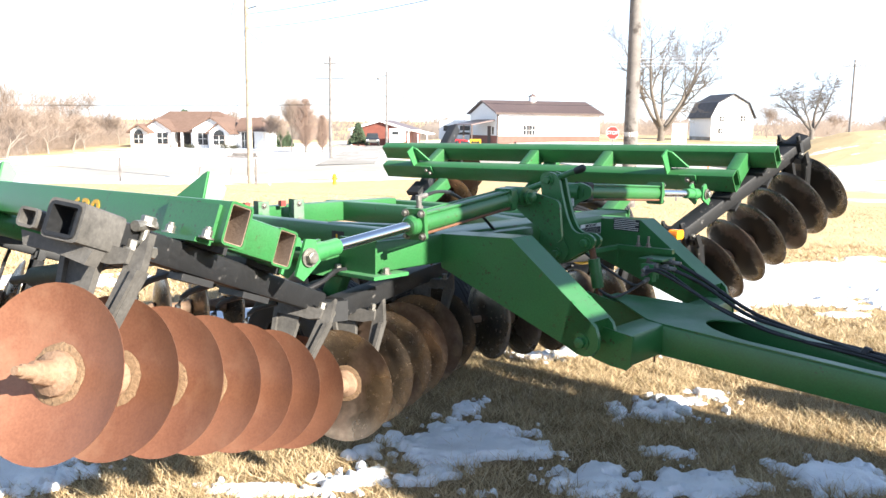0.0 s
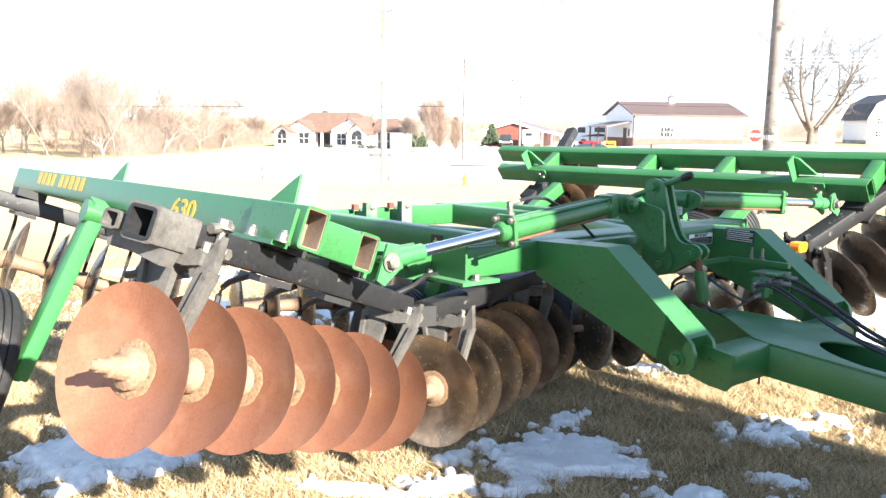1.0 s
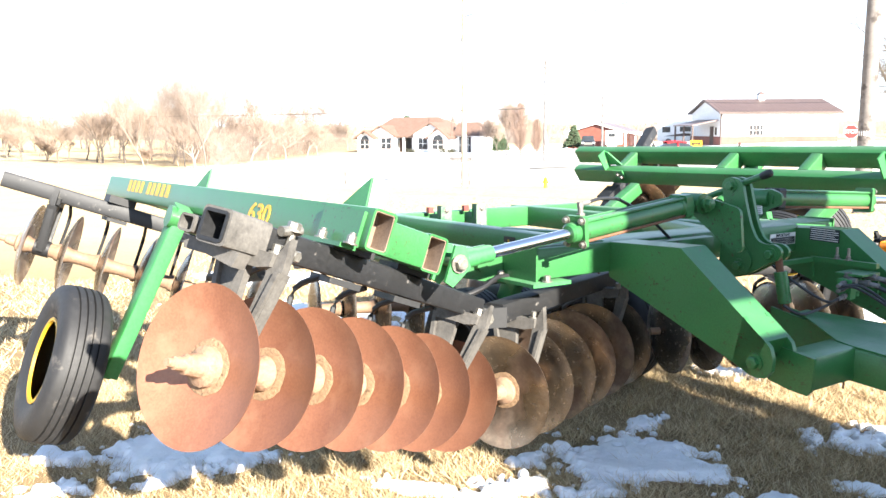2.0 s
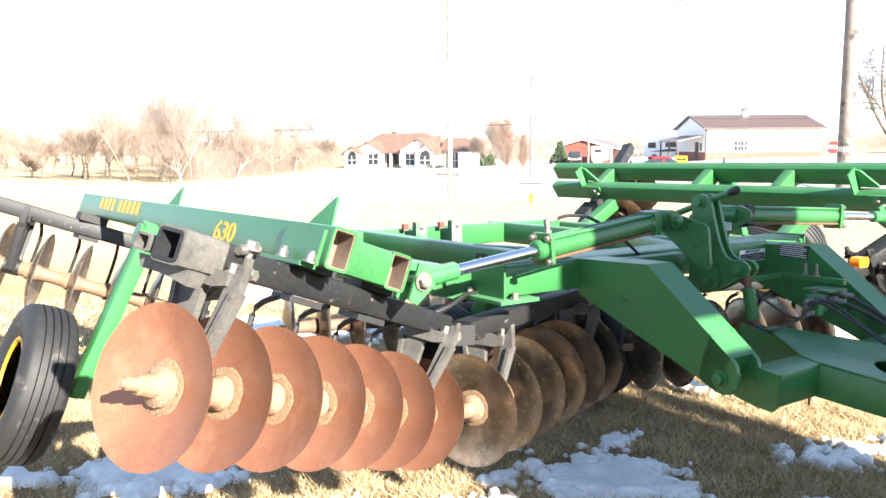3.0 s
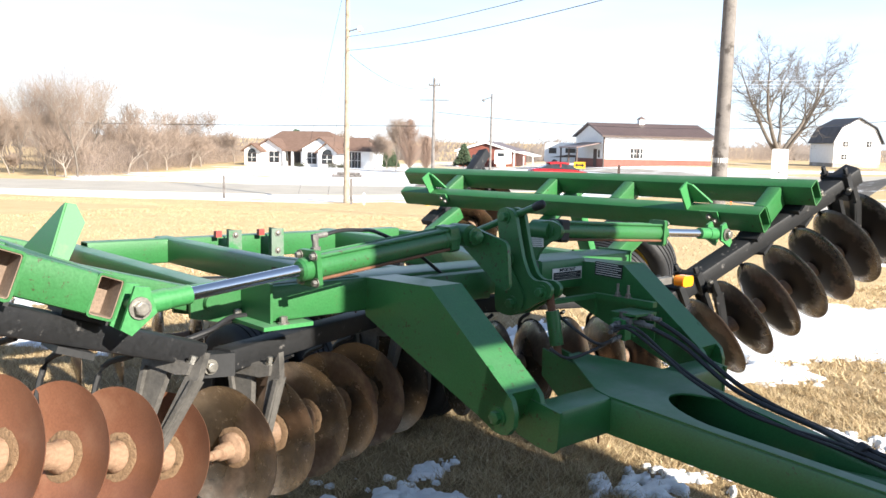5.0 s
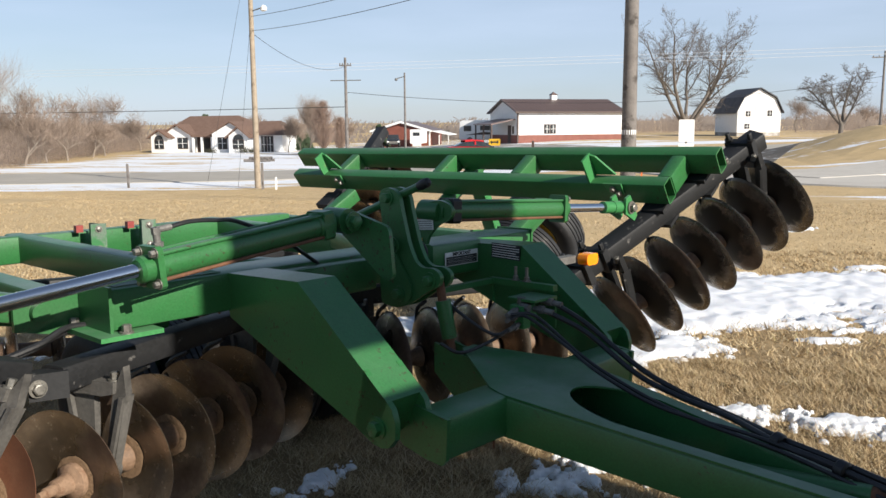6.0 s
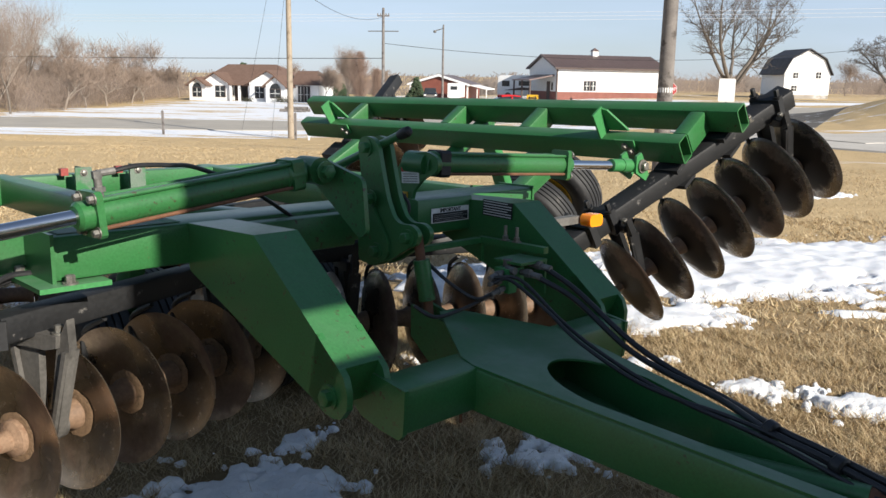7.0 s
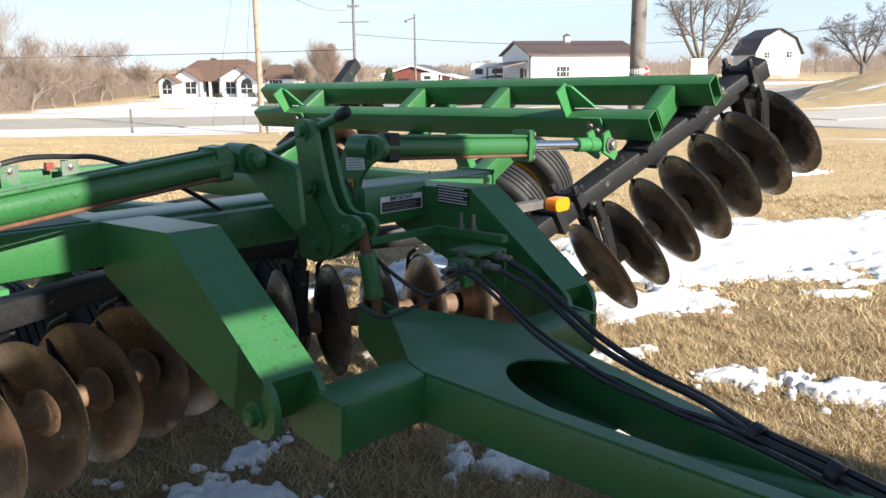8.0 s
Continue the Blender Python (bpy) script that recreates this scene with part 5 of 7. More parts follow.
def gable_front(parent, x0, x1, y0, y1, base, eave, ridge):
    """A wing whose gable faces the road."""
    xc = (x0 + x1) / 2
    part("wall", prism_x(Mesh(), y0, y1, [(x0, base), (x1, base), (x1, eave), (xc, ridge - 0.06), (x0, eave)]), SIDING, parent, "white sided gable wall")
    part("roof", gable_roof(Mesh(), x0, x1, y0, y1, eave, ridge), SHINGLE, parent, "brown shingle roof")
    sl = (ridge - eave) / (xc - x0)
    f = Mesh()
    for a, s in ((x0, 1), (x1, -1)):
        prism_x(f, y0 - 0.42, y0 - 0.36, [(a - s * 0.35, eave - sl * 0.35 - 0.04), (xc, ridge - 0.04), (xc, ridge + 0.15), (a - s * 0.35, eave - sl * 0.35 + 0.15)])
    part("bargeboard", f, SHINGLE, parent)


house = thing("house", "white ranch house with a brown hipped roof", "house", Matrix.Translation((0, 0, 0)))
HB, HE = -1.75, 0.65
part("wall", Mesh().box((-48.2, 98.6, HB), (-35.9, 107, HE)), SIDING, house, "white sided wall")
r = Mesh()
r.add([(-48.9, 98.2, HE), (-35.6, 98.2, HE), (-35.6, 108, HE), (-48.9, 108, HE), (-46.6, 103, 3.08), (-40.0, 103, 3.12)], [(0, 1, 5, 4), (1, 2, 5), (2, 3, 4, 5), (3, 0, 4), (3, 2, 1, 0)])
part("roof", r, SHINGLE, house, "brown shingle hipped roof")
gable_front(house, -47.7, -43.8, 97.4, 101, HB, 0.70, 1.95)
gable_front(house, -48.55, -46.4, 96.2, 99, HB, 0.58, 1.32)
gable_front(house, -40.9, -36.2, 96.6, 102, HB, 0.90, 2.25)
gable_front(house, -38.3, -35.9, 95.4, 99, HB, 0.62, 1.62)
part("wall", Mesh().box((-35.88, 98.0, HB), (-32.6, 105, 0.66)), SIDING, house, "white sided garage wall")
r = Mesh()
r.add([(-36.2, 97.6, 0.66), (-32.2, 97.6, 0.66), (-32.2, 105.4, 0.66), (-36.2, 105.4, 0.66), (-36.6, 101.5, 2.36), (-33.9, 101.5, 2.40)], [(0, 1, 5, 4), (1, 2, 5), (2, 3, 4, 5), (3, 0, 4), (3, 2, 1, 0)])
part("roof", r, SHINGLE, house, "brown shingle garage roof")
# no depth here: a flat dark panel colours in the entry's shade
part("recess_shade_panel", Mesh().box((-43.7, 98.54, HB + 0.1), (-41.0, 98.59, 0.5)), TRIM, house, "dark panel standing for the shaded brown entry recess")
part("door", Mesh().box((-43.0, 98.48, HB + 0.1), (-42.1, 98.54, 0.3)), GLASS_DARK, house)
for x in (-43.55, -42.45, -41.15):
    part("porch_post", Mesh().box((x - 0.12, 97.0, HB), (x + 0.12, 97.24, 0.5)), WHITE, house)
part("porch_roof", Mesh().box((-43.78, 96.9, 0.5), (-40.95, 98.6, 0.72)), SHINGLE, house)
window(house, -47.5, -0.35, 1.05, 1.0, 96.2, True)
window(house, -45.05, -0.25, 1.2, 1.25, 97.4)
window(house, -39.6, -0.25, 1.05, 1.3, 96.6)
window(house, -37.1, -0.35, 1.25, 0.95, 95.4, True)
window(house, -34.9, -0.45, 0.6, 1.9, 98.0)
window(house, -34.1, -0.45, 0.6, 1.9, 98.0)
part("garage_door", Mesh().box((-33.6, 97.94, HB), (-32.8, 98.0, 0.3)), WHITE, house)
for x, k in ((-36.3, 1.0), (-35.2, 0.7), (-40.4, 0.8)):
    shrub = thing("shrub", "low dark clipped shrub by the house wall", "shrub", Matrix.Translation((x, 94.9, ground_z(x, 94.9))), group="shrubs by the house")
    rs = random.Random(int(x * 10))
    clump = Mesh()
    for _ in range(220):
        c = Vector((rs.gauss(0, 0.45) * k, rs.gauss(0, 0.25) * k, abs(rs.gauss(0.25, 0.18)) * k))
        d = Vector((rs.gauss(0, 0.1), rs.gauss(0, 0.1), rs.uniform(0.05, 0.2)))
        clump.add([c, c + Vector((0.07, 0.02, 0.03)), c + d], [(0, 1, 2)])
    part("crown", clump, BUSH, shrub)

garage = thing("garage", "low red steel garage with white trim", "garage")
gx0, gx1, gy = -29.0, -19.8, 130
part("wall", prism_x(Mesh(), gy, gy + 12, [(gx0, -1.9), (gx1, -1.9), (gx1, 0.8), ((gx0 + gx1) / 2, 2.1), (gx0, 0.8)]), RED_WALL, garage)
part("roof", gable_roof(Mesh(), gx0, gx1, gy, gy + 12, 0.85, 2.2), METAL_BROWN, garage)
f = Mesh()
for a, s in ((gx0, 1), (gx1, -1)):
    prism_x(f, gy - 0.45, gy - 0.36, [(a - s * 0.35, 0.62), ((gx0 + gx1) / 2, 2.05), ((gx0 + gx1) / 2, 2.4), (a - s * 0.35, 0.92)])
part("bargeboard", f, WHITE, garage)
for x0, x1 in ((gx0 - 0.06, gx0 + 0.2), (gx1 - 0.2, gx1 + 0.06)):
    part("corner_trim", Mesh().box((x0, gy - 0.07, -1.9), (x1, gy, 0.8)), WHITE, garage)
carport = part("carport_roof", Mesh().rings([[Vector((gx1 + 0.1, y, 0.75)), Vector((-16.8, y, 0.12)), Vector((-16.8, y, 0.25)), Vector((gx1 + 0.1, y, 0.9))] for y in (gy + 0.2, gy + 9)]), WHITE, garage, "sloping white carport roof")
for x in (-18.4, -16.95):
    part("carport_post", Mesh().box((x - 0.07, gy + 0.3, -1.9), (x + 0.07, gy + 0.44, 0.2)), WHITE, carport)
part("door", Mesh().box((-22.6, gy - 0.06, -1.9), (-21.2, gy, 0.5)), WHITE, garage)

SA = radians(26)
shed = thing("machine_shed", "long white steel shed with brown roof and wainscot", "shed", Matrix.Translation((-4.4, 100, -0.5)) @ Matrix.Rotation(SA, 4, "Z"))
SLn, SWd, SH = 13.8, 9.0, 3.65
# local axes: x along the long wall, y back
part("wall", Mesh().box((0, 0, 0.95), (SLn, 0.2, SH)).box((0, SWd - 0.2, 0.95), (SLn, SWd, SH)), WHITE, shed, "white ribbed steel wall")
for x0, x1 in ((0, 0.2), (SLn - 0.2, SLn)):
    part("gable_wall", Mesh().rings([[Vector((x, 0.2, 0.95)), Vector((x, SWd - 0.2, 0.95)), Vector((x, SWd - 0.2, SH)), Vector((x, SWd / 2, SH + 1.45)), Vector((x, 0.2, SH))] for x in (x0, x1)]), WHITE, shed)
part("wainscot", Mesh().box((-0.03, -0.03, -0.6), (SLn + 0.03, SWd + 0.03, 0.95)), RED_WALL, shed, "red-brown steel wainscot")
rf = Mesh()
for s in (0, 1):
    y0, y1 = (-0.4, SWd / 2) if s == 0 else (SWd + 0.4, SWd / 2)
    z0, z1 = SH - 0.1, SH + 1.5
    rf.rings([[Vector((x, y0, z0)), Vector((x, y1, z1)), Vector((x, y1, z1 + 0.14)), Vector((x, y0, z0 + 0.14))] for x in (-0.4, SLn + 0.4)])
part("roof", rf, METAL_BROWN, shed, "brown standing-seam steel roof")
ribs = Mesh()
for i in range(31):
    x = -0.35 + (SLn + 0.7) * i / 30
    ribs.rings([[Vector((x - 0.02, -0.42, SH + 0.05)), Vector((x + 0.02, -0.42, SH + 0.05)), Vector((x + 0.02, SWd / 2, SH + 1.655)), Vector((x - 0.02, SWd / 2, SH + 1.655))], [Vector((x - 0.02, -0.42, SH + 0.09)), Vector((x + 0.02, -0.42, SH + 0.09)), Vector((x + 0.02, SWd / 2, SH + 1.69)), Vector((x - 0.02, SWd / 2, SH + 1.69))]])
part("roof_ribs", ribs, METAL_BROWN, shed)
part("fascia", Mesh().box((-0.42, -0.46, SH - 0.16), (SLn + 0.42, -0.40, SH + 0.06)), TRIM, shed)
cup = part("cupola", Mesh().box((6.3, SWd / 2 - 0.35, SH + 1.5), (7.0, SWd / 2 + 0.35, SH + 2.15)), WHITE, shed)
part("cupola_roof", Mesh().add([(6.2, SWd / 2 - 0.45, SH + 2.15), (7.1, SWd / 2 - 0.45, SH + 2.15), (7.1, SWd / 2 + 0.45, SH + 2.15), (6.2, SWd / 2 + 0.45, SH + 2.15), (6.65, SWd / 2, SH + 2.55)], [(0, 1, 4), (1, 2, 4), (2, 3, 4), (3, 0, 4), (3, 2, 1, 0)]), METAL_BROWN, cup)
for x in (3.75, 4.55):
    window(shed, x, 1.65, 0.6, 1.0, -0.001)
part("corner_trim", Mesh().box((-0.06, -0.06, -0.5), (0.1, 0.1, SH)), TRIM, shed)
porch = part("porch_roof", Mesh().rings([[Vector((-0.1, y, 2.75)), Vector((-3.2, y, 2.15)), Vector((-3.2, y, 2.28)), Vector((-0.1, y, 2.9))] for y in (0.5, 6.5)]), METAL_BROWN, shed)
for y in (0.7, 3.4, 6.2):
    part("porch_post", Mesh().box((-3.1, y - 0.08, -0.6), (-2.94, y + 0.08, 2.2)), TRIM, shed)
part("door", Mesh().box((-0.05, 2.0, 0.0), (0.0, 3.0, 2.1)), TRIM, shed)
part("side_window", Mesh().box((-0.05, 1.1, 1.1), (0.0, 1.6, 2.0)), GLASS_DARK, shed)

barn = thing("barn", "white gambrel barn with a dark grey roof", "barn", Matrix.Translation((23.9, 118, 0.4)) @ Matrix.Rotation(radians(14), 4, "Z") @ Matrix.Scale(0.92, 4))
bw, bd = 6.6, 7.6
gam = [(0, 0), (bw, 0), (bw, 3.0), (bw - 0.9, 4.9), (bw / 2, 6.2), (0.9, 4.9), (0, 3.0)]
part("foundation", Mesh().box((0.02, 0.02, -0.9), (bw - 0.02, bd - 0.02, 0.0)), GRAVEL, barn)
part("wall", prism_x(Mesh(), 0, bd, gam), WHITE, barn, "white painted barn wall")
rf = Mesh()
for a, b in (((-0.35, 2.75), (0.85, 5.0)), ((0.85, 5.0), (bw / 2, 6.32)), ((bw + 0.35, 2.75), (bw - 0.85, 5.0)), ((bw - 0.85, 5.0), (bw / 2, 6.32))):
    prism_x(rf, -0.35, bd + 0.3, [a, b, (b[0], b[1] + 0.13), (a[0], a[1] + 0.13)])
part("roof", rf, GREY_ROOF, barn, "dark grey gambrel roof")
for x, z, w, h in ((1.6, 2.7, 0.55, 0.6), (4.9, 2.75, 0.55, 0.7), (1.5, 0.9, 0.6, 0.6)):
    window(barn, x, z, w, h, 0.0)
part("loft_door", Mesh().box((2.7, -0.05, 2.2), (3.9, 0, 4.0)), WHITE, barn)

# ---------------- poles, signs, wires ----------------
def pole(x, y, h, r, label, arm=None, wood=None):
    z = ground_z(x, y)
    p = thing("utility_pole", label, "utility pole", Matrix.Translation((x, y, z)), group="utility poles")
    part("shaft", Mesh().lathe((0, 0, -0.3), (0, 0, 1), [(0, r * 1.12), (h * 0.3, r), (h + 0.3, r * 0.72)], 18), wood or WOODPOLE, p)
    if arm:
        part("crossarm", Mesh().box((-arm, -0.06, h - 0.75), (arm, 0.06, h - 0.63)), WOODPOLE, p)
        for s in (-0.9, -0.45, 0.45, 0.9):
            part("insulator", Mesh().lathe((arm * s, 0, h - 0.63), (0, 0, 1), [(0, 0.04), (0.1, 0.05), (0.16, 0.03)], 8), BARE, p)
    return p


big = pole(2.69, 20.2, 11, 0.155, "tall weathered grey wooden utility pole")
part("band", Mesh().cyl((0, 0, 1.66), (0, 0, 1.76), 0.162, 20), WHITE, big, "white plastic band")
p1 = pole(-14.47, 42.4, 11.5, 0.145, "slender pale wooden pole carrying a lamp", None, WOOD_PALE)
part("lamp_arm", Mesh().cyl((0, 0, 8.9), (0.75, -0.2, 9.05), 0.03), BARE, p1)
part("lamp_head", Mesh().lathe((0.75, -0.2, 8.85), (0, 0, 1), [(0, 0.05), (0.05, 0.16), (0.2, 0.16), (0.3, 0.06)], 14), WHITE, p1)
p2 = pole(-18.4, 75, 9.2, 0.15, "distant wooden pole with crossarm", 0.55)
part("lower_arm", Mesh().box((-1.4, -0.05, 7.15), (1.4, 0.05, 7.23)), BARE, p2)
p3 = pole(-16.9, 95, 8.8, 0.13, "distant slim wooden pole")
part("lamp_head", Mesh().cyl((0, 0, 8.4), (-0.9, -0.1, 8.15), 0.05).lathe((-0.95, -0.1, 7.9), (0, 0, 1), [(0, 0.05), (0.1, 0.2), (0.3, 0.12)], 10), BARE, p3)
pole(35.3, 99, 9.5, 0.14, "distant wooden pole with crossarm", 1.3)
pole(62, 125, 9, 0.15, "distant wooden pole with crossarm", 1.1)


ALUMINIUM = surface("bare_aluminium_wire", (0.6, 0.61, 0.63), (0.72, 0.73, 0.75), scale=3, fine=30, rough=(0.4, 0.55), relief=0.02)


def wire(a, b, sag, r=0.012, label="thin dark wire strung overhead", mat=None):
    a, b = Vector(a), Vector(b)
    pts = [a.lerp(b, k / 16) - Vector((0, 0, sag * 4 * (k / 16) * (1 - k / 16))) for k in range(17)]
    solo("overhead_wire", Mesh().sweep(pts, r, 5), mat or HOSE, label, "wire", group="overhead wires")


wire((-14.47, 42.4, 7.2), (2.69, 20.2, 6.2), 0.25)
wire((-14.47, 42.4, 6.5), (2.69, 20.2, 5.7), 0.3)
wire((-14.47, 42.4, 6.4), (-18.4, 75, 7.0), 0.9, 0.014)
wire((-120, 84, 3.9), (-18.4, 75, 3.4), 0.4, 0.03)
wire((-18.4, 75, 4.7), (35.3, 99, 6.6), 1.8, 0.022)
for k in range(3):
    wire((-160, 110, 9.6 + 0.35 * k), (120, 84, 9.9 + 0.4 * k), 1.6, 0.02, "pale aluminium wire strung overhead", ALUMINIUM)
wire((-14.47, 42.4, 10.4), (-19.3, 47, ground_z(-19.3, 47)), 0.0, 0.008, "thin guy wire stretched to the ground")
wire((-14.47, 42.4, 7.4), (-16.2, 44, ground_z(-16.2, 44)), 0.0, 0.008, "thin guy wire stretched to the ground")

stop = thing("stop_sign", "red stop sign on a thin post", "road sign", Matrix.Translation((5.0, 52, ground_z(5, 52))) @ Matrix.Rotation(radians(-6), 4, "Z"))
part("post", Mesh().box((-0.03, 0.02, -0.2), (0.03, 0.06, 2.2)), BARE, stop)
octo = [(0.38 / math.cos(math.pi / 8) * math.cos(math.pi / 8 + k * math.pi / 4), 0.38 / math.cos(math.pi / 8) * math.sin(math.pi / 8 + k * math.pi / 4)) for k in range(8)]
SZ = 1.32 - ground_z(5, 52)
part("sign_back", Mesh().plate([(x, 0.0, SZ + z) for x, z in octo], (0, 1, 0), 0.012), WHITE, stop)
face = part("sign_face", Mesh().plate([(x * 0.94, -0.009, SZ + z * 0.94) for x, z in octo], (0, 1, 0), 0.006), DECAL_R, stop)
part("lettering", text_mesh("STOP", 0.30, Matrix(((1, 0, 0, 0), (0, 0, -1, -0.013), (0, 1, 0, SZ), (0, 0, 0, 1))), 0.002, 0.004), WHITE, face)

ws = thing("road_sign", "pale sign seen from behind on a post", "road sign", Matrix.Translation((4.58, 25, ground_z(4.58, 25))) @ Matrix.Rotation(radians(4), 4, "Z"))
wz = 1.52 - ground_z(4.58, 25)
part("post", Mesh().box((-0.025, 0.0, -0.2), (0.025, 0.04, wz + 0.3)), BARE, ws)
part("sign_panel", Mesh().tube((0, -0.012, wz), (0, 0.0, wz), 0.42, 0.60, open_ends=False, rad=0.03), WHITE, ws)
part("sign_panel", Mesh().tube((0, -0.012, wz - 0.46), (0, 0.0, wz - 0.46), 0.42, 0.22, open_ends=False, rad=0.02), WHITE, ws)

ys_ = thing("arrow_sign", "yellow sign with a black double arrow", "road sign", Matrix.Translation((-6.1, 88, -0.1)))
part("sign_panel", Mesh().box((-0.6, -0.02, -0.35), (0.6, 0.0, 0.35)), YELLOW, ys_)
part("arrow", Mesh().rings([[Vector((x, y, z)) for x, z in ((-0.48, 0), (-0.25, 0.2), (-0.25, 0.07), (0.25, 0.07), (0.25, 0.2), (0.48, 0), (0.25, -0.2), (0.25, -0.07), (-0.25, -0.07), (-0.25, -0.2))] for y in (-0.03, -0.02)]), DECAL, ys_)
part("post", Mesh().box((-0.4, 0.0, -1.2), (-0.33, 0.06, 0.3)).box((0.33, 0.0, -1.2), (0.4, 0.06, 0.3)), BARE, ys_)

# markers by the road
def stake(x, y, h, r, mat, label, name="marker_stake"):
    z = ground_z(x, y)
    solo(name, Mesh().box((x - r, y - r, z - 0.2), (x + r, y + r, z + h)).add([(x - r, y - r, z + h), (x + r, y - r, z + h), (x + r, y + r, z + h), (x - r, y + r, z + h), (x, y, z + h + r)], [(0, 1, 4), (1, 2, 4), (2, 3, 4), (3, 0, 4)]), mat, label, "stake")


ORANGE = surface("orange_plastic", (0.7, 0.16, 0.04), (0.8, 0.22, 0.06), scale=5, fine=40, rough=(0.5, 0.7), relief=0.02)
stake(-12.8, 40.5, 0.6, 0.04, WHITE, "short white marker post by the pole")
stake(-13.68, 41.0, 1.3, 0.05, WOODPOLE, "leaning wooden stake by the pole")
stake(-22.0, 43, 1.25, 0.05, WOODPOLE, "thin wooden fence stake")
stake(4.2, 34, 1.0, 0.03, ORANGE, "thin orange marker stake")
stake(8.4, 40, 0.9, 0.03, ORANGE, "thin orange marker stake")
stake(-1.4, 70, 1.1, 0.1, TRIM, "dark mailbox post by the drive")
hyd = thing("hydrant", "small yellow hydrant by the road", "hydrant", Matrix.Translation((-9.35, 40, ground_z(-9.35, 40))) @ Matrix.Scale(0.85, 4))
part("barrel", Mesh().lathe((0, 0, -0.1), (0, 0, 1), [(0, 0.11), (0.5, 0.1), (0.55, 0.14), (0.6, 0.14), (0.65, 0.1), (0.74, 0.03)], 16), YELLOW, hyd)
part("outlet", Mesh().cyl((-0.17, 0, 0.35), (0.17, 0, 0.35), 0.05, 12), YELLOW, hyd)
lp = thing("log_pile", "low pile of dark logs on snow", "log pile", Matrix.Translation((-26.4, 74, ground_z(-26.4, 74))))
for i, (x, z) in enumerate(((-0.5, 0.12), (0.0, 0.12), (0.5, 0.12), (-0.25, 0.34), (0.25, 0.34))):
    part("log", Mesh().cyl((x * 0.4 - 1.1 + 0.1 * i, x, z), (x * 0.4 + 1.0, x + 0.1, z), 0.13, 9), WOODPOLE, lp)

# ---------------- vehicles ----------------
CAR_RED = surface("red_car_paint", (0.42, 0.012, 0.02), (0.48, 0.02, 0.028), scale=1, fine=30, rough=(0.15, 0.22), relief=0.01)
TRUCK_BLACK = surface("black_truck_paint", (0.012, 0.013, 0.016), (0.025, 0.027, 0.03), scale=1, fine=30, rough=(0.15, 0.25), relief=0.01)


def car_wheel(parent, x, y, r=0.33, w=0.2):
    s = 1 if y > 0 else -1
    t = part("wheel", Mesh().lathe((x, y - s * w / 2, r), (0, s, 0), [(0, r * 0.8), (0.02, r * 0.97), (0.05, r), (w - 0.05, r), (w - 0.02, r * 0.96), (w, r * 0.7)], 24), RUBBER, parent)
    part("rim", Mesh().lathe((x, y + s * (w / 2 - 0.02), r), (0, s, 0), [(0, r * 0.66), (0.025, r * 0.64), (0.02, r * 0.3), (0.035, 0.05), (0.035, 0.0001)], 20), BARE, t)


def loft_body(sections):
    """Skins a body from cross sections: (x, half width, bottom, belt, top half width, top)."""
    rings = []
    for x, w, z0, zb, wt, zt in sections:
        rings.append([Vector((x, y, z)) for y, z in ((-w * 0.9, z0), (-w, z0 + 0.12), (-w, zb), (-wt, zt - 0.03), (-wt * 0.85, zt), (wt * 0.85, zt), (wt, zt - 0.03), (w, zb), (w, z0 + 0.12), (w * 0.9, z0))])
    return Mesh().rings(rings)


CX, CY = -5.5, 64.3
car = thing("car", "shiny red sedan on the road", "car", Matrix.Translation((CX, CY, ground_z(CX, CY) + 0.09)) @ Matrix.Rotation(math.atan2(9.0, 22.0), 4, "Z"))
part("body", loft_body([(-2.42, 0.72, 0.42, 0.78, 0.62, 0.88), (-2.3, 0.88, 0.25, 0.9, 0.75, 1.0), (-1.4, 0.92, 0.2, 0.95, 0.78, 1.06), (0.7, 0.92, 0.2, 0.92, 0.8, 0.99), (1.6, 0.9, 0.22, 0.78, 0.78, 0.86), (2.25, 0.84, 0.26, 0.62, 0.66, 0.72), (2.42, 0.68, 0.36, 0.55, 0.5, 0.6)]), CAR_RED, car)
part("cabin", loft_body([(-1.75, 0.74, 0.95, 1.0, 0.62, 1.02), (-0.95, 0.78, 0.95, 1.05, 0.62, 1.38), (-0.1, 0.78, 0.95, 1.05, 0.62, 1.45), (0.45, 0.78, 0.92, 1.02, 0.6, 1.38), (1.25, 0.74, 0.9, 0.95, 0.6, 0.97)]), GLASS_DARK, car, "dark tinted glass")
part("roof", loft_body([(-1.0, 0.64, 1.36, 1.37, 0.55, 1.39), (-0.1, 0.66, 1.41, 1.43, 0.58, 1.47), (0.45, 0.62, 1.35, 1.37, 0.55, 1.40)]), CAR_RED, car)
part("pillar", Mesh().box((-0.28, -0.74, 1.0), (-0.18, 0.74, 1.40)), CAR_RED, car)
for x in (-1.42, 1.42):
    for y in (-0.82, 0.82):
        car_wheel(car, x, y)
part("tail_lamp", Mesh().box((-2.4, -0.80, 0.72), (-2.25, -0.55, 0.86)), DECAL_R, car)
part("head_lamp", Mesh().box((2.12, -0.82, 0.56), (2.3, -0.58, 0.68)), WHITE, car)

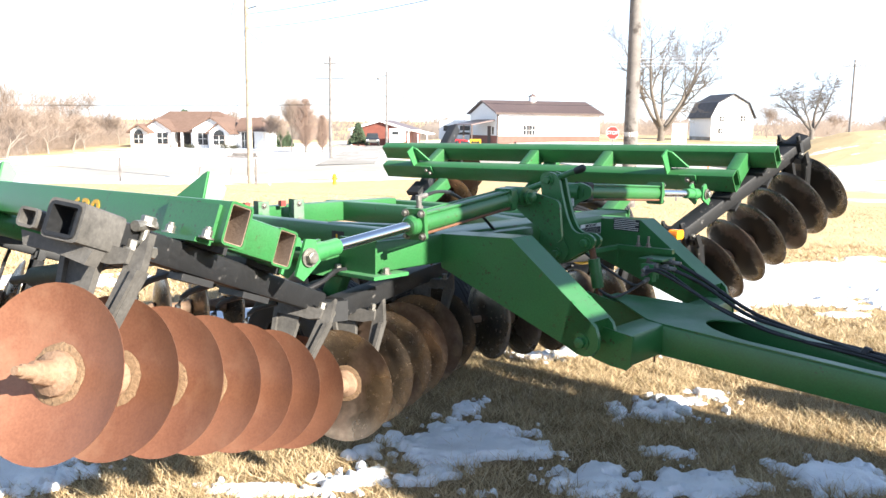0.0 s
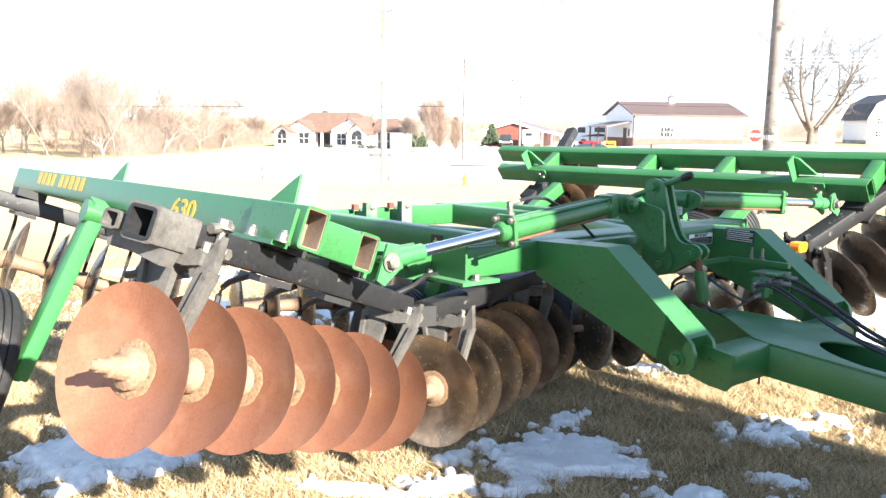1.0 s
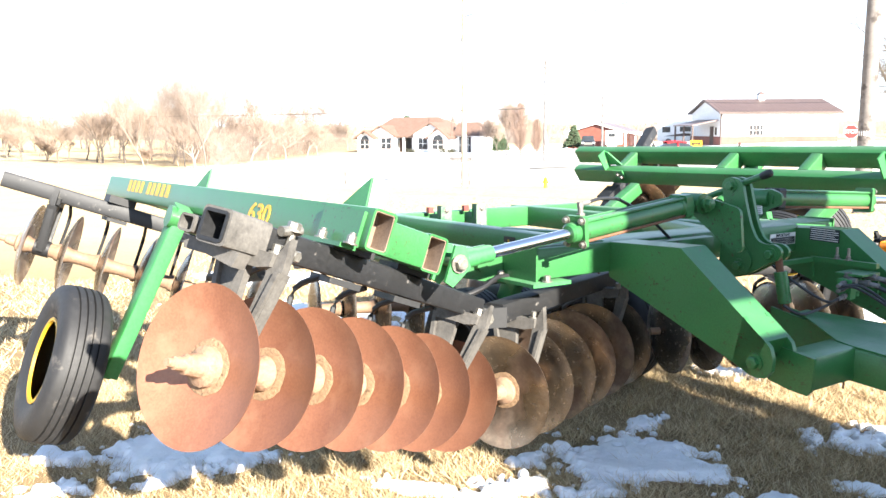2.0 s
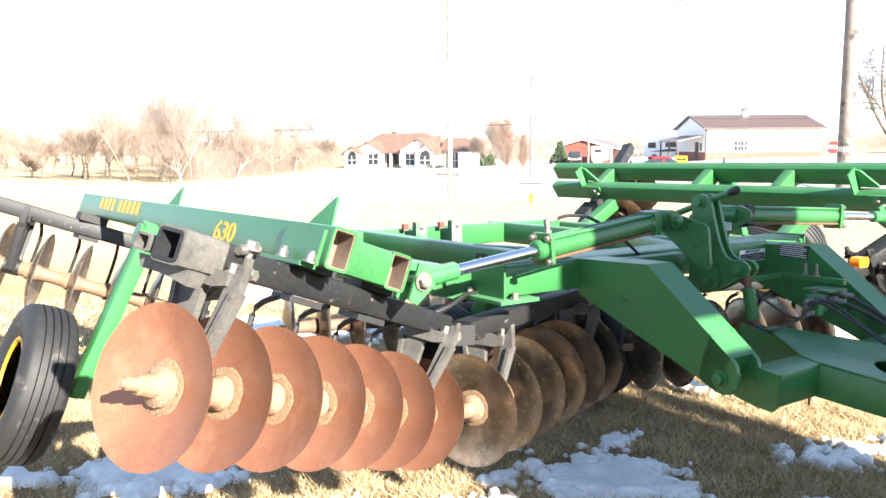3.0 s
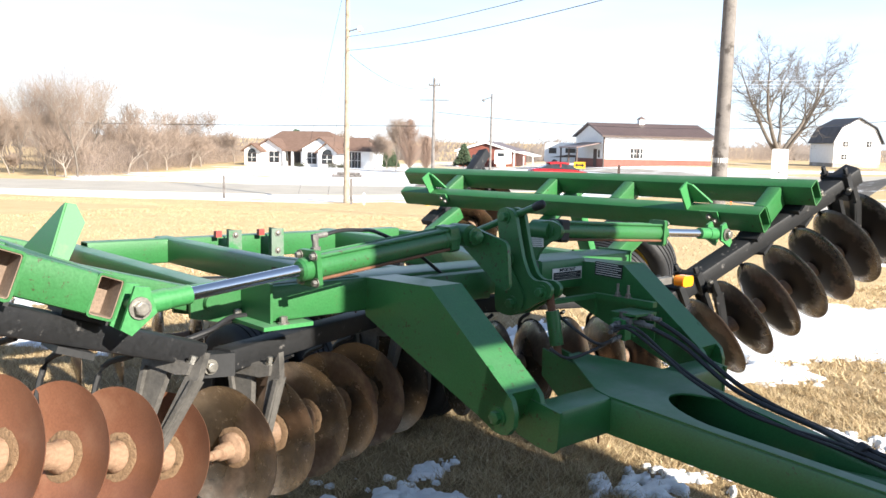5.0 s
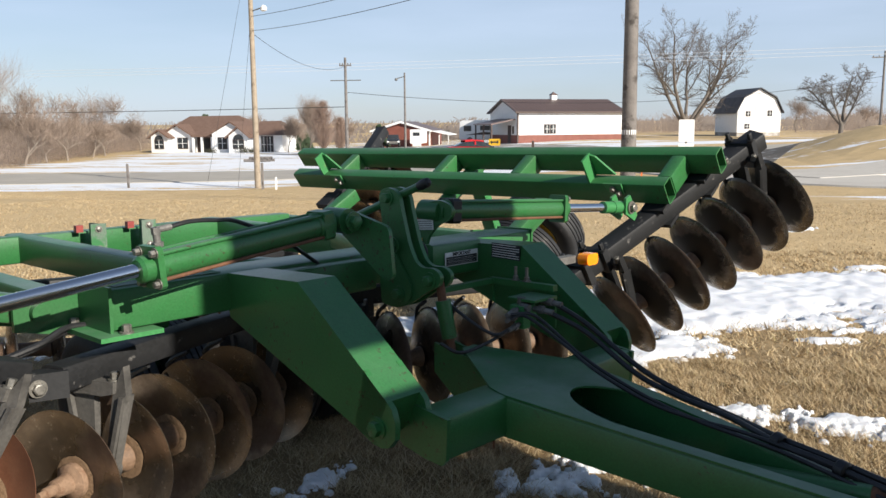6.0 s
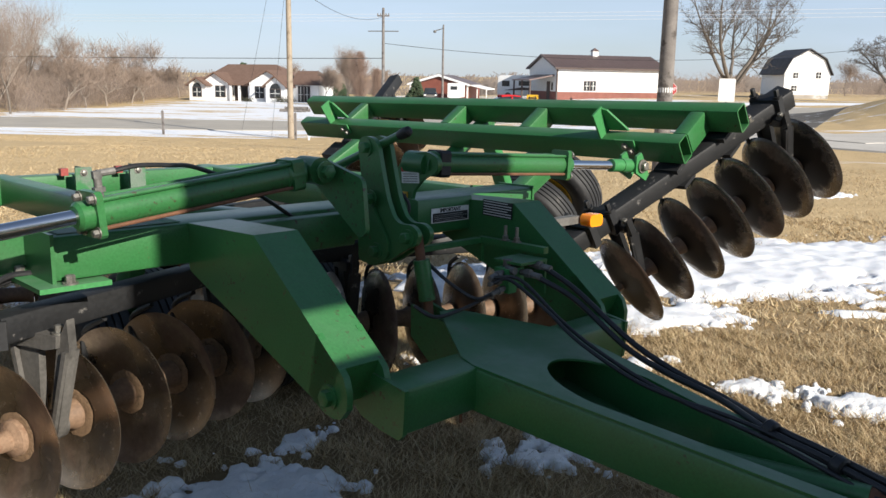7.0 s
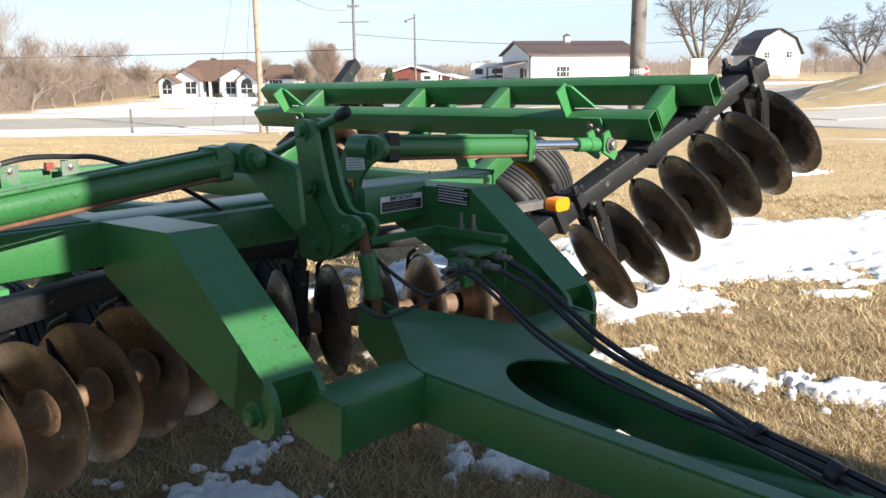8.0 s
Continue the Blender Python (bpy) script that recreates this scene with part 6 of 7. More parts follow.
tr = thing("pickup_truck", "black pickup truck parked facing the road", "truck", Matrix.Translation((-23.6, 120, ground_z(-23.6, 120) + 0.05)) @ Matrix.Rotation(radians(-78), 4, "Z"))
part("body", loft_body([(-2.8, 0.95, 0.55, 1.15, 0.9, 1.2), (0.6, 0.97, 0.5, 1.15, 0.92, 1.2), (0.8, 0.97, 0.5, 1.12, 0.92, 1.18), (2.5, 0.97, 0.45, 1.05, 0.9, 1.15), (2.75, 0.9, 0.5, 0.95, 0.8, 1.05)]), TRUCK_BLACK, tr)
part("cab", loft_body([(-1.2, 0.9, 1.1, 1.2, 0.78, 1.8), (0.4, 0.9, 1.1, 1.2, 0.78, 1.85), (1.15, 0.88, 1.05, 1.12, 0.75, 1.16)]), GLASS_DARK, tr)
part("grille", Mesh().box((2.74, -0.6, 0.6), (2.80, 0.6, 0.95)), BARE, tr)
for y in (-0.75, 0.75):
    part("head_lamp", Mesh().box((2.68, y - 0.14, 0.78), (2.79, y + 0.14, 0.98)), WHITE, tr)
for x in (-1.8, 1.75):
    for y in (-0.85, 0.85):
        car_wheel(tr, x, y, 0.4, 0.25)
ut = thing("camper_trailer", "small white trailer parked beside the garage", "trailer", Matrix.Translation((-20.9, 124, ground_z(-20.9, 124))))
part("body", Mesh().tube((0, 0, 1.5), (0, 4, 1.5), 1.9, 2.1, open_ends=False, rad=0.12), WHITE, ut)
part("window", Mesh().box((-0.5, -0.02, 1.6), (0.5, 0.0, 2.1)), GLASS_DARK, ut)

rv = thing("motorhome", "white motorhome with dark swoosh stripes", "motorhome", Matrix.Translation((-8.6, 110, ground_z(-8.6, 110))) @ Matrix.Rotation(radians(172), 4, "Z"))
part("body", loft_body([(-3.6, 1.2, 0.45, 2.7, 1.15, 3.0), (3.4, 1.2, 0.45, 2.7, 1.15, 3.0), (3.75, 1.18, 0.5, 2.3, 1.1, 2.85), (3.85, 1.1, 0.6, 1.2, 1.0, 1.4)]), WHITE, rv)
for s in (-1, 1):
    part("side_window", Mesh().box((2.2, s * 1.20 - 0.02, 1.6), (3.2, s * 1.20 + 0.02, 2.3)), GLASS_DARK, rv)
    part("side_window", Mesh().box((-0.6, s * 1.20 - 0.02, 1.7), (1.0, s * 1.20 + 0.02, 2.3)), GLASS_DARK, rv)
    part("stripe", Mesh().rings([[Vector((x, y, z)) for x, z in ((3.0, 1.1), (0.5, 1.5), (-2.5, 1.25), (-3.2, 1.45), (-3.2, 1.2), (0.4, 1.15))] for y in (s * 1.20 - 0.02, s * 1.20 + 0.02)]), TRIM, rv)
part("windscreen", Mesh().add([(3.86, -0.95, 1.5), (3.86, 0.95, 1.5), (3.80, 0.95, 2.6), (3.80, -0.95, 2.6)], [(0, 1, 2, 3)]), GLASS_DARK, rv)
for x in (-2.0, 2.4):
    for y in (-1.08, 1.08):
        car_wheel(rv, x, y, 0.45, 0.26)

# ---------------- trees ----------------
BARK = surface("grey_bark", (0.10, 0.083, 0.068), (0.18, 0.153, 0.128), scale=3, fine=30, rough=(0.85, 0.98), relief=0.5, dist=0.01)
TWIG = surface("brown_twigs", (0.20, 0.150, 0.118), (0.31, 0.240, 0.19), scale=1, fine=9, rough=(0.85, 0.98), relief=0.1)
TWIG_RED = surface("russet_twigs", (0.22, 0.15, 0.115), (0.32, 0.225, 0.175), scale=1, fine=9, rough=(0.85, 0.98), relief=0.1)
NEEDLE = surface("conifer_needles", (0.03, 0.055, 0.028), (0.07, 0.10, 0.05), scale=3, fine=20, rough=(0.8, 0.95), relief=0.2)


def limb(m, a, b, ra, rb, seg):
    d = b - a
    q = d.to_track_quat("Z", "Y")
    rings = []
    for c, r in ((a, ra), (b, rb)):
        rings.append([c + q @ Vector((r * math.cos(2 * math.pi * i / seg), r * math.sin(2 * math.pi * i / seg), 0)) for i in range(seg)])
    m.rings(rings, cap=(False, False))


def bare_tree(seed, height, spread, trunk_h, levels, kids=3, r0=0.3, upright=0.35, twig_r=0.012):
    """Trunk and limbs in one mesh, fine twigs in another."""
    rng = random.Random(seed)
    trunk, twigs = Mesh(), Mesh()

    def grow(p, d, length, r, lev):
        q = p
        bits = 3 if lev < 2 else (1 if lev == levels else 2)
        tgt = trunk if lev < 3 else twigs
        for k in range(bits):
            d = (d + Vector((rng.uniform(-1, 1), rng.uniform(-1, 1), rng.uniform(-0.5, 0.8))) * 0.20).normalized()
            e = q + d * length / bits
            if lev == levels:
                e = q + d * length * 1.5
            r2 = max(r * (1 - 0.35 / bits * (k + 1)), twig_r)
            limb(tgt, q, e, max(r * (1 - 0.35 / bits * k), twig_r), r2, 7 if lev < 2 else (4 if lev < 3 else 3))
            if lev < levels and (k > 0 or lev > 1):
                for _ in range(rng.randint(1, kids - 1)):
                    side = Vector((rng.uniform(-1, 1), rng.uniform(-1, 1), rng.uniform(-0.2, 0.6))).normalized()
                    nd = (d * 0.55 + side * spread + Vector((0, 0, upright))).normalized()
                    grow(e, nd, length * rng.uniform(0.55, 0.9), r2 * 0.5, lev + 1)
            q = e
        if lev < levels:
            for _ in range(kids):
                side = Vector((rng.uniform(-1, 1), rng.uniform(-1, 1), rng.uniform(-0.3, 0.5))).normalized()
                nd = (d * 0.75 + side * spread + Vector((0, 0, upright * 0.6))).normalized()
                grow(q, nd, length * rng.uniform(0.7, 0.95), r2 * 0.62, lev + 1)
    grow(Vector((0, 0, -0.2)), Vector((rng.uniform(-0.06, 0.06), rng.uniform(-0.06, 0.06), 1)).normalized(), trunk_h, r0, 0)
    top = max(v.z for v in twigs.v + trunk.v)
    sc = Matrix.Diagonal((height / top,) * 3 + (1,))
    return trunk.moved(sc).data("trunk", 60), twigs.moved(sc).data("crown", 0)


def plant(meshes, x, y, rot, scale, label, twig, bark=None, group=""):
    t = thing("tree", label, "tree", Matrix.Translation((x, y, ground_z(x, y))) @ Matrix.Rotation(rot, 4, "Z") @ Matrix.Diagonal((scale, scale, scale, 1)), group=group)
    part("trunk", meshes[0], bark or BARK, t)
    part("crown", meshes[1], twig, t)
    return t


def spreading_tree(seed, height, leaders, trunk_h, r0, out=0.62, lift=0.10, droop=0.0, twig_r=0.016):
    """An old tree that forks low into several leaders, which arch out and branch all along."""
    rng = random.Random(seed)
    trunk, twigs = Mesh(), Mesh()

    def run(p, d, length, r, lev):
        bits = (9, 7, 5, 3)[lev]
        tgt = trunk if lev < 2 else twigs
        for k in range(bits):
            t = k / bits
            pull = lift if lev < 2 else lift * 0.4 - droop
            d = (d + Vector((rng.uniform(-1, 1), rng.uniform(-1, 1), rng.uniform(-1, 1))) * (0.16 + 0.05 * lev) + Vector((0, 0, pull))).normalized()
            e = p + d * length / bits
            ra, rb = max(r * (1 - 0.8 * t), twig_r), max(r * (1 - 0.8 * (k + 1) / bits), twig_r)
            limb(tgt, p, e, ra, rb, (8, 6, 4, 3)[lev])
            if lev < 3 and (k >= 2 or lev > 0):
                for _ in range((1, 2, 3)[lev] if rng.random() < 0.85 else 1):
                    s = Vector((rng.uniform(-1, 1), rng.uniform(-1, 1), rng.uniform(-0.3, 0.7))).normalized()
                    run(e, (d * 0.6 + s * 0.75).normalized(), length * (0.52, 0.45, 0.5)[lev] * (1.1 - 0.55 * t) * rng.uniform(0.7, 1.15), rb * 0.6, lev + 1)
            p = e

    top = Vector((0.05, 0, trunk_h))
    limb(trunk, Vector((0, 0, -0.3)), Vector((0, 0, 0.25)), r0 * 1.5, r0 * 1.12, 10)
    limb(trunk, Vector((0, 0, 0.25)), top, r0 * 1.12, r0, 10)
    for i in range(leaders):
        a = 2 * math.pi * i / leaders + rng.uniform(-0.4, 0.4)
        o = out * rng.uniform(0.6, 1.15)
        run(top - Vector((0, 0, rng.uniform(0.1, 0.4) * trunk_h)), Vector((math.cos(a) * o, math.sin(a) * o, 1)).normalized(), height - trunk_h, r0 * rng.uniform(0.55, 0.8), 0)
    k = height / max(v.z for v in twigs.v + trunk.v)
    sc = Matrix.Diagonal((k, k, k, 1))
    return trunk.moved(sc).data("trunk", 60), twigs.moved(sc).data("crown", 0)


plant(spreading_tree(5, 15.5, 5, 2.2, 0.46, 0.8, 0.07, 0.0, 0.010), 16.4, 112, 0.4, 1.04, "tall bare spreading tree with several limbs", BARK)
plant(spreading_tree(9, 8.8, 4, 2.2, 0.30, 0.85, 0.0, 0.06, 0.010), 33.1, 105, 1.0, 1.0, "bare gnarled spreading tree", BARK)
small = bare_tree(21, 4.6, 0.6, 1.1, 4, 3, 0.06, 0.3, 0.006)
plant(small, -31.2, 96, 0.2, 1.0, "small bare ornamental tree by the house", TWIG)
plant(small, -30.0, 97, 2.2, 0.8, "small bare ornamental tree by the house", TWIG)
def pear_tree(seed, h, r):
    """A pointed oval of fine upright shoots round a short trunk."""
    rg = random.Random(seed)
    trunk, shoots = Mesh().cyl((0, 0, -0.2), (0.05, 0, h * 0.75), 0.10, 8, 0.03), Mesh()
    for i in range(850):
        z = h * rg.uniform(0.14, 0.86)
        a = rg.uniform(0, 6.283)
        width = r * math.sin(math.pi * min(1.0, (z / h - 0.02) * 1.08)) ** 0.8 * (1.25 - 0.75 * z / h) * rg.uniform(0.35, 1.05)
        p = Vector((0.1 * rg.uniform(-1, 1), 0.1 * rg.uniform(-1, 1), z - 0.4 * width))
        q = Vector((width * math.cos(a), width * math.sin(a), z + 0.55 * width))
        limb(shoots, p, q, 0.013, 0.007, 3)
        for _ in range(3):
            k = rg.uniform(0.4, 1.0)
            c = p.lerp(q, k)
            d = Vector((rg.uniform(-0.4, 0.4), rg.uniform(-0.4, 0.4), rg.uniform(0.25, 0.75))) * 0.75
            limb(shoots, c, c + d * min(1.0, (h - c.z) / 1.4), 0.007, 0.003, 3)
    return trunk.data("trunk", 60), shoots.data("crown", 0)


py = pear_tree(33, 6.4, 1.75)
plant(py, -23.9, 86, 0.0, 1.0, "russet bare pear tree with a pointed crown", TWIG_RED)
plant(py, -22.6, 88, 1.9, 0.7, "russet bare pear tree with a pointed crown", TWIG_RED)
plant(bare_tree(35, 7.0, 0.4, 1.8, 5, 3, 0.08, 0.6, 0.003), -27.3, 92, 0.7, 1.0, "bare slender tree beside the house", TWIG)
kinds = [bare_tree(50 + i, 6.0 + i * 0.6, 0.72, 1.2, 5, 2, 0.10, 0.34, 0.006) for i in range(4)]
brush = [bare_tree(70 + i, 2.8 + 0.5 * i, 0.65, 0.35, 4, 3, 0.04, 0.35, 0.009) for i in range(2)]
tall = [bare_tree(80 + i, 10.0, 0.6, 3.2, 4, 3, 0.09, 0.36, 0.003) for i in range(2)]
rng = random.Random(4)
n_wood = 0
while n_wood < 64:
    y = rng.uniform(62, 122)
    x = rng.uniform(-1.15, -0.50) * y - 4
    if x > -52 - 0.15 * (y - 95) and y > 70:
        continue
    if x > -42:
        continue
    plant(kinds[n_wood % 4], x, y, rng.uniform(0, 6.28), rng.uniform(0.7, 1.15) * (0.8 if y < 75 else 1.0), "bare brown tree at the wood's edge", TWIG, group="bare trees of the wood")
    n_wood += 1
for i in range(8):
    y = rng.uniform(58, 80)
    plant(tall[i % 2], -0.55 * y - 9 - rng.uniform(2, 22), y, rng.uniform(0, 6.28), rng.uniform(0.8, 1.1), "tall slender bare tree above the wood", TWIG, group="tall bare trees of the wood")
# a front row with pale crooked trunks along the wood's edge
PALE_BARK = surface("pale_grey_bark", (0.20, 0.165, 0.135), (0.33, 0.28, 0.235), scale=1.5, fine=12, rough=(0.85, 0.98), relief=0.2)
edge_trees = [bare_tree(140 + i, 6.6 + 0.5 * i, 0.8, 0.9, 5, 2, 0.09, 0.3, 0.005) for i in range(3)]
for i in range(9):
    k = (i + rng.uniform(-0.35, 0.35)) / 8 * 1.15
    x, y = -41.2 - 11 * k - rng.uniform(0, 3.0), 58.5 + 42 * k + rng.uniform(-2, 2)
    plant(edge_trees[i % 3], x, y, rng.uniform(0, 6.28), rng.uniform(0.5, 0.8), "bare tree with a pale crooked trunk at the wood's edge", TWIG, PALE_BARK, group="bare trees of the wood's edge")
edge_tall = [bare_tree(151 + i, 9.5, 0.4, 2.6, 4, 3, 0.06, 0.5, 0.003) for i in range(2)]
for i, (x, y, k) in enumerate(((-45.0, 58.6, 0.98), (-47.6, 60.0, 0.92), (-50.5, 59.0, 1.0))):
    plant(edge_tall[i % 2], x, y, i * 1.7, k, "tall bare tree with a pale trunk at the wood's edge", TWIG, PALE_BARK, group="bare trees of the wood's edge")
for i in range(14):
    y = rng.uniform(60, 116)
    x = -0.515 * y - 4 - abs(rng.gauss(0, 6)) if y > 80 else -47 - abs(rng.gauss(0, 8))
    if x > -52 - 0.15 * (y - 95) and y > 92:
        x = -54
    b = thing("shrub", "tangled bare brown brush at the wood's edge", "shrub", Matrix.Translation((x, y, ground_z(x, y))) @ Matrix.Rotation(rng.uniform(0, 6.28), 4, "Z") @ Matrix.Scale(rng.uniform(0.6, 1.2), 4), group="brush of the wood's edge")
    part("stem", brush[i % 2][0], BARK, b)
    part("crown", brush[i % 2][1], TWIG, b)
for i in range(26):
    y = rng.uniform(150, 210)
    x = rng.uniform(0.10, 0.50) * y if i % 3 else rng.uniform(-0.45, -0.25) * y
    plant(kinds[i % 4], x, y, rng.uniform(0, 6.28), rng.uniform(0.7, 1.0), "bare brown tree beyond the road", TWIG, group="bare trees of the far hedge")


def conifer(seed, h, r):
    rg = random.Random(seed)
    m = Mesh()
    for i in range(1100):
        k = rg.random() ** 0.7
        z = h * (0.06 + 0.94 * (1 - k))
        rad = r * k * rg.uniform(0.55, 1.05)
        a = rg.uniform(0, 6.283)
        c = Vector((rad * math.cos(a), rad * math.sin(a), z))
        d = Vector((math.cos(a), math.sin(a), rg.uniform(-0.5, 0.3))) * rg.uniform(0.3, 0.6)
        s = Vector((-math.sin(a), math.cos(a), rg.uniform(-0.4, 0.4))) * rg.uniform(0.12, 0.25)
        m.add([c - s, c + s, c + d + s * 0.3, c + d - s * 0.3, c + d * 0.5 + Vector((0, 0, 0.16))], [(0, 1, 4), (1, 2, 4), (2, 3, 4), (3, 0, 4), (3, 2, 1, 0)])
    return Mesh().cyl((0, 0, -0.2), (0, 0, h * 0.6), 0.12, 8, 0.05).data("trunk", 40), m.data("crown", 0)


con = conifer(3, 4.6, 1.9)
for x, y, s in ((-32.6, 104, 0.6), (-31.6, 104, 0.5), (-26.6, 124, 0.75), (-48.6, 112, 1.05)):
    plant(con, x, y, s * 7, s, "dark green conifer with dense needles", NEEDLE)

# tangled brush that fills the wood from the ground up
def brush_material():
    m, nt, p = mat_new("tangled_brush")
    g = nt.nodes.new("ShaderNodeNewGeometry")
    col = ramp(nt, g.outputs["Random Per Island"], [(0.0, (0.13, 0.10, 0.082)), (0.4, (0.26, 0.20, 0.165)), (0.75, (0.38, 0.30, 0.245)), (1.0, (0.48, 0.39, 0.325))]).outputs[0]
    nt.links.new(col, p.inputs["Base Color"])
    p.inputs["Roughness"].default_value = 0.9
    return m


def wood_brush(seed, n, front, reach, deep, back):
    """Sprays of twigs from a front line (start, step) back into the wood."""
    rs = np.random.RandomState(seed)
    t = rs.uniform(0, reach, n)
    depth = np.abs(rs.normal(0, deep, n))
    x = front[0] + front[2] * t + depth * back[0]
    y = front[1] + front[3] * t + depth * back[1]
    k = 0.55 + 0.45 * np.sin(x * 0.41 + 1.3 * np.sin(y * 0.23)) * np.sin(y * 0.37 + x * 0.11)
    top = (2.6 + 2.4 * k) * (0.55 + 0.45 * np.minimum(1, depth / 7))
    z0 = top * rs.uniform(0, 0.85, n) ** 1.25
    h = rs.uniform(0.2, 0.9, n) * (0.6 + 0.5 * k)
    w = rs.uniform(0.003, 0.008, n)
    a = rs.uniform(0, 6.283, n)
    lean = np.abs(rs.normal(0, 1.0, n)) * h
    g = np.array([ground_z(p, q) for p, q in zip(x, y)])
    up = np.stack([x, y, g + z0], 1)
    tip = up + np.stack([np.cos(a) * lean, np.sin(a) * lean, h], 1)
    c = np.stack([w, w * 0, w * 0], 1)
    v = np.stack([up - c, up + c, tip + c * 0.3, tip - c * 0.3], 1).reshape(-1, 3)
    return Mesh().add([tuple(p) for p in v], [(4 * i, 4 * i + 1, 4 * i + 2, 4 * i + 3) for i in range(n)])


BRUSH = brush_material()
solo("brushwood", wood_brush(6, 90000, (-42.0, 58.5, -11, 42), 1.25, 11, (-0.95, 0.55)), BRUSH, "tangled bare brown brush filling the wood's edge", "brush", "stuff", smooth=0)
solo("brushwood", wood_brush(7, 26000, (36, 134, 50, -4), 1.0, 9, (0.1, 1.0)), BRUSH, "bare brown brush behind the barn", "brush", "stuff", smooth=0)
solo("brushwood", wood_brush(8, 9000, (8, 138, 15, 4), 1.0, 6, (0.0, 1.0)), BRUSH, "low bare brush beyond the road", "brush", "stuff", smooth=0)

# ---------------- far hedges ----------------
HAZE = surface("far_winter_woods", (0.19, 0.16, 0.142), (0.28, 0.24, 0.215), scale=0.06, fine=0.4, rough=(0.95, 1.0), relief=0.0)


def far_hedge():
    """Rows of bare hedges and woodlots: many thin upright sprays, thick and thin by turns."""
    rs = np.random.RandomState(8)
    tris = []
    for y, h, x0, x1, n in ((185, 4.2, -150, 150, 15000), (235, 4.5, -240, 240, 13000), (340, 5.0, -380, 360, 11000), (520, 7.0, -560, 600, 9000), (900, 11.0, -900, 1000, 7000)):
        x = rs.uniform(x0, x1, n)
        k = 0.5 + 0.5 * np.sin(x * 22.0 / y + 1.7 * np.sin(x * 9.0 / y)) * np.sin(x * 57.0 / y + y)
        keep = rs.uniform(0, 1, n) < 0.12 + 0.88 * k ** 2
        x, k = x[keep], k[keep]
        m = len(x)
        hh = h * (0.25 + 0.75 * k) * rs.uniform(0.4, 1.0, m)
        w = 0.00042 * y * rs.uniform(0.5, 1.5, m)
        yy = y + rs.uniform(-6, 6, m)
        z = np.array([ground_z(a, b) for a, b in zip(x, yy)]) - 0.3
        lean = rs.normal(0, 0.55, m) * hh
        tris.append(np.stack([np.stack([x - w, yy, z], 1), np.stack([x + w, yy, z], 1), np.stack([x + lean + w, yy, z + hh * 0.9], 1), np.stack([x + lean, yy, z + hh], 1)], 1))
    v = np.concatenate(tris)
    m = Mesh()
    return m.add([tuple(p) for q in v for p in q], [(4 * i, 4 * i + 1, 4 * i + 2, 4 * i + 3) for i in range(len(v))])


solo("far_hedges", far_hedge(), HAZE, "hazy brown hedgerows along the far fields", "hedge", "stuff", smooth=0)

# ---------------- snow patches ----------------
def snow_material():
    m, nt, p = mat_new("old_snow")
    co = nt.nodes.new("ShaderNodeTexCoord").outputs["Object"]
    a, b = nz(nt, 6, 6, vec=co), nz(nt, 70, 5, vec=co)
    col = ramp(nt, a.outputs[0], [(0.3, (0.74, 0.76, 0.80)), (0.7, (0.86, 0.87, 0.89))]).outputs[0]
    nt.links.new(mix(nt, ramp(nt, b.outputs[0], [(0.68, (0, 0, 0)), (0.78, (0.5, 0.5, 0.5))]).outputs[0], col, (0.55, 0.5, 0.42)), p.inputs["Base Color"])
    p.inputs["Roughness"].default_value = 0.65
    p.inputs["Subsurface Weight"].default_value = 0.15
    p.inputs["Subsurface Radius"].default_value = (0.02, 0.025, 0.03)
    bump(nt, p, b.outputs[0], 0.5, 0.012)
    return m


SNOW = snow_material()
# centre x, y, half length, half width, turn, edge roughness, thickness
BY_THE_TONGUE = [(0.16, 4.52, 0.42, 0.37, 10, 0.6, 0.05), (0.87, 4.20, 0.21, 0.18, 10, 0.5, 0.05), (1.36, 4.18, 0.27, 0.16, 20, 0.65, 0.045), (2.05, 4.36, 0.27, 0.21, -15, 0.35, 0.06),
                 (1.29, 4.58, 0.12, 0.06, 0, 0.4, 0.04), (1.34, 5.27, 0.28, 0.17, 20, 0.85, 0.04), (1.68, 5.60, 0.14, 0.08, -20, 0.6, 0.03), (0.18, 5.14, 0.08, 0.14, -20, 0.6, 0.04), (0.55, 6.35, 0.17, 0.10, -30, 0.6, 0.04)]
UNDER_THE_WING = [(-0.68, 3.86, 0.22, 0.07, 5, 0.6, 0.03), (-0.30, 4.00, 0.24, 0.10, 35, 0.7, 0.04), (-2.20, 3.72, 0.34, 0.25, -30, 0.45, 0.06), (-2.66, 3.53, 0.20, 0.10, -10, 0.5, 0.05), (-2.35, 3.22, 0.18, 0.08, 30, 0.5, 0.05),
                  (-2.02, 3.82, 0.42, 0.22, 15, 0.55, 0.05), (-2.15, 4.17, 0.32, 0.09, 10, 0.6, 0.04), (-1.6, 7.4, 1.0, 0.45, 20, 0.6, 0.05), (-3.6, 7.0, 1.0, 0.3, 0, 0.6, 0.05), (-4.6, 8.5, 0.9, 0.4, 10, 0.6, 0.05)]
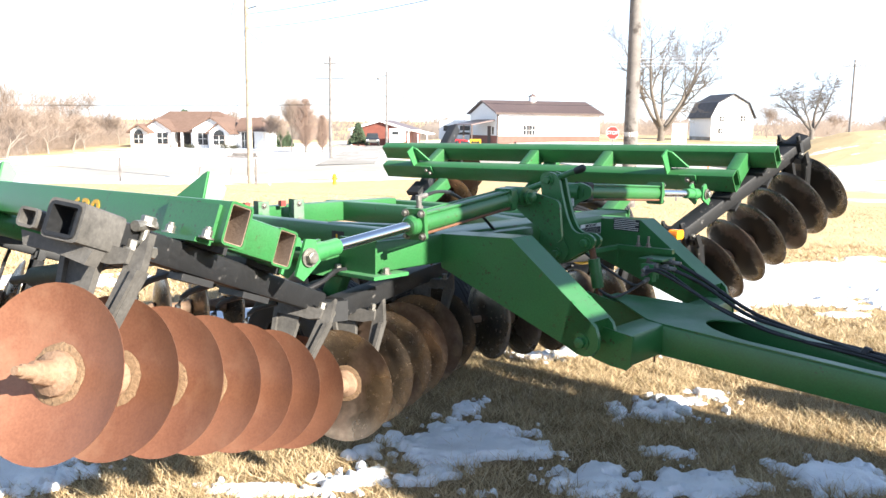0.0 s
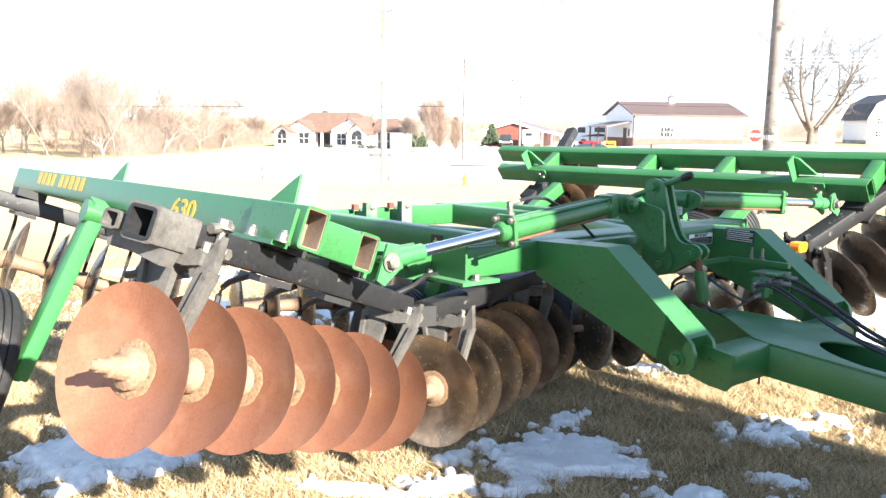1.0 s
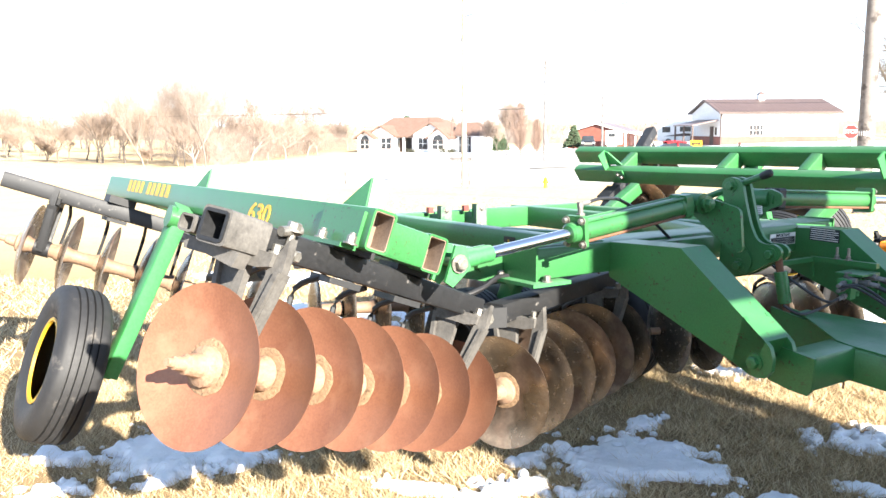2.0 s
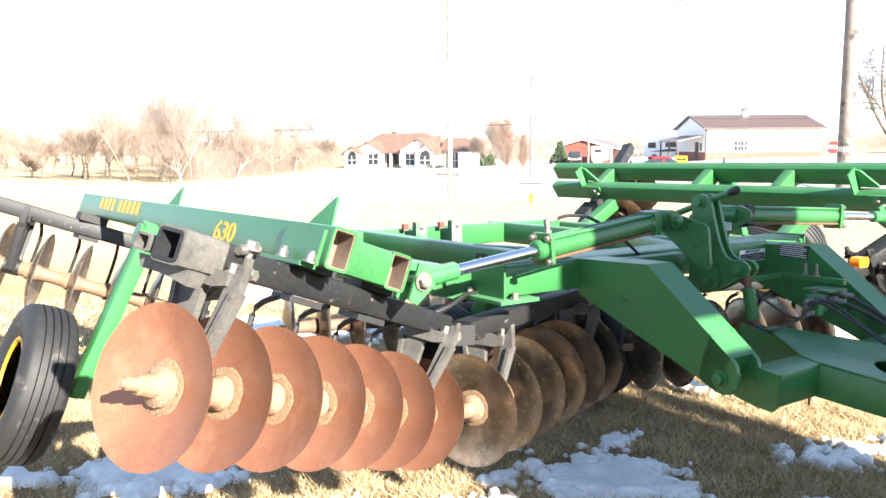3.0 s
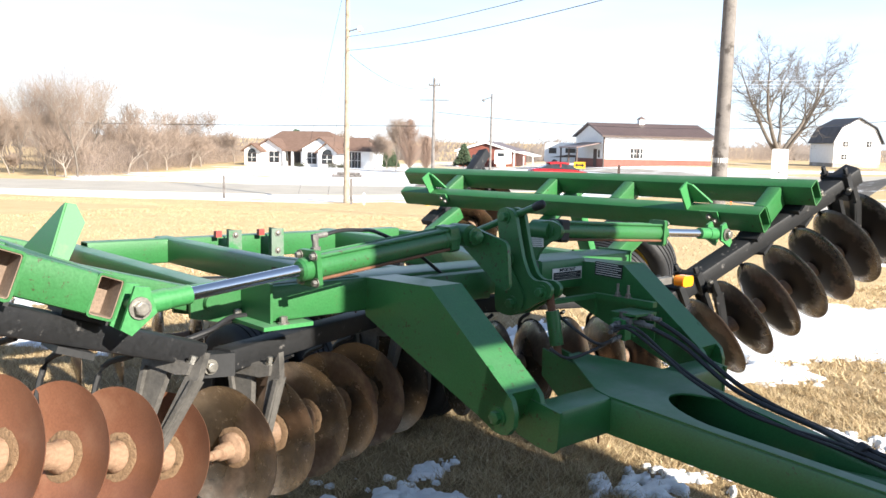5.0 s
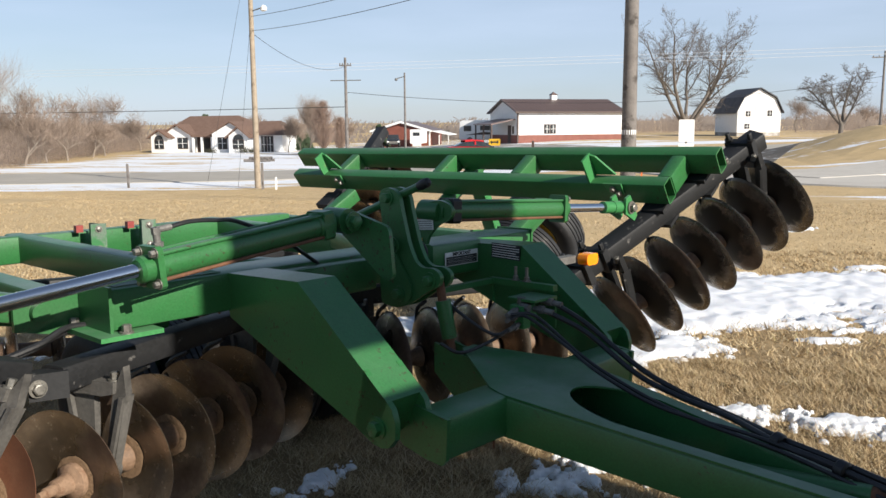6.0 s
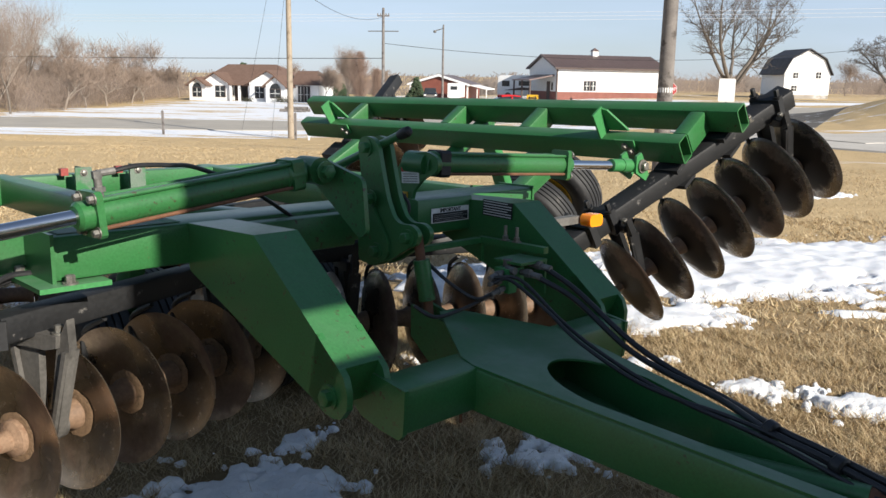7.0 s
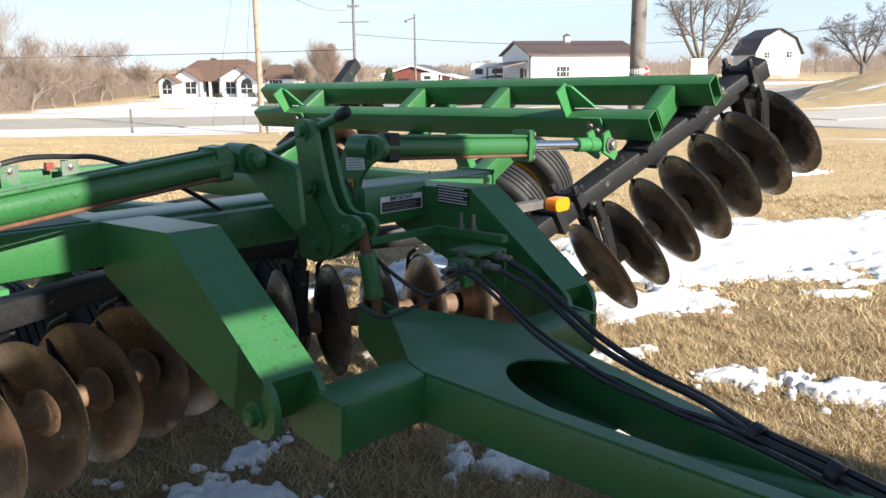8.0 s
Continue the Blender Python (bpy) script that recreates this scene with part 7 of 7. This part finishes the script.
BEYOND = [(3.3, 9.85, 3.0, 1.05, 30, 0.5, 0.07), (2.0, 7.75, 0.55, 0.35, 30, 0.6, 0.05), (0.6, 8.4, 1.0, 0.5, 15, 0.6, 0.05), (2.90, 6.20, 0.36, 0.19, -10, 0.5, 0.05), (2.37, 6.34, 0.22, 0.11, 0, 0.6, 0.045),
          (3.42, 8.16, 0.22, 0.08, 5, 0.5, 0.04), (4.45, 15.3, 0.9, 0.35, 25, 0.5, 0.05), (1.75, 6.6, 0.25, 0.08, 30, 0.6, 0.04), (0.9, 6.5, 0.35, 0.1, 20, 0.7, 0.04), (5.2, 7.4, 0.6, 0.3, 10, 0.5, 0.05)]
PATCHES = BY_THE_TONGUE + UNDER_THE_WING + BEYOND


def islands(pts, faces, least=14):
    """Splits a sheet into its separate pieces and drops the crumbs."""
    root = list(range(len(pts)))

    def find(i):
        while root[i] != i:
            root[i] = root[root[i]]
            i = root[i]
        return i
    for f in faces:
        for j in f[1:]:
            root[find(j)] = find(f[0])
    groups = collections.defaultdict(list)
    for f in faces:
        groups[find(f[0])].append(f)
    for fs in groups.values():
        if len(fs) >= least:
            idx = {v: n for n, v in enumerate(sorted({v for f in fs for v in f}))}
            yield [pts[v] for v in idx], [tuple(idx[v] for v in f) for f in fs]


def snow_mask(x, y, k):
    cx, cy, a, b, turn, rough, th = PATCHES[k]
    c, s = math.cos(radians(turn)), math.sin(radians(turn))
    u, v = ((x - cx) * c + (y - cy) * s) / a, (-(x - cx) * s + (y - cy) * c) / b
    r = math.sqrt(u * u + v * v)
    sc = 3.2 / max(0.25, min(a, b) * 2)
    n = noise.fractal(Vector((x * sc, y * sc, k * 3.7)), 0.9, 2.1, 4) * rough * (1.25 if cy < 6.4 else 0.9)
    n += 0.5 * rough * noise.noise(Vector((x * 21, y * 21, k))) - (0.06 if cy < 6.4 else 0.0)
    return (1.0 - r) * 0.95 + n * 1.2


for k, (cx, cy, a, b, turn, rough, th) in enumerate(PATCHES):
    ext = 1.55 * max(a, b)
    step = 0.014 if cy < 6.4 and max(a, b) < 0.8 else (0.03 if cy < 8 else 0.05)
    n = int(2 * ext / step)
    idx, pts, faces = {}, [], []
    vals = {}
    for i in range(n + 1):
        for j in range(n + 1):
            x, y = cx - ext + i * step, cy - ext + j * step
            if ((x - cx) ** 2 + (y - cy) ** 2) < ext * ext:
                vals[i, j] = snow_mask(x, y, k)
    for i in range(n):
        for j in range(n):
            q = [(i, j), (i + 1, j), (i + 1, j + 1), (i, j + 1)]
            if all(t in vals for t in q) and max(vals[t] for t in q) > 0:
                f = []
                for t in q:
                    if t not in idx:
                        v = vals[t]
                        x, y = cx - ext + t[0] * step, cy - ext + t[1] * step
                        h = -0.02 if v <= 0 else th * (0.35 + 0.65 * min(1.0, v * 3.0)) * (0.8 + 0.4 * noise.noise(Vector((x * 7, y * 7, 2)))) + 0.006 * noise.noise(Vector((x * 40, y * 40, 5)))
                        idx[t] = len(pts)
                        pts.append((x, y, ground_z(x, y) + h))
                    f.append(idx[t])
                faces.append(tuple(f))
    for isle_pts, isle_faces in islands(pts, faces):
        solo("snow_patch", Mesh().add(isle_pts, isle_faces), SNOW, "patch of melting old snow on the grass", "snow", group="snow patches", smooth=60)

# crumbs of snow scattered round the patches
rg = random.Random(12)
crumbs = Mesh()
OCT = [(0, 1, 4), (1, 2, 4), (2, 3, 4), (3, 0, 4)]
for k, (cx, cy, a, b, turn, rough, th) in enumerate(PATCHES):
    if cy > 8.0 and a < 2.0:
        continue
    c, s = math.cos(radians(turn)), math.sin(radians(turn))
    for i in range(int(10 + 14 * a) if cy < 6.5 else 6):
        ang = rg.uniform(0, 6.283)
        q = rg.uniform(0.85, 1.7)
        u, v = a * q * math.cos(ang), b * q * math.sin(ang)
        x, y = cx + u * c - v * s, cy + u * s + v * c
        r = rg.choice((0.004, 0.006, 0.008, 0.012, 0.018)) * rg.uniform(0.7, 1.3)
        z = ground_z(x, y) + 0.012
        n = 7
        rows = []
        for h, w in ((-0.9, 1.3), (0.0, 1.15), (0.3, 0.6)):
            rows.append([Vector((x + r * w * rg.uniform(0.7, 1.3) * math.cos(6.283 * j / n), y + r * w * rg.uniform(0.7, 1.3) * math.sin(6.283 * j / n), z + r * h * rg.uniform(0.7, 1.2))) for j in range(n)])
        crumbs.rings(rows)
solo("snow_crumbs", crumbs, SNOW, "small crumbs of melting snow in the grass", "snow", "stuff", smooth=70)

# ---------------- grass ----------------
def grass_material():
    m, nt, p = mat_new("dry_grass_blades")
    g = nt.nodes.new("ShaderNodeNewGeometry")
    col = ramp(nt, g.outputs["Random Per Island"], [(0.0, (0.17, 0.11, 0.055)), (0.3, (0.43, 0.31, 0.165)), (0.7, (0.56, 0.435, 0.26)), (0.93, (0.64, 0.525, 0.345)), (1.0, (0.30, 0.26, 0.11))]).outputs[0]
    nt.links.new(col, p.inputs["Base Color"])
    p.inputs["Roughness"].default_value = 0.6
    p.inputs["Specular IOR Level"].default_value = 0.3
    return m


def grass_blades():
    rs = np.random.RandomState(3)
    sets = []
    for n, x0, x1, y0, y1, hh, ww in ((400000, -4.0, 5.0, 2.4, 7.5, 0.056, 0.0021), (20000, -7.0, 8.0, -4.0, 2.4, 0.06, 0.006), (40000, -10.0, -4.0, 2.4, 7.5, 0.06, 0.006), (30000, 5.0, 10.0, 2.4, 7.5, 0.06, 0.006), (130000, -6.5, 9.0, 7.5, 13.0, 0.05, 0.005), (110000, -13, 13, 13.0, 24.0, 0.028, 0.006), (90000, -27, 11, 24.0, 42.0, 0.022, 0.008)):
        x, y = rs.uniform(x0, x1, n), rs.uniform(y0, y1, n)
        clump = 0.5 + 0.5 * np.sin(x * 9.1 + 2.2 * np.sin(y * 6.3)) * np.sin(y * 8.3 + 2.0 * np.sin(x * 5.1))
        if y0 > 12:
            clump = 0.5 + 0.1 * clump
        keep = rs.uniform(0, 1, n) < 0.45 + 0.55 * clump
        for cx, cy, a, b, turn, rough, th in PATCHES:
            c, s = math.cos(radians(turn)), math.sin(radians(turn))
            u, v = ((x - cx) * c + (y - cy) * s) / a, (-(x - cx) * s + (y - cy) * c) / b
            keep &= (u * u + v * v > 0.72) | (rs.uniform(0, 1, n) < 0.06)
        x, y, clump = x[keep], y[keep], clump[keep]
        k = len(x)
        h = hh * (0.4 + 0.9 * clump) * rs.uniform(0.5, 1.4, k)
        ang = 0.8 * np.sin(x * 1.3 + y * 0.7) + 2.2 + rs.normal(0, 1.9, k)
        lean = rs.uniform(0.3, 2.1, k) * h
        z = np.array([ground_z(a, b) for a, b in zip(x, y)]) - 0.004
        wa = rs.uniform(0, 6.283, k)
        w = ww * rs.uniform(0.6, 1.4, k)
        p0 = np.stack([x - np.cos(wa) * w, y - np.sin(wa) * w, z], 1)
        p1 = np.stack([x + np.cos(wa) * w, y + np.sin(wa) * w, z], 1)
        p2 = np.stack([x + np.cos(ang) * lean, y + np.sin(ang) * lean, z + h], 1)
        sets.append(np.stack([p0, p1, p2], 1).reshape(-1, 3))
    v = np.concatenate(sets)
    me = bpy.data.meshes.new("grass")
    n = len(v) // 3
    me.vertices.add(len(v))
    me.vertices.foreach_set("co", v.astype(np.float32).ravel())
    me.loops.add(len(v))
    me.loops.foreach_set("vertex_index", np.arange(len(v), dtype=np.int32))
    me.polygons.add(n)
    me.polygons.foreach_set("loop_start", np.arange(0, len(v), 3, dtype=np.int32))
    me.polygons.foreach_set("loop_total", np.full(n, 3, dtype=np.int32))
    me.update()
    me.validate()
    return me


solo("grass", grass_blades(), grass_material(), "short matted tan winter grass", "grass", "stuff")
# ---------------- the tractor that draws the harrow, unseen ahead of the tongue ---------
tractor = thing("tractor", "green tractor with a closed cab hitched to the harrow", "tractor", MACHINE @ Matrix.Translation((0, -0.2, 0)))
part("hood", Mesh().tube((5.0, 0, 1.55), (7.4, 0, 1.45), 0.95, 1.0, open_ends=False, rad=0.12), GREEN, tractor)
part("frame", Mesh().box((3.0, -0.45, 0.6), (7.2, 0.45, 1.1)), BLACK, tractor)
part("cab_base", Mesh().box((3.3, -0.92, 1.1), (5.0, 0.92, 1.9)), GREEN, tractor)
part("cab_roof", Mesh().tube((3.2, 0.13, 3.32), (4.25, 0.13, 3.32), 1.56, 0.5, open_ends=False, rad=0.08), GREEN, tractor)
# opaque blocks, spaced so a sun patch reaches the draft arm through the gap
part("cab_block", Mesh().box((3.3, -0.30, 1.9), (4.2, 0.90, 3.1)), GLASS_DARK, tractor, "opaque dark cab block in place of glass")
part("cab_block", Mesh().box((3.3, -0.62, 2.56), (3.36, -0.30, 3.1)), GLASS_DARK, tractor, "opaque dark cab block in place of glass")
part("shade_panel", Mesh().box((3.35, -0.80, 1.9), (4.2, -0.30, 2.38)), GREEN, tractor)
part("cab_post", Mesh().box((3.3, -0.80, 2.38), (3.42, -0.66, 2.68)), BLACK, tractor)
# added box and wheel out of view, sized by their shade beside the tongue
part("shade_fender", Mesh().tube((3.2, 1.045, 1.75), (4.6, 1.045, 1.75), 0.25, 1.1, open_ends=False, rad=0.06), GREEN, tractor)
w = part("rear_wheel", Mesh().lathe((3.75, 1.54, 0.85), (0, 1, 0), [(0, 0.5), (0.02, 0.72), (0.07, 0.85), (0.33, 0.85), (0.38, 0.72), (0.4, 0.5)], 40), RUBBER, tractor)
part("rim", Mesh().lathe((3.75, 1.57, 0.85), (0, 1, 0), [(0, 0.5), (0.15, 0.45), (0.2, 0.1), (0.34, 0.5)], 24), YELLOW, w)
for y in (-1.35, -1.87):
    w = part("rear_wheel", Mesh().lathe((3.75, y - 0.235, 1.0), (0, 1, 0), [(0, 0.55), (0.02, 0.85), (0.08, 1.0), (0.39, 1.0), (0.45, 0.85), (0.47, 0.55)], 40), RUBBER, tractor)
    part("rim", Mesh().lathe((3.75, y - 0.2, 1.0), (0, 1, 0), [(0, 0.55), (0.15, 0.5), (0.2, 0.1), (0.4, 0.55)], 24), YELLOW, w)
for y in (-0.85, 0.85):
    w = part("front_wheel", Mesh().lathe((6.7, y - 0.2, 0.7), (0, 1, 0), [(0, 0.4), (0.05, 0.68), (0.35, 0.68), (0.4, 0.4)], 32), RUBBER, tractor)
    part("rim", Mesh().cyl((6.7, y - 0.12, 0.7), (6.7, y + 0.12, 0.7), 0.39, 24), YELLOW, w)
